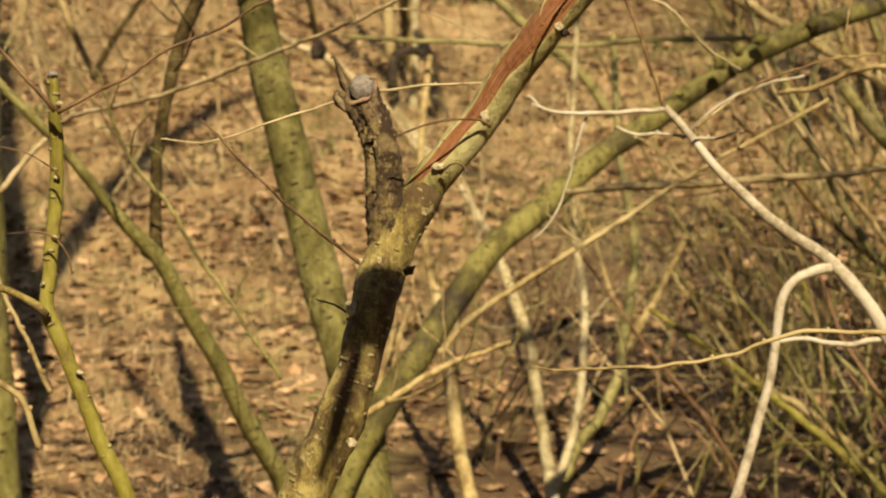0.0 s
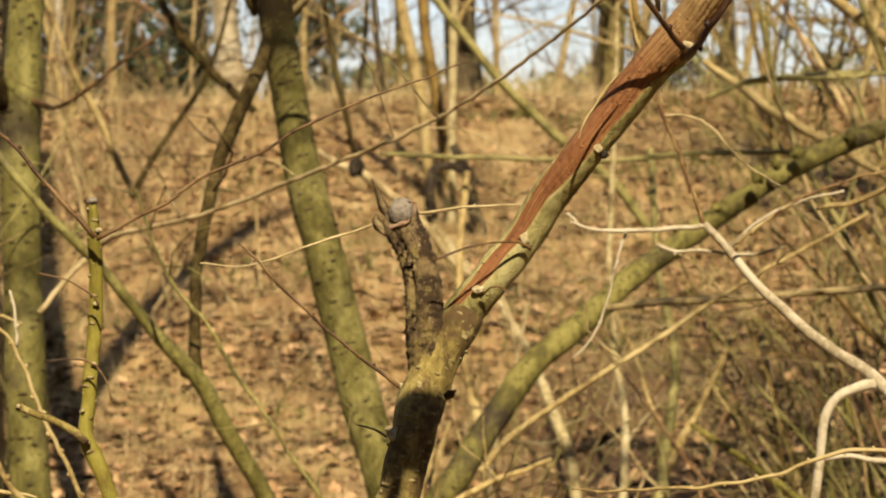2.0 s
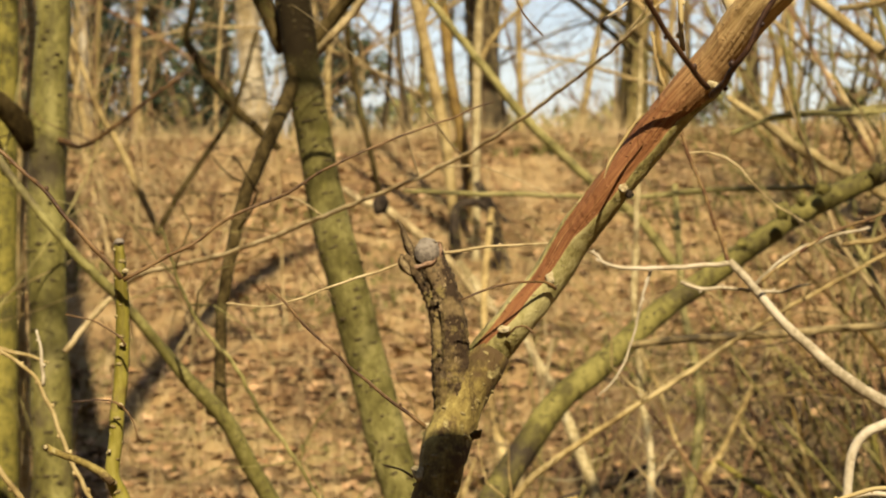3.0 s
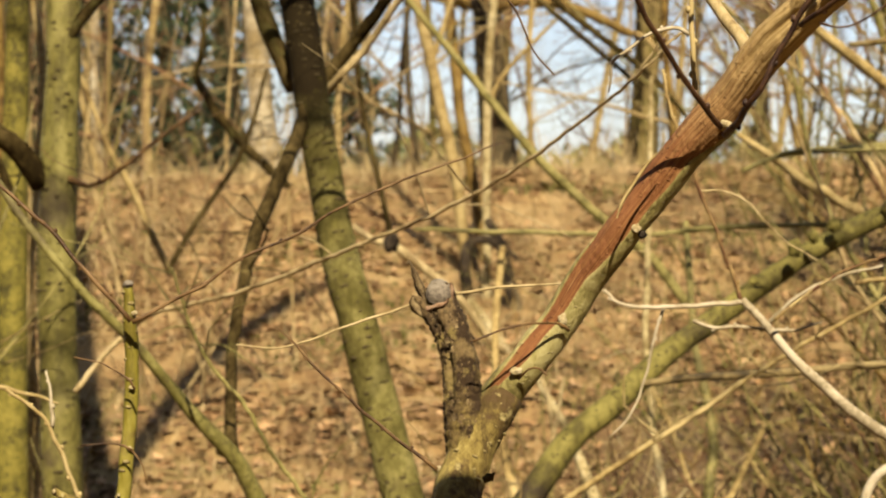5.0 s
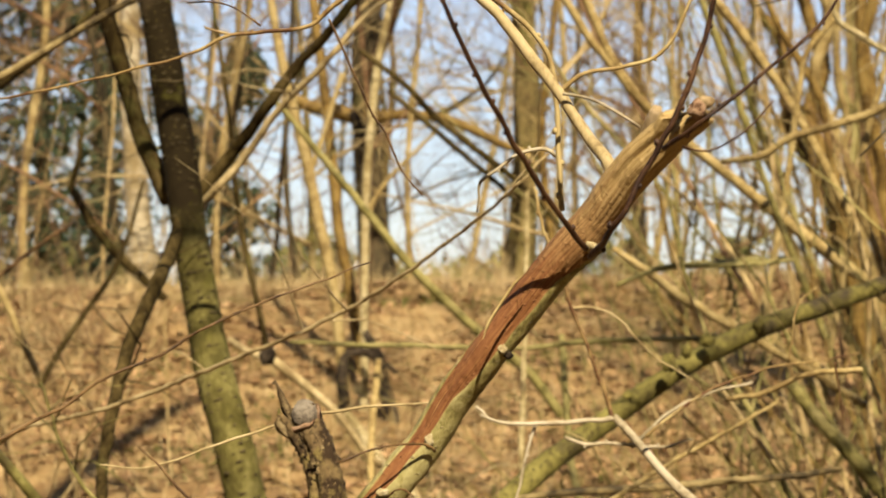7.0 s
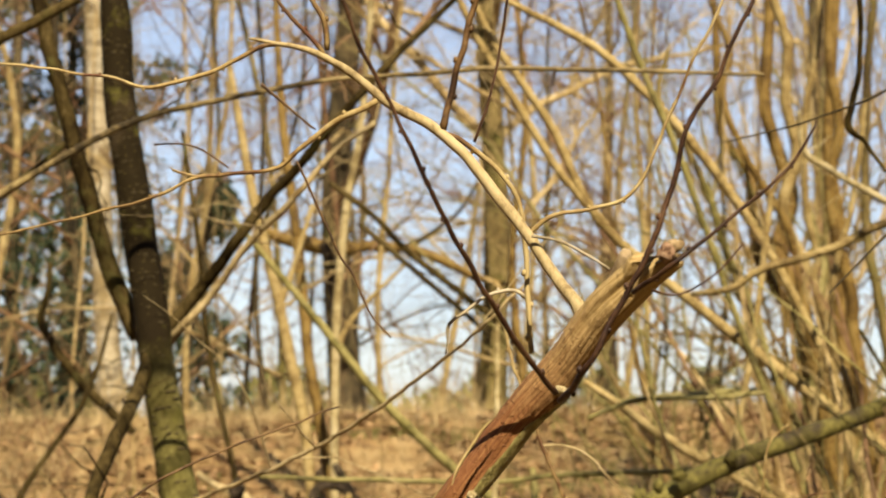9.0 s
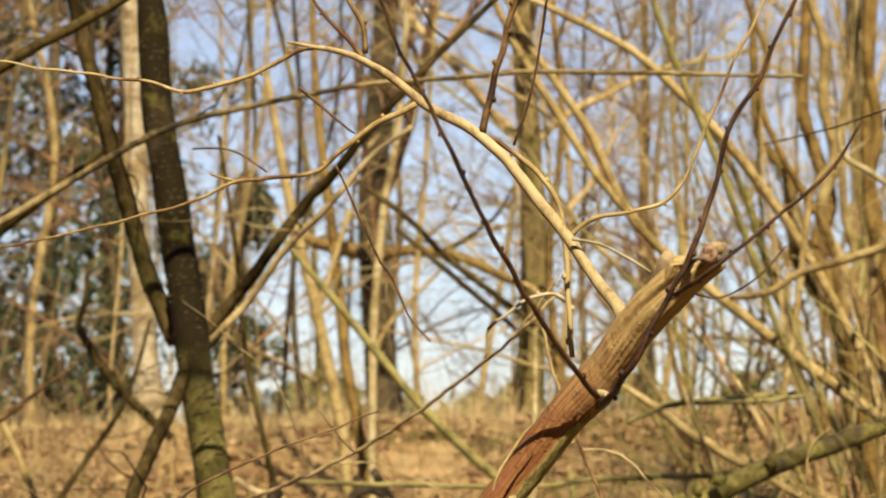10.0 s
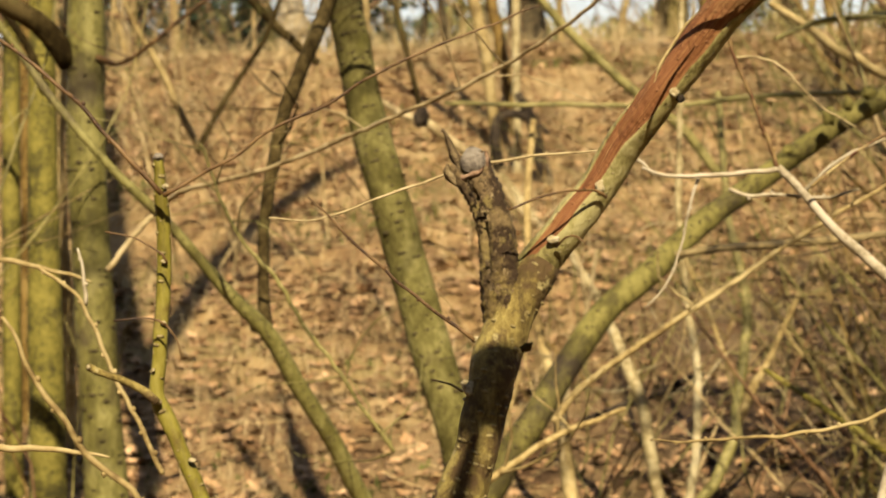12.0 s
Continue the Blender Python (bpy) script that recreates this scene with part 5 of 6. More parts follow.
limb(stemB, "stem", bark_tan, [(1.657, 6.429, 1.785, 0.0141), (1.514, 6.414, 2.047, 0.0150), (1.406, 6.405, 2.213, 0.0159), (1.281, 6.397, 2.379, 0.0159), (1.139, 6.392, 2.536, 0.0150), (0.944, 6.388, 2.711, 0.0132), (0.714, 6.391, 2.833, 0.0106), (0.555, 6.395, 2.902, 0.0079)], 9)
limb(stemB, "stem", bark_shoot, [(1.470, 5.974, 1.407, 0.0098), (1.403, 5.963, 1.569, 0.0098), (1.328, 5.951, 1.746, 0.0098), (1.253, 5.938, 1.940, 0.0098), (1.189, 5.925, 2.118, 0.0098), (1.135, 5.914, 2.264, 0.0106), (1.060, 5.902, 2.442, 0.0106), (1.002, 5.894, 2.571, 0.0098), (0.952, 5.885, 2.700, 0.0098), (0.910, 5.875, 2.829, 0.0089)], 8)
limb(stemB, "stem", bark_tan, [(1.549, 5.102, 2.061, 0.0127), (1.448, 5.112, 2.025, 0.0120), (1.353, 5.122, 1.976, 0.0113), (1.255, 5.132, 1.947, 0.0106), (1.171, 5.140, 1.919, 0.0099), (1.101, 5.148, 1.876, 0.0092), (1.003, 5.156, 1.862, 0.0070)], 8)
limb(stemB, "stem", bark_tan, [(1.301, 6.190, 1.369, 0.0109), (1.341, 6.170, 1.553, 0.0109), (1.383, 6.143, 1.805, 0.0109), (1.418, 6.111, 2.123, 0.0101), (1.442, 6.097, 2.257, 0.0092), (1.524, 6.082, 2.357, 0.0076)], 8)
limb(stemB, "stem", bark_white2, [(1.884, 5.881, 2.105, 0.0106), (1.668, 5.885, 2.210, 0.0098), (1.541, 5.886, 2.282, 0.0089), (1.476, 5.886, 2.330, 0.0089), (1.458, 5.876, 2.443, 0.0073)], 8)
limb(stemB, "stem", bark_tan, [(1.595, 6.282, 1.266, 0.0171), (1.458, 6.283, 1.350, 0.0171), (1.287, 6.286, 1.431, 0.0154), (1.133, 6.289, 1.502, 0.0145), (1.012, 6.289, 1.590, 0.0128), (0.892, 6.289, 1.671, 0.0094)], 8)
limb(stemB, "stem", bark_shoot, [(1.073, 6.786, 1.610, 0.0111), (1.183, 6.777, 1.629, 0.0111), (1.367, 6.764, 1.645, 0.0111), (1.533, 6.752, 1.659, 0.0092)], 8)
limb(stemB, "stem", bark_tan, [(1.535, 6.175, 1.370, 0.0092), (1.598, 6.129, 1.806, 0.0092), (1.629, 6.105, 2.040, 0.0101), (1.669, 6.088, 2.191, 0.0092), (1.707, 6.055, 2.509, 0.0076)], 8)
limb(stemB, "twig", bark_dark, [(0.816, 2.921, 2.205, 0.0041), (0.821, 2.928, 2.132, 0.0041), (0.821, 2.937, 2.035, 0.0041), (0.807, 2.945, 1.962, 0.0053), (0.831, 2.946, 1.934, 0.0033), (0.864, 2.948, 1.889, 0.0028)], 7)
limb(stemB, "twig", bark_white, [(0.962, 3.115, 2.182, 0.0069), (0.891, 3.119, 2.191, 0.0065), (0.832, 3.122, 2.199, 0.0061), (0.762, 3.124, 2.225, 0.0052)], 7)

stemC = thing("yellow_shoots", "yellow green and tan shoots in the low thicket", "shrub", "thicket of bare shrubs")
limb(stemC, "stem", bark_lime, [(1.312, 4.429, 0.319, 0.0125), (1.158, 4.449, 0.437, 0.0118), (1.030, 4.567, 0.542, 0.0108), (0.921, 4.681, 0.620, 0.0098), (0.805, 4.795, 0.698, 0.0080), (0.685, 4.908, 0.769, 0.0061)], 9)
limb(stemC, "stem", bark_tan, [(1.043, 5.470, 0.520, 0.0076), (1.012, 5.477, 0.565, 0.0076), (0.934, 5.492, 0.669, 0.0068), (0.841, 5.509, 0.787, 0.0061), (0.763, 5.523, 0.876, 0.0053)], 7)
limb(stemC, "stem", bark_ochre, [(1.095, 5.670, 0.517, 0.0063), (1.070, 5.680, 0.595, 0.0063), (1.042, 5.690, 0.673, 0.0063), (0.996, 5.708, 0.812, 0.0055), (0.946, 5.724, 0.936, 0.0047)], 7)
limb(stemC, "stem", bark_lime2, [(1.306, 5.426, 0.225, 0.0106), (1.285, 5.444, 0.375, 0.0106), (1.264, 5.457, 0.480, 0.0099), (1.208, 5.477, 0.630, 0.0099), (1.175, 5.496, 0.780, 0.0091), (1.157, 5.512, 0.915, 0.0068)], 8)
limb(stemC, "stem", bark_tan, [(-0.069, 3.128, 0.808, 0.0061), (-0.009, 3.130, 0.848, 0.0061), (0.051, 3.133, 0.888, 0.0056), (0.102, 3.135, 0.922, 0.0052), (0.162, 3.136, 0.949, 0.0048), (0.227, 3.136, 0.974, 0.0035)], 8)
limb(stemC, "stem", bark_tan, [(0.145, 1.752, 1.177, 0.0007), (0.175, 1.751, 1.175, 0.0012), (0.223, 1.749, 1.178, 0.0015), (0.272, 1.748, 1.182, 0.0017), (0.321, 1.748, 1.192, 0.0017), (0.369, 1.748, 1.210, 0.0020), (0.408, 1.747, 1.213, 0.0020), (0.451, 1.745, 1.213, 0.0022), (0.506, 1.743, 1.209, 0.0022)], 8)
limb(stemC, "stem", bark_tan, [(1.224, 4.545, 0.424, 0.0102), (1.080, 4.614, 0.531, 0.0097), (0.999, 4.674, 0.590, 0.0091), (0.960, 4.678, 0.608, 0.0072), (0.864, 4.738, 0.662, 0.0053), (0.736, 4.815, 0.849, 0.0046), (0.709, 4.821, 0.888, 0.0033)], 8)
limb(stemC, "stem", bark_tan, [(1.038, 5.317, 0.503, 0.0052), (0.995, 5.336, 0.649, 0.0059), (0.952, 5.353, 0.780, 0.0059), (0.920, 5.366, 0.882, 0.0052), (0.889, 5.381, 0.999, 0.0044)], 7)
limb(stemC, "stem", bark_tan, [(0.667, 5.303, 0.693, 0.0059), (0.628, 5.315, 0.779, 0.0059), (0.590, 5.330, 0.895, 0.0059), (0.560, 5.338, 0.952, 0.0051), (0.536, 5.347, 1.025, 0.0037)], 7)
limb(stemC, "stem", bark_shoot, [(1.136, 4.956, 1.315, 0.0149), (1.170, 4.949, 1.269, 0.0163), (1.219, 4.940, 1.209, 0.0176), (1.288, 4.929, 1.137, 0.0190), (1.427, 4.903, 0.958, 0.0203)], 10)
limb(stemC, "stem", bark_tan, [(0.510, 2.569, 1.385, 0.0030), (0.535, 2.569, 1.389, 0.0035), (0.563, 2.568, 1.395, 0.0037), (0.598, 2.569, 1.412, 0.0037), (0.626, 2.569, 1.419, 0.0037), (0.682, 2.567, 1.423, 0.0035)], 8)
limb(stemC, "stem", bark_tan, [(0.866, 4.787, 1.511, 0.0098), (0.919, 4.781, 1.473, 0.0098), (0.997, 4.773, 1.430, 0.0098), (1.076, 4.765, 1.386, 0.0104), (1.142, 4.758, 1.349, 0.0104), (1.260, 4.745, 1.274, 0.0104)], 8)
limb(stemC, "stem", bark_tan, [(0.069, 4.532, 0.800, 0.0044), (0.058, 4.524, 0.725, 0.0050), (0.032, 4.514, 0.638, 0.0056), (0.005, 4.505, 0.551, 0.0062), (-0.024, 4.492, 0.426, 0.0062)], 7)
limb(stemC, "stem", bark_tan, [(0.100, 4.534, 0.825, 0.0037), (0.077, 4.526, 0.750, 0.0044), (0.060, 4.515, 0.651, 0.0050), (0.030, 4.504, 0.551, 0.0056), (0.001, 4.491, 0.427, 0.0056)], 7)
limb(stemC, "stem", bark_pale, [(0.293, 4.957, 1.054, 0.0047), (0.273, 4.943, 0.933, 0.0054), (0.256, 4.936, 0.865, 0.0061), (0.231, 4.926, 0.770, 0.0061), (0.212, 4.914, 0.662, 0.0054), (0.207, 4.901, 0.554, 0.0054)], 7)
limb(stemC, "stem", bark_pale, [(0.269, 4.940, 0.906, 0.0047), (0.258, 4.950, 0.986, 0.0054), (0.239, 4.959, 1.053, 0.0047), (0.205, 4.965, 1.093, 0.0041)], 7)

darkgreen = thing("slanting_branch", "dark green branch slanting down across the sky", "branch")
limb(darkgreen, "stem", bark_dark, [(0.130, 7.010, 2.350, 0.0095), (0.282, 7.009, 2.237, 0.0104), (0.397, 7.007, 2.120, 0.0114), (0.568, 7.006, 1.988, 0.0114), (0.711, 7.004, 1.875, 0.0095), (0.826, 7.002, 1.742, 0.0066)], 9)
limb(darkgreen, "stem", bark_dark, [(0.233, 7.184, 2.234, 0.0088), (0.351, 7.186, 2.137, 0.0098), (0.489, 7.188, 2.021, 0.0098), (0.606, 7.189, 1.924, 0.0088), (0.685, 7.191, 1.847, 0.0059)], 8)

deadlimb = thing("dead_limb", "broken rusty dead limb caught against the dark tree", "branch")
limb(deadlimb, "stem", bark_ochre, [(-0.224, 13.618, 2.856, 0.0258), (-0.076, 13.617, 2.776, 0.0406), (0.109, 13.616, 2.740, 0.0516), (0.293, 13.616, 2.703, 0.0516), (0.514, 13.617, 2.730, 0.0369), (0.773, 13.617, 2.713, 0.0332), (0.994, 13.616, 2.640, 0.0332), (1.216, 13.615, 2.531, 0.0258), (1.474, 13.614, 2.477, 0.0147)], 10)
limb(deadlimb, "stem", bark_black, [(0.219, 13.567, 2.743, 0.0478), (0.263, 13.565, 2.596, 0.0514), (0.286, 13.562, 2.413, 0.0404), (0.257, 13.560, 2.284, 0.0220)], 9)
limb(deadlimb, "twig", bark_dark, [(0.736, 13.617, 2.713, 0.0166), (0.920, 13.619, 2.824, 0.0147), (1.103, 13.621, 2.973, 0.0129), (1.213, 13.624, 3.157, 0.0092)], 7)

leftstems = thing("shrub_clump", "cluster of tan and olive stems behind the green trunk", "shrub")
limb(leftstems, "stem", bark_tan, [(-1.201, 6.170, -0.375, 0.0219), (-1.212, 6.185, 0.664, 0.0202), (-1.225, 6.191, 1.137, 0.0185), (-1.235, 6.199, 1.642, 0.0168), (-1.249, 6.205, 2.062, 0.0151), (-1.265, 6.212, 2.566, 0.0118)], 10)
limb(leftstems, "stem", bark_ochre, [(-1.378, 6.369, -0.436, 0.0295), (-1.373, 6.384, 0.636, 0.0278), (-1.361, 6.391, 1.125, 0.0260), (-1.357, 6.398, 1.646, 0.0243), (-1.369, 6.405, 2.080, 0.0226), (-1.392, 6.412, 2.600, 0.0174)], 10)
limb(leftstems, "stem", bark_tan, [(-1.227, 5.971, -0.315, 0.0163), (-1.210, 5.987, 0.824, 0.0146), (-1.177, 5.995, 1.393, 0.0138), (-1.147, 6.001, 1.800, 0.0130), (-1.190, 6.005, 2.125, 0.0114), (-1.240, 6.010, 2.450, 0.0081)], 9)
limb(leftstems, "stem", bark_lime2, [(-1.297, 5.771, -0.255, 0.0283), (-1.292, 5.785, 0.717, 0.0267), (-1.279, 5.794, 1.317, 0.0252), (-1.265, 5.801, 1.789, 0.0220), (-1.255, 5.807, 2.261, 0.0189)], 10)

stemD = thing("coppice_clump", "massive brown mossy coppice stool of many stems", "shrub", "thicket of bare shrubs")
limb(stemD, "stem", bark_ochre, [(2.730, 9.308, -0.426, 0.0471), (2.536, 9.287, 0.846, 0.0446), (2.461, 9.282, 1.227, 0.0421), (2.409, 9.275, 1.609, 0.0408), (2.351, 9.272, 1.863, 0.0395), (2.297, 9.268, 2.118, 0.0382), (2.198, 9.268, 2.346, 0.0370), (2.259, 9.259, 2.576, 0.0344), (2.194, 9.257, 2.805, 0.0319), (2.138, 9.254, 3.034, 0.0306), (2.161, 9.242, 3.467, 0.0255), (2.109, 9.234, 3.900, 0.0217)], 12)
limb(stemD, "stem", bark_ochre, [(2.682, 9.412, -0.447, 0.0373), (2.540, 9.387, 0.839, 0.0348), (2.517, 9.381, 1.148, 0.0335), (2.395, 9.380, 1.455, 0.0322), (2.361, 9.375, 1.738, 0.0309), (2.302, 9.371, 2.021, 0.0283), (2.148, 9.373, 2.277, 0.0270), (2.099, 9.370, 2.534, 0.0258), (2.082, 9.366, 2.714, 0.0245), (1.962, 9.368, 2.894, 0.0219), (1.943, 9.363, 3.151, 0.0206), (1.931, 9.357, 3.408, 0.0180)], 12)
limb(stemD, "stem", bark_ochre, [(2.751, 9.206, -0.405, 0.0366), (2.603, 9.183, 0.854, 0.0340), (2.470, 9.181, 1.231, 0.0328), (2.527, 9.168, 1.609, 0.0315), (2.461, 9.164, 1.911, 0.0303), (2.443, 9.157, 2.214, 0.0277), (2.448, 9.150, 2.491, 0.0265), (2.400, 9.146, 2.768, 0.0252), (2.420, 9.133, 3.196, 0.0214), (2.454, 9.120, 3.625, 0.0176)], 12)
limb(stemD, "stem", moss_bark, [(2.783, 9.500, -0.207, 0.0247), (2.414, 9.488, 1.091, 0.0221), (2.293, 9.486, 1.454, 0.0221), (2.159, 9.485, 1.817, 0.0208), (2.092, 9.481, 2.103, 0.0208), (1.993, 9.480, 2.388, 0.0195), (1.920, 9.478, 2.622, 0.0182), (1.811, 9.478, 2.855, 0.0156), (1.692, 9.480, 3.075, 0.0143), (1.742, 9.471, 3.297, 0.0117)], 10)

knot(fork, "knot", callus, (0.1684, 1.2633, 1.5388), 0.0041, (1, 1, 0.9))
knot(fork, "knot", callus, (0.1188, 1.2840, 1.4742), 0.0029, (1, 0.8, 1.1))
knot(fork, "knot", bark_black, (0.1228, 1.2868, 1.4702), 0.0026, (1, 1, 1))
knot(fork, "knot", callus, (0.0748, 1.3035, 1.4162), 0.0031, (0.9, 0.6, 1.3))
knot(fork, "knot", callus, (0.0457, 1.3035, 1.3839), 0.0028, (1.3, 0.7, 0.9))
knot(fork, "knot", callus, (-0.0093, 1.3155, 1.2921), 0.0028, (1, 1, 0.9))
knot(fork, "knot", callus, (-0.0201, 1.3077, 1.2283), 0.0035, (1.6, 1, 0.6))
knot(fork, "knot", bark_black, (0.0250, 1.3179, 1.3148), 0.0028, (1.6, 1, 0.5))
knot(fork, "knot", callus, (-0.0026, 1.3160, 1.3203), 0.0025, (1.4, 1, 0.8))
knot(fork, "knot", bark_near, (0.0126, 1.3163, 1.3205), 0.0057, (2.0, 0.6, 0.35))
knot(fork, "knot", bark_near, (0.0181, 1.3162, 1.3419), 0.0053, (2.0, 0.6, 0.35))
knot(post, "knot", callus, (-0.1947, 1.3080, 1.4188), 0.0015, (1.3, 1, 1))
# dark lump modelled in place of the shade just below the twig joint
knot(post, "knot", bark_dark, (-0.1975, 1.3113, 1.4116), 0.0021, (1.1, 1, 0.8))
knot(post, "knot", callus, (-0.1955, 1.3039, 1.3723), 0.0015, (1.3, 1, 0.9))
knot(post, "knot", callus, (-0.1966, 1.3006, 1.3342), 0.0015, (1.3, 1, 0.9))
knot(post, "knot", callus, (-0.2031, 1.2979, 1.3053), 0.0011, (1, 1, 1))
knot(post, "knot", callus, (-0.1793, 1.2924, 1.2493), 0.0019, (1.3, 1, 0.8))
knot(post, "knot", callus, (-0.1991, 1.2943, 1.2856), 0.0017, (1, 1, 1))
knot(post, "knot", callus, (-0.2422, 1.2907, 1.3084), 0.0013, (1, 1, 1))
knot(post, "cut_end", cut_wood, (-0.1997, 1.3135, 1.4368), 0.0032, (1, 1, 0.8))
knot(multi, "knot", bark_dark, (-0.1507, 3.8752, 1.2919), 0.0147, (1.7, 0.5, 0.35))
knot(multi, "knot", bark_dark, (-0.0872, 3.8220, 1.0340), 0.0094, (1.4, 0.6, 0.6))
knot(multi, "knot", bark_dark, (-0.2202, 3.9645, 1.4966), 0.0151, (1.7, 0.5, 0.35))
knot(multi, "knot", bark_dark, (-0.3352, 3.2687, 1.0847), 0.0134, (1.2, 0.7, 0.8))
knot(multi, "knot", bark_limb, (0.6897, 4.0662, 1.3874), 0.0126, (1.1, 0.8, 1.5))
knot(multi, "knot", bark_limb, (0.7303, 4.0907, 1.4094), 0.0104, (1, 0.8, 1.4))
knot(multi, "knot", bark_limb, (0.7764, 4.1185, 1.4316), 0.0115, (1.2, 0.8, 1.2))
knot(multi, "knot", bark_limb, (0.8951, 4.1883, 1.4647), 0.0126, (1, 0.8, 1.4))
knot(multi, "knot", bark_limb, (0.6032, 4.0142, 1.3267), 0.0093, (1.2, 0.7, 1.0))
knot(midtwig, "knot", bark_black, (-0.1535, 6.3710, 1.3392), 0.0242, (1, 1, 1.3))
knot(fork, "bud_scar", callus, (-0.0066, 1.2831, 1.2940), 0.0043, (1, 1, 1))
knot(fork, "bud_scar", callus, (-0.0060, 1.2486, 1.2153), 0.0031, (1, 1, 1))
knot(fork, "knot", callus, (0.1701, 1.2600, 1.5373), 0.0044, (1, 1, 0.9))
knot(fork, "knot", bark_brown, (0.1681, 1.2657, 1.5317), 0.0031, (1, 1, 1))


limb(fork, "splinter", wood_grey, [(0.1976, 1.2520, 1.5905, 0.0050), (0.2010, 1.2430, 1.6007, 0.0058), (0.2033, 1.2360, 1.6096, 0.0052), (0.2050, 1.2300, 1.6164, 0.0042), (0.2057, 1.2280, 1.6203, 0.0026)], 14)
knot(fork, "torn_end", bark_torn, (0.2233, 1.1960, 1.6162), 0.0046, (1.1, 0.7, 1.3))
knot(fork, "torn_end", wood_grey, (0.2276, 1.1980, 1.6203), 0.0050, (1.2, 0.7, 0.8))
flake(fork, "thorn", bark_dark, [(0.0250, 1.2880, 1.3171, 0.0034), (0.0291, 1.2860, 1.3194, 0.0022), (0.0322, 1.2840, 1.3225, 0.0003)])
flake(fork, "bark_flake", bark_tan, [(0.1045, 1.2592, 1.4806, 0.0003), (0.1079, 1.2585, 1.4908, 0.0009), (0.1165, 1.2575, 1.5045, 0.0010), (0.1233, 1.2566, 1.5147, 0.0007), (0.1319, 1.2558, 1.5232, 0.0003)])

# ---- thickets, far trees, litter ----
def grow(bm, base, way, length, radius, rng, level, sides=5, droop=0.0, kids=4, spread=0.7, twigs=None):
    """A crooked bare shoot with side shoots, down to level 0; twigs: the mesh that takes the side shoots, where they are a part of their own."""
    n = max(4, int(length / max(radius * 6, 0.05)))
    n = min(n, 9)
    p, d = Vector(base), Vector(way).normalized()
    rings = []
    for i in range(n + 1):
        s = i / n
        rings.append((*p, radius * (1 - 0.75 * s)))
        d = (d + Vector((rng.gauss(0, 0.15), rng.gauss(0, 0.12), rng.gauss(0, 0.10) - droop))).normalized()
        p = p + d * length / n
    tube(bm, rings, sides, cap=False)
    if level > 0:
        for _ in range(kids):
            s = rng.uniform(0.25, 0.97)
            i = min(n - 1, int(s * n))
            a, b = Vector(rings[i][:3]), Vector(rings[i + 1][:3])
            axis = (b - a).normalized()
            w = axis.orthogonal().normalized()
            w.rotate(Matrix.Rotation(rng.uniform(0, 6.283), 3, axis))
            grow(twigs or bm, a, axis + w * rng.uniform(0.5, 1.3) * spread, length * rng.uniform(0.3, 0.6), rings[i][3] * rng.uniform(0.45, 0.7), rng, level - 1, max(3, sides - 1), droop, kids, spread)


def shrub(name, label, x, y, n, height, radius, mats, seed, lean=(0, 0), fan=0.35, level=2, kids=4, group=""):
    """A clump of bare shoots from one foot; every main shoot is a part."""
    rng = random.Random(seed)
    ob = thing(name, label, "shrub", group)
    for k in range(n):
        bx, by = x + rng.gauss(0, 0.08), y + rng.gauss(0, 0.08)
        way = (lean[0] + rng.gauss(0, fan), lean[1] + rng.gauss(0, fan * 0.5), 1.0)
        bm, side = bmesh.new(), bmesh.new()
        grow(bm, (bx, by, rise(bx, by) - 0.03), way, height * rng.uniform(0.6, 1.1), radius * rng.uniform(0.6, 1.2), rng, level, 6, 0.0, kids, twigs=side)
        mat = rng.choice(mats)
        tagged(link("twig_spray", side, mat, link("shoot", bm, mat, ob)), kind="stuff")
    return ob


def tree(name, label, x, y, height, radius, bark, twig, seed, lean=(0, 0), limbs=10, first=0.35, kids=5, level=2, reach=0.28, up=0.7, group="", sides=12, stout=1.0):
    """A bare tree: a tapered crooked trunk and limbs, each limb with its twigs a part."""
    rng = random.Random(seed)
    ob = thing(name, label, "tree", group)
    n = 14
    rings, z0 = [], rise(x, y) - 0.1
    wob = rng.uniform(0, 50)
    for i in range(n + 1):
        s = i / n
        rings.append((x + lean[0] * s * height + (radius + (0.012 * height if radius < 0.05 else 0.0)) * 1.6 * noise.noise(Vector((wob, s * 4, 0))), y + lean[1] * s * height + (radius + (0.012 * height if radius < 0.05 else 0.0)) * 1.6 * noise.noise(Vector((wob, s * 4, 7))), z0 + s * height, radius * (1.0 - 0.85 * s) * (1.25 if i == 0 else 1)))
    bm = bmesh.new()
    tube(bm, spline(rings, radius * 1.5), sides, 0.10, 0.7 / radius)
    link("trunk", bm, bark, ob)
    for k in range(limbs):
        s = first + (0.97 - first) * (k + rng.random()) / limbs
        i = min(n - 1, int(s * n))
        a = Vector(rings[i][:3])
        w = rng.uniform(0, 6.283)
        way = Vector((math.cos(w), math.sin(w), up * rng.uniform(0.5, 1.5)))
        bm, side = bmesh.new(), bmesh.new()
        grow(bm, a, way, height * reach * rng.uniform(0.6, 1.2) * (1.25 - 0.6 * s), rings[i][3] * rng.uniform(0.28, 0.5) * stout, rng, level, 5, 0.0, kids, twigs=side)
        tagged(link("twig_spray", side, twig, link("limb", bm, twig, ob)), kind="stuff")
    return ob


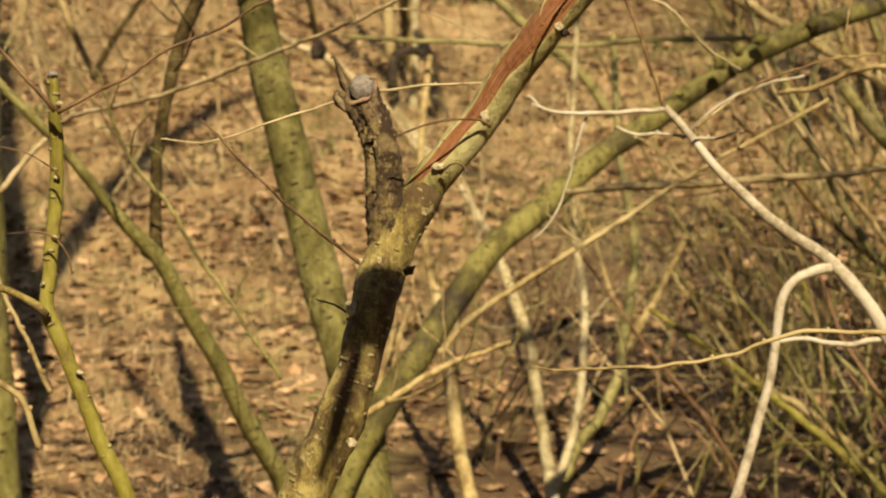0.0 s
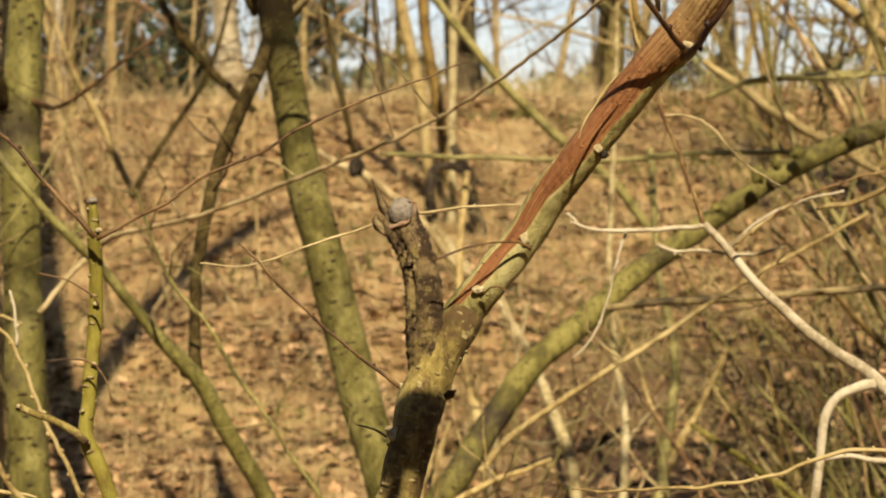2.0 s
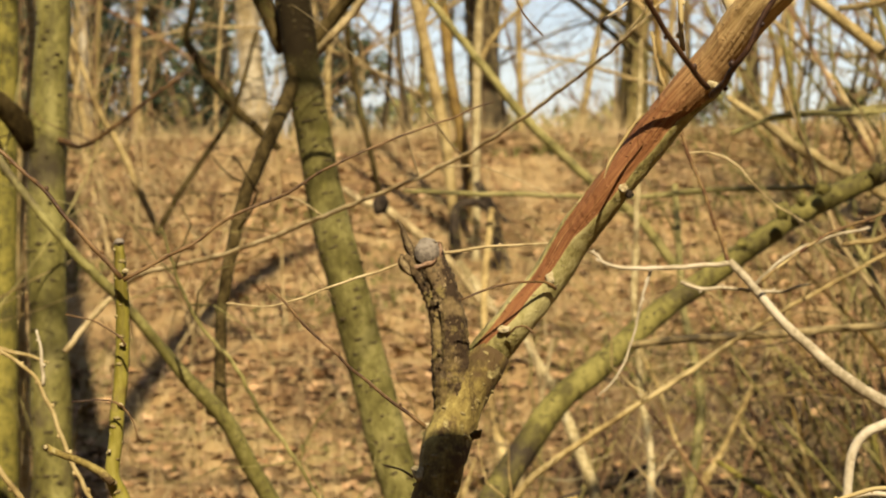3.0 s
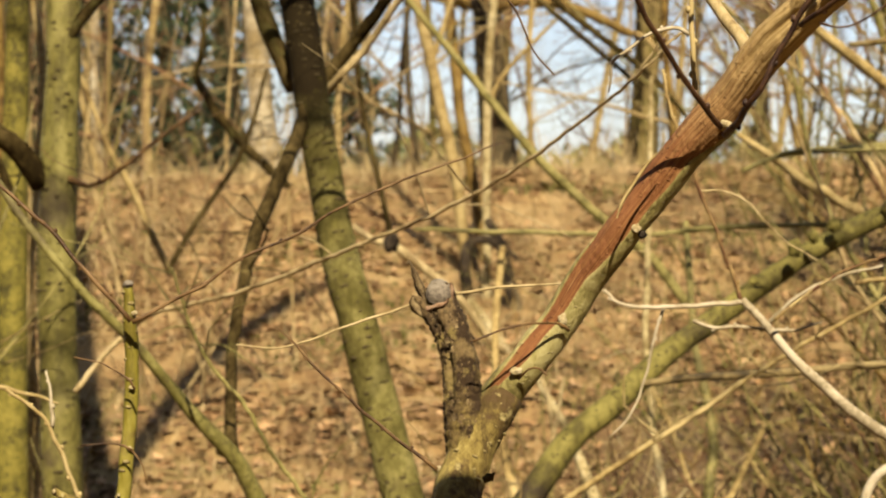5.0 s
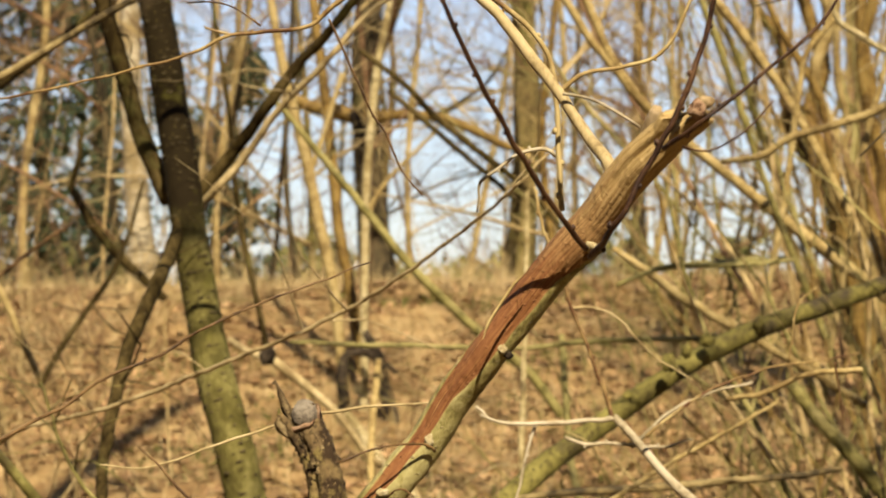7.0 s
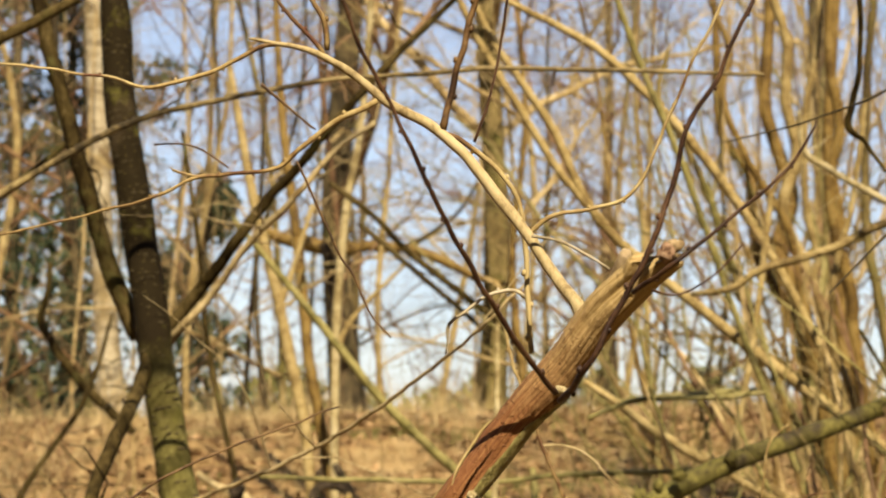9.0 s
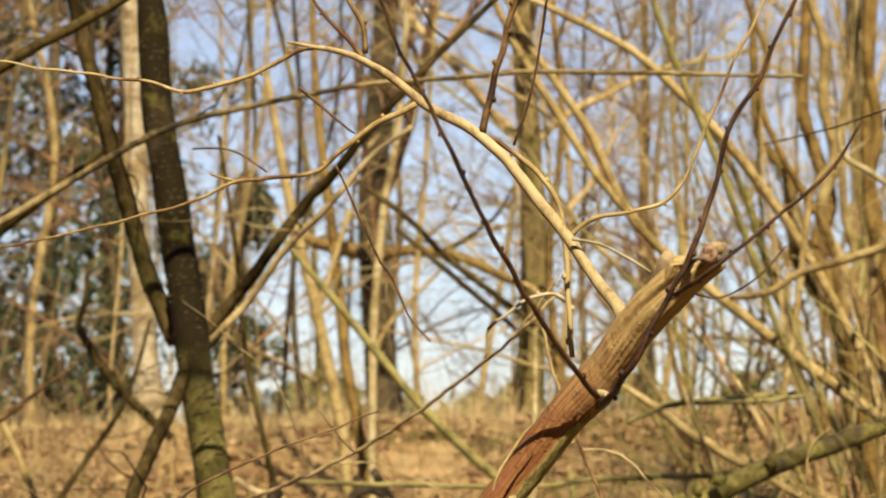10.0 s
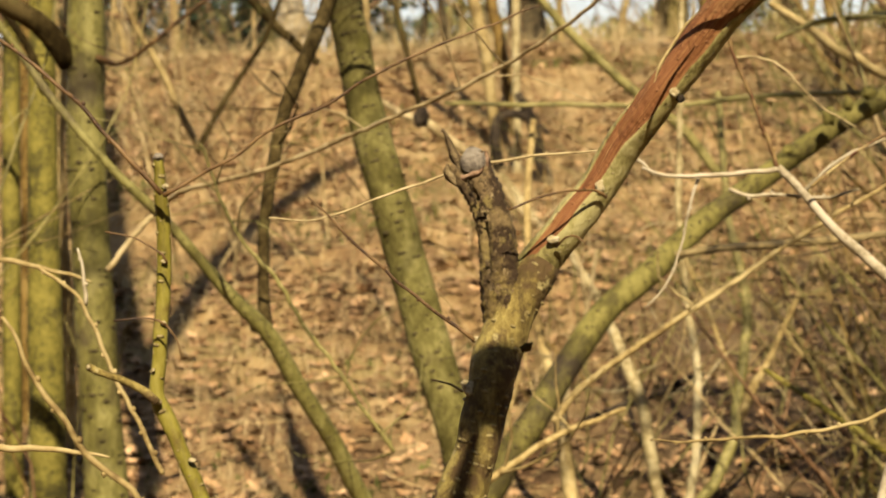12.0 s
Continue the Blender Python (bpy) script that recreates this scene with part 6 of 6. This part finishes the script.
far = random.Random(41)
tree("far_tree", "tall dark trunked tree on the crest of the bank", 0.40, 14.4, 11, 0.115, far_bark, twig_rust, 5, (0.0, 0), 14, 0.12, 6, 2)
tree("far_tree", "mossy forking tree on the crest of the bank", 1.32, 14.6, 10, 0.105, moss_bark, twig_tan, 8, (0.025, 0), 16, 0.14, 6, 2)
tree("birch", "pale barked birch on the crest", -1.14, 13.6, 10, 0.085, birch_bark, twig_tan, 3, (-0.06, 0), 12, 0.3)
tree("birch", "slim pale barked birch on the crest", -2.55, 15.2, 10, 0.04, birch_bark, twig_tan, 4, (0.01, 0), 12, 0.3)
for k in range(22):
    x, y = far.uniform(-4.6, -1.0), far.uniform(12.2, 17.5)
    tree("sapling", "slender tan sapling on the crest of the bank", x, y, far.uniform(4, 8), far.uniform(0.006, 0.022), far.choice([twig_tan, bark_tan, moss_bark, far_bark, bark_white2, bark_ochre]), far.choice([twig_tan, twig_rust, bark_ochre]), 100 + k, (far.gauss(0, 0.11), 0), 11, 0.12, 5, 2, 0.2, 0.8, "saplings along the crest", 7)
for k in range(13):
    x, y = far.uniform(-1.0, 2.2), far.uniform(12.8, 19)
    tree("sapling", "slender tan sapling on the crest of the bank", x, y, far.uniform(4, 7), far.uniform(0.010, 0.022), far.choice([twig_tan, bark_tan, twig_rust]), far.choice([twig_tan, twig_rust]), 200 + k, (far.gauss(0, 0.10), 0), 13, 0.10, 6, 2, 0.26, 0.8, "saplings along the crest", 6)
for k in range(23):
    x, y = far.uniform(1.7, 6.2), far.uniform(11.0, 19)
    tree("sapling", "tan and mossy sapling in the far thicket", x, y, far.uniform(3, 7), far.uniform(0.006, 0.022), far.choice([twig_tan, bark_ochre, moss_bark, bark_tan]), far.choice([twig_tan, twig_tan, twig_rust]), 300 + k, (far.gauss(-0.02, 0.14), 0), 11, 0.08, 5, 2, 0.3, 0.8, "saplings along the crest", 7)
for k in range(7):
    x, y = -3.4 + 5.0 * (k + far.random()) / 7, far.uniform(12.6, 15.5)
    tree("crooked_tree", "crooked young tree with tan and brown limbs on the crest", x, y, far.uniform(4.5, 6.5), far.uniform(0.018, 0.034), far.choice([bark_ochre, bark_tan, far_bark, moss_bark]), far.choice([twig_tan, twig_tan, twig_rust, bark_ochre, far_bark]), 250 + k, (far.gauss(0, 0.12), 0), 12, 0.10, 5, 2, 0.34, 0.5, "crooked trees along the crest", 7, 1.5)
for k, (x, y) in enumerate([(-0.62, 13.7), (-0.38, 14.3), (-0.12, 13.5)]):
    tree("sapling", "slender brown sapling on the crest of the bank", x, y, 5.5 + k, 0.022, far.choice([bark_tan, far_bark]), far.choice([twig_rust, twig_tan]), 270 + k, (far.gauss(0, 0.08), 0), 14, 0.08, 6, 2, 0.28, 0.7, "saplings along the crest", 7, 1.3)
for k, x in enumerate((-4.2, -3.3, -2.4, 2.6, 3.5)):
    y = far.uniform(17, 23)
    tree("woodland_tree", "slim tree with a fine rusty twig crown beyond the bank", x, y, far.uniform(7, 10), far.uniform(0.03, 0.06), far.choice([far_bark, moss_bark, bark_tan]), twig_rust, 430 + k, (far.gauss(0, 0.06), 0), 20, 0.28, 7, 2, 0.24, 0.8, "slim trees beyond the bank", 7)
for k in range(9):
    x, y = -1.6 + 6.4 * (k + far.random()) / 9, far.uniform(18, 24)
    tree("woodland_tree", "slim tree with a high crown of rusty twigs beyond the bank", x, y, far.uniform(8.5, 11), far.uniform(0.025, 0.045), far.choice([far_bark, moss_bark, bark_tan]), far.choice([twig_rust, twig_rust, twig_tan]), 470 + k, (far.gauss(0, 0.05), 0), 18, 0.40, 7, 2, 0.24, 0.6, "slim trees beyond the bank", 7)
for k, (x, y) in enumerate([(-7.5, 30), (-3.4, 34), (4.6, 30), (8.5, 33), (-5.4, 25), (6.2, 24)]):
    tree("woodland_tree", "bare woodland tree beyond the bank", x, y, far.uniform(11, 15), 0.14, far_bark, far.choice([twig_rust, twig_tan]), 400 + k, (0, 0), 22, 0.15, 7, 2, 0.3, 0.8, "woodland trees beyond the bank", 8)


def foliage(name, label, category, spots, count, size, mat, seed, group=""):
    """Far evergreen or bushy foliage: many small tilted leaf clumps round given centres (x, y, z, rx, rz), on stems that reach the ground."""
    rng = random.Random(seed)
    ob = thing(name, label, category, group)
    v, f = [], []
    for x, y, z, rx, rz in spots:
        for _ in range(count):
            w, h, q = rng.uniform(0, 6.283), rng.uniform(-1, 1), rng.random() ** 0.4
            c = Vector((x + rx * q * math.cos(w) * math.sqrt(1 - h * h), y + rx * q * math.sin(w) * math.sqrt(1 - h * h), z + rz * q * h))
            c += noise.noise_vector(c * 1.3) * rx * 0.35
            s = size * rng.uniform(0.5, 1.4)
            a = Vector((rng.gauss(0, 1), rng.gauss(0, 1), rng.gauss(0, 1))).normalized() * s
            b = a.orthogonal().normalized() * s * 0.35
            n = len(v)
            v += [c - a, c + b, c + a, c - b]
            f.append((n, n + 1, n + 2, n + 3))
    me = bpy.data.meshes.new("crown")
    me.from_pydata([tuple(p) for p in v], [], f)
    me.materials.append(mat)
    crown = new("crown", me)
    crown.parent = ob
    x0, y0 = spots[0][0], spots[0][1]
    bm = bmesh.new()
    tube(bm, [(x0, y0, rise(x0, y0) - 0.2, 0.12), (x0, y0, max(s[2] for s in spots), 0.03)], 7)
    link("trunk", bm, far_bark, ob)
    return ob


for k, (x, y, h) in enumerate([(-5.2, 23, 7.5), (-4.2, 23, 9.5), (-3.3, 25, 10.5), (-6.6, 24, 9), (-2.6, 27, 11), (-4.9, 28, 11.5)]):
    z0 = rise(x, y)
    foliage("pine", "dark green pine beyond the crest", "tree", [(x + far.gauss(0, 0.5), y + far.gauss(0, 0.4), z0 + h * s, 1.9 * (1.15 - s), 0.6) for s in (0.2, 0.3, 0.4, 0.5, 0.6, 0.7, 0.8, 0.9)], 560, 0.09, pine_needle, 500 + k, "pines beyond the bank")
z0 = rise(-1.25, 27.5)
foliage("pine", "narrow dark green young pine beyond the crest", "tree", [(-1.25 + far.gauss(0, 0.2), 27.5, z0 + 6.2 * q, 0.95 * (1.2 - q), 0.5) for q in (0.25, 0.4, 0.55, 0.7, 0.85)], 700, 0.09, pine_needle, 515, "pines beyond the bank")
for k in range(22):
    x = -9 + 20 * (k + far.random()) / 22
    y = far.uniform(34, 44)
    z0 = rise(x, y)
    top = far.uniform(1.9, 2.75)
    foliage("bush", "low olive green bush beyond the bank", "bush", [(x + far.gauss(0, 0.7), y, z0 + (top - z0) * s, far.uniform(0.6, 1.1), (top - z0) * 0.25) for s in (0.3, 0.55, 0.8)], 800, 0.14, bush_green, 600 + k, "bushes beyond the bank")

# unseen dark pines added behind and beside the viewer to cut the sky's fill light
ring = random.Random(55)
for k in range(17):
    w = radians(-100 + 200 * k / 16)
    x, y, h = 9.5 * math.sin(w) * 1.1, -9.5 * math.cos(w) * (1.0 if abs(w) < 1.4 else 1.6), ring.uniform(6.5, 8.5) if abs(w) < 0.8 else ring.uniform(12, 15)
    z0 = rise(x, y)
    foliage("pine", "unseen dark pine added round the viewer to block sky light", "tree", [(x + ring.gauss(0, 0.4), y + ring.gauss(0, 0.4), z0 + h * s, 2.3 * (1.1 - s), 0.9) for s in (0.12, 0.28, 0.44, 0.6, 0.76, 0.92)], 260, 0.55, pine_needle, 900 + k, "pines round the clearing")

# low bare shrubs of the thicket
low = random.Random(77)
# x, y, shoots, height, radius, lean, fan
thicket_front = [
    (1.25, 6.4, 5, 1.5, 0.006, (-0.1, 0), 0.45),
    (1.65, 6.9, 6, 2.2, 0.008, (-0.1, 0), 0.4),
    (1.0, 7.4, 4, 1.3, 0.005, (0.1, 0), 0.55),
    (2.1, 7.8, 6, 2.8, 0.01, (-0.25, 0), 0.35),
    (1.45, 5.7, 10, 1.0, 0.005, (0.0, 0), 0.5),
    (2.5, 9.2, 6, 3.4, 0.012, (-0.2, 0), 0.3),
    (1.9, 10.2, 8, 3.0, 0.01, (-0.1, 0), 0.35),
    (0.62, 6.6, 7, 0.9, 0.004, (0.2, 0), 0.6),
    (0.35, 7.6, 6, 0.8, 0.004, (0.1, 0), 0.6),
]
thicket_middle = [
    (3.0, 11.0, 9, 3.6, 0.014, (-0.15, 0), 0.3),
    # next five: dense shrubs added out of view to shade the ground beside them
    (1.5, 4.6, 34, 1.7, 0.013, (0.0, 0), 0.28),
    (1.95, 5.3, 34, 2.0, 0.013, (-0.03, 0), 0.3),
    (1.75, 4.0, 26, 1.8, 0.014, (0.0, 0), 0.25),
    (-1.5, 4.1, 16, 1.7, 0.01, (0.0, 0), 0.22),
    (-1.9, 5.0, 14, 1.7, 0.01, (0.0, 0), 0.22),
    (1.15, 5.0, 8, 0.9, 0.006, (0.1, 0), 0.4),
    (1.38, 5.3, 10, 1.2, 0.007, (0.0, 0), 0.4),
    (0.9, 5.25, 5, 0.6, 0.005, (0.1, 0), 0.5),
]
thicket_back = [
    (1.0, 4.6, 8, 1.1, 0.006, (0.1, 0), 0.5),
    (0.72, 4.9, 7, 0.9, 0.005, (0.2, 0), 0.55),
    (1.28, 4.35, 9, 1.15, 0.006, (-0.1, 0), 0.5),
    (1.1, 5.5, 8, 1.3, 0.006, (-0.15, 0), 0.55),
    (1.3, 6.0, 8, 1.2, 0.007, (0.0, 0), 0.45),
    # added at the left edge for the shade it casts up the bank
    (-1.12, 5.2, 9, 0.9, 0.006, (-0.1, 0), 0.3),
    (0.3, 5.4, 8, 1.2, 0.0035, (0.1, 0), 0.4),
    (0.55, 5.7, 6, 1.3, 0.0035, (0.1, 0), 0.45),
    (0.15, 6.0, 7, 1.0, 0.003, (0.1, 0), 0.45),
    (0.95, 6.2, 4, 1.5, 0.0045, (0.0, 0), 0.45),
    (0.8, 7.0, 4, 1.4, 0.004, (0.0, 0), 0.5),
    (2.2, 9.0, 8, 3.8, 0.013, (-0.2, 0), 0.32),
    (2.0, 11.2, 6, 3.4, 0.012, (-0.1, 0), 0.35),
]
for k, (x, y, n, h, r, lean, fan) in enumerate(thicket_front + thicket_middle + thicket_back):
    shrub("bare_shrub", "tangle of thin tan and olive bare shoots", x, y, n, h, r, [twig_tan, twig_olive, twig_tan if y > 8 else twig_olive, twig_rust, bark_ochre, bark_shoot], 700 + k, lean, fan, 2, 2, "thicket of bare shrubs")
for k, (x, y, n, h, r) in enumerate([(-1.9, 8.6, 6, 1.4, 0.005), (-2.6, 10.5, 8, 1.8, 0.006), (-1.2, 10.8, 6, 1.3, 0.005), (-0.2, 11.4, 5, 1.0, 0.004), (0.8, 11.9, 6, 0.9, 0.004), (-3.1, 12.2, 8, 1.9, 0.006), (-1.35, 6.6, 5, 1.1, 0.004), (-0.6, 9.2, 4, 0.8, 0.004), (-1.6, 7.3, 9, 1.9, 0.006), (-1.0, 7.9, 8, 1.7, 0.006), (-2.1, 9.2, 10, 2.2, 0.007), (-0.75, 8.3, 6, 1.4, 0.005), (-1.5, 9.8, 8, 2.0, 0.006), (0.3, 10.2, 5, 1.2, 0.004)]):
    shrub("bare_shrub", "few thin dry shoots standing in the leaf litter", x, y, n, h, r, [twig_tan, twig_rust, twig_tan], 800 + k, (0, 0), 0.4, 2, 3, "dry shoots on the bank")


# ---- litter ----
def leaf_shape(rng, size):
    """A curled, lobed dead oak leaf: a spine with uneven lobes to both sides."""
    n = 5
    v, f = [], []
    curl, cup, twist = rng.uniform(-0.5, 0.9), rng.uniform(-0.3, 0.8), rng.gauss(0, 0.5)
    for i in range(n + 1):
        s = i / n
        half = 0.30 * math.sin(math.pi * min(1, 0.12 + s * 0.86)) * (1.25 if i % 2 else 0.6) * rng.uniform(0.7, 1.25)
        for j in (-1, 0, 1):
            x = half * j
            z = curl * (s - 0.5) ** 2 + cup * abs(x) * 0.8 + twist * x * (s - 0.5) + rng.gauss(0, 0.02)
            v.append((x * size, (s - 0.5) * size, z * size))
        if i:
            a = 3 * (i - 1)
            f += [(a, a + 1, a + 4, a + 3), (a + 1, a + 2, a + 5, a + 4)]
    return v, f


def lie(rng, x, y, tilt):
    return Matrix.Translation((x, y, rise(x, y) + rng.uniform(0.001, 0.006))) @ Euler((rng.gauss(0, tilt), rng.gauss(0, tilt), rng.uniform(0, 6.283))).to_matrix().to_4x4()


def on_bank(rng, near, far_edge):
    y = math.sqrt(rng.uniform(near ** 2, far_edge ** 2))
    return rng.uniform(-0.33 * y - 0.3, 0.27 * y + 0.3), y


litter = random.Random(9)
v, f = [], []
for _ in range(52000):
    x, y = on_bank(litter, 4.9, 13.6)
    if noise.noise(Vector((x * 0.9, y * 0.9, 6))) + 0.5 * noise.noise(Vector((x * 3, y * 3, 1))) < -0.30 + litter.uniform(-0.2, 0.2) or litter.random() < 0.5 * damp_shade(x, y) * (y < 9):
        continue
    lv, lf = leaf_shape(litter, litter.uniform(0.016, 0.042) if litter.random() < 0.74 else litter.uniform(0.042, 0.09))
    m = lie(litter, x, y, 0.12)
    n = len(v)
    v += [tuple(m @ Vector(p)) for p in lv]
    f += [tuple(n + q for q in face) for face in lf]
me = bpy.data.meshes.new("leaf_litter")
me.from_pydata(v, [], f)
me.materials.append(leaf_tan)
tagged(new("leaf_litter", me), "curled dry brown oak leaves covering the bank", "leaves", kind="stuff")

v, f = [], []
for q in range(70000):
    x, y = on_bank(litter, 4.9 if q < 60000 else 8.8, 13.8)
    if noise.noise(Vector((x * 1.1, y * 0.8, 31))) < litter.uniform(-0.35, 0.35) + 0.3 * damp_shade(x, y) * (y < 9):
        continue
    w, h, bend = litter.uniform(0, 6.283), litter.uniform(0.03, 0.14), litter.uniform(0.2, 1.6)
    d, s = Vector((math.cos(w), math.sin(w), 0)), Vector((-math.sin(w), math.cos(w), 0)) * litter.uniform(0.0009, 0.002)
    p = Vector((x, y, rise(x, y)))
    n = len(v)
    for k in range(4):
        t = k / 3
        c = p + d * h * bend * t * t * 0.8 + Vector((0, 0, h * (t - 0.3 * bend * t * t)))
        v += [tuple(c - s * (1 - t * 0.8)), tuple(c + s * (1 - t * 0.8))]
        if k:
            f.append((n + 2 * k - 2, n + 2 * k - 1, n + 2 * k + 1, n + 2 * k))
for _ in range(2600):  # longer tufts along the crest
    x, y = litter.uniform(-4.5, 4.0), litter.gauss(12.9, 0.45)
    if noise.noise(Vector((x * 1.6, y * 1.6, 51))) < litter.uniform(-0.2, 0.3):
        continue
    w, h, bend = litter.uniform(0, 6.283), litter.uniform(0.08, 0.34), litter.uniform(0.2, 1.2)
    d, s = Vector((math.cos(w), math.sin(w), 0)), Vector((1, 0, 0)) * litter.uniform(0.0012, 0.0028)
    p = Vector((x, y, rise(x, y)))
    n = len(v)
    for k in range(4):
        t = k / 3
        c = p + d * h * bend * t * t * 0.8 + Vector((0, 0, h * (t - 0.3 * bend * t * t)))
        v += [tuple(c - s * (1 - t * 0.8)), tuple(c + s * (1 - t * 0.8))]
        if k:
            f.append((n + 2 * k - 2, n + 2 * k - 1, n + 2 * k + 1, n + 2 * k))
me = bpy.data.meshes.new("dry_grass")
me.from_pydata(v, [], f)
me.materials.append(straw)
tagged(new("dry_grass", me), "short dry straw coloured grass on the bank", "grass", kind="stuff")

v, f = [], []
tuft = random.Random(21)
for _ in range(26000):  # moss cushions between the leaves
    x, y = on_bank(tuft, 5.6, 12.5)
    if noise.noise(Vector((x * 1.5, y * 1.1, 71))) + 0.4 * noise.noise(Vector((x * 6, y * 6, 5))) < tuft.uniform(0.22, 0.5):
        continue
    w, h = tuft.uniform(0, 6.283), tuft.uniform(0.012, 0.03)
    p, s = Vector((x, y, rise(x, y) + 0.004)), Vector((math.cos(w), math.sin(w), 0.0)) * tuft.uniform(0.004, 0.009)
    tip = p + Vector((tuft.gauss(0, 0.008), tuft.gauss(0, 0.008), h))
    n = len(v)
    v += [tuple(p - s), tuple(p + s), tuple(tip + s * 0.4), tuple(tip - s * 0.4)]
    f.append((n, n + 1, n + 2, n + 3))
me = bpy.data.meshes.new("moss_tufts")
me.from_pydata(v, [], f)
me.materials.append(moss)
tagged(new("moss_tufts", me), "low green moss between the dead leaves", "moss", kind="stuff")

bm = bmesh.new()
for _ in range(2200):
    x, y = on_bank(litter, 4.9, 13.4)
    w, h = litter.uniform(0, 6.283), litter.uniform(0.06, 0.4)
    r = litter.uniform(0.0008, 0.003)
    ring = []
    for k in range(4):
        xx, yy = x + math.cos(w) * h * k / 3, y + math.sin(w) * h * k / 3
        w += litter.gauss(0, 0.25)
        ring.append((xx, yy, rise(xx, yy) + r + litter.uniform(0.0, 0.02), r * (1 - 0.2 * k)))
    tube(bm, ring, 4, cap=False)
tagged(link("fallen_twigs", bm, twig_tan), "small fallen twigs among the dead leaves", "twigs", kind="stuff")

# single large leaves on the nearest stretch of the bank
shapes = []
for k in range(8):
    lv, lf = leaf_shape(litter, 1.0)
    me = bpy.data.meshes.new("leaf")
    me.from_pydata(lv, [], lf)
    me.materials.append(leaf_tan)
    shapes.append(me)
for k in range(280):
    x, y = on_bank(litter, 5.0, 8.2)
    leaf = new("leaf", litter.choice(shapes))
    leaf.parent = ground
    leaf.matrix_basis = lie(litter, x, y, 0.3) @ Matrix.Scale(litter.uniform(0.05, 0.10), 4) @ Matrix.Translation((0, 0, 0.12))

# limb of a tree above and behind the viewer, whose shadow crosses the forked stem
overhead = thing("unseen_shade_tree", "old tree behind the viewer with a low bare limb", "tree")
limb(overhead, "trunk", far_bark, [(4.3, -0.9, -0.1, 0.20), (4.25, -0.85, 1.5, 0.16), (4.2, -0.8, 3.0, 0.14), (4.1, -0.8, 5.0, 0.10), (4.0, -0.7, 8.0, 0.04)], 16)
limb(overhead, "limb", far_bark, [(-0.059, 0.706, 1.8920, 0.016), (0.001, 0.715, 1.8830, 0.0225), (0.051, 0.718, 1.8800, 0.0245), (0.551, 0.718, 1.9100, 0.032), (1.351, 0.618, 2.017, 0.042), (2.8, 0.1, 2.45, 0.055), (4.20, -0.80, 3.0, 0.07)], 12)
limb(overhead, "side_branch", far_bark, [(0.0504, 0.7171, 1.8758, 0.0084), (0.0439, 0.7137, 1.8441, 0.0049), (0.0366, 0.7106, 1.8158, 0.006), (0.0297, 0.7075, 1.7875, 0.0049), (0.0233, 0.7055, 1.7681, 0.003)], 10)

# unseen bare tree added beside the viewer so that its boughs dapple thicket and bank
beside = thing("unseen_shade_tree", "unseen bare tree added beside the viewer, its boughs shading the thicket", "tree")
limb(beside, "trunk", far_bark, [(3.9, 1.9, -0.1, 0.16), (3.85, 1.9, 1.6, 0.13), (3.75, 1.95, 3.0, 0.11), (3.7, 2.0, 5.0, 0.07), (3.7, 2.0, 7.0, 0.03)], 14)
bough = random.Random(63)
for k, (z, dx, dy, dz) in enumerate([(2.9, -1.0, 0.30, 0.16), (3.2, -1.0, 0.05, 0.16), (3.5, -1.0, 0.45, 0.12), (3.8, -1.0, 0.2, 0.10), (3.1, -1.0, -0.2, 0.2)]):
    bm = bmesh.new()
    grow(bm, (3.75, 1.95, z), (dx, dy, dz), 2.9, 0.05, bough, 2, 7, 0.0, 8, 0.55)
    link("bough", bm, far_bark, beside)
for z, dy, thick, kids in ((4.75, 0.17, 0.038, 6), (4.15, 0.02, 0.028, 5)):
    bm = bmesh.new()
    grow(bm, (3.75, 1.95, z), (-1.0, dy, -0.02), 5.4, thick, bough, 2, 7, 0.0, kids, 0.5)
    link("bough", bm, far_bark, beside)
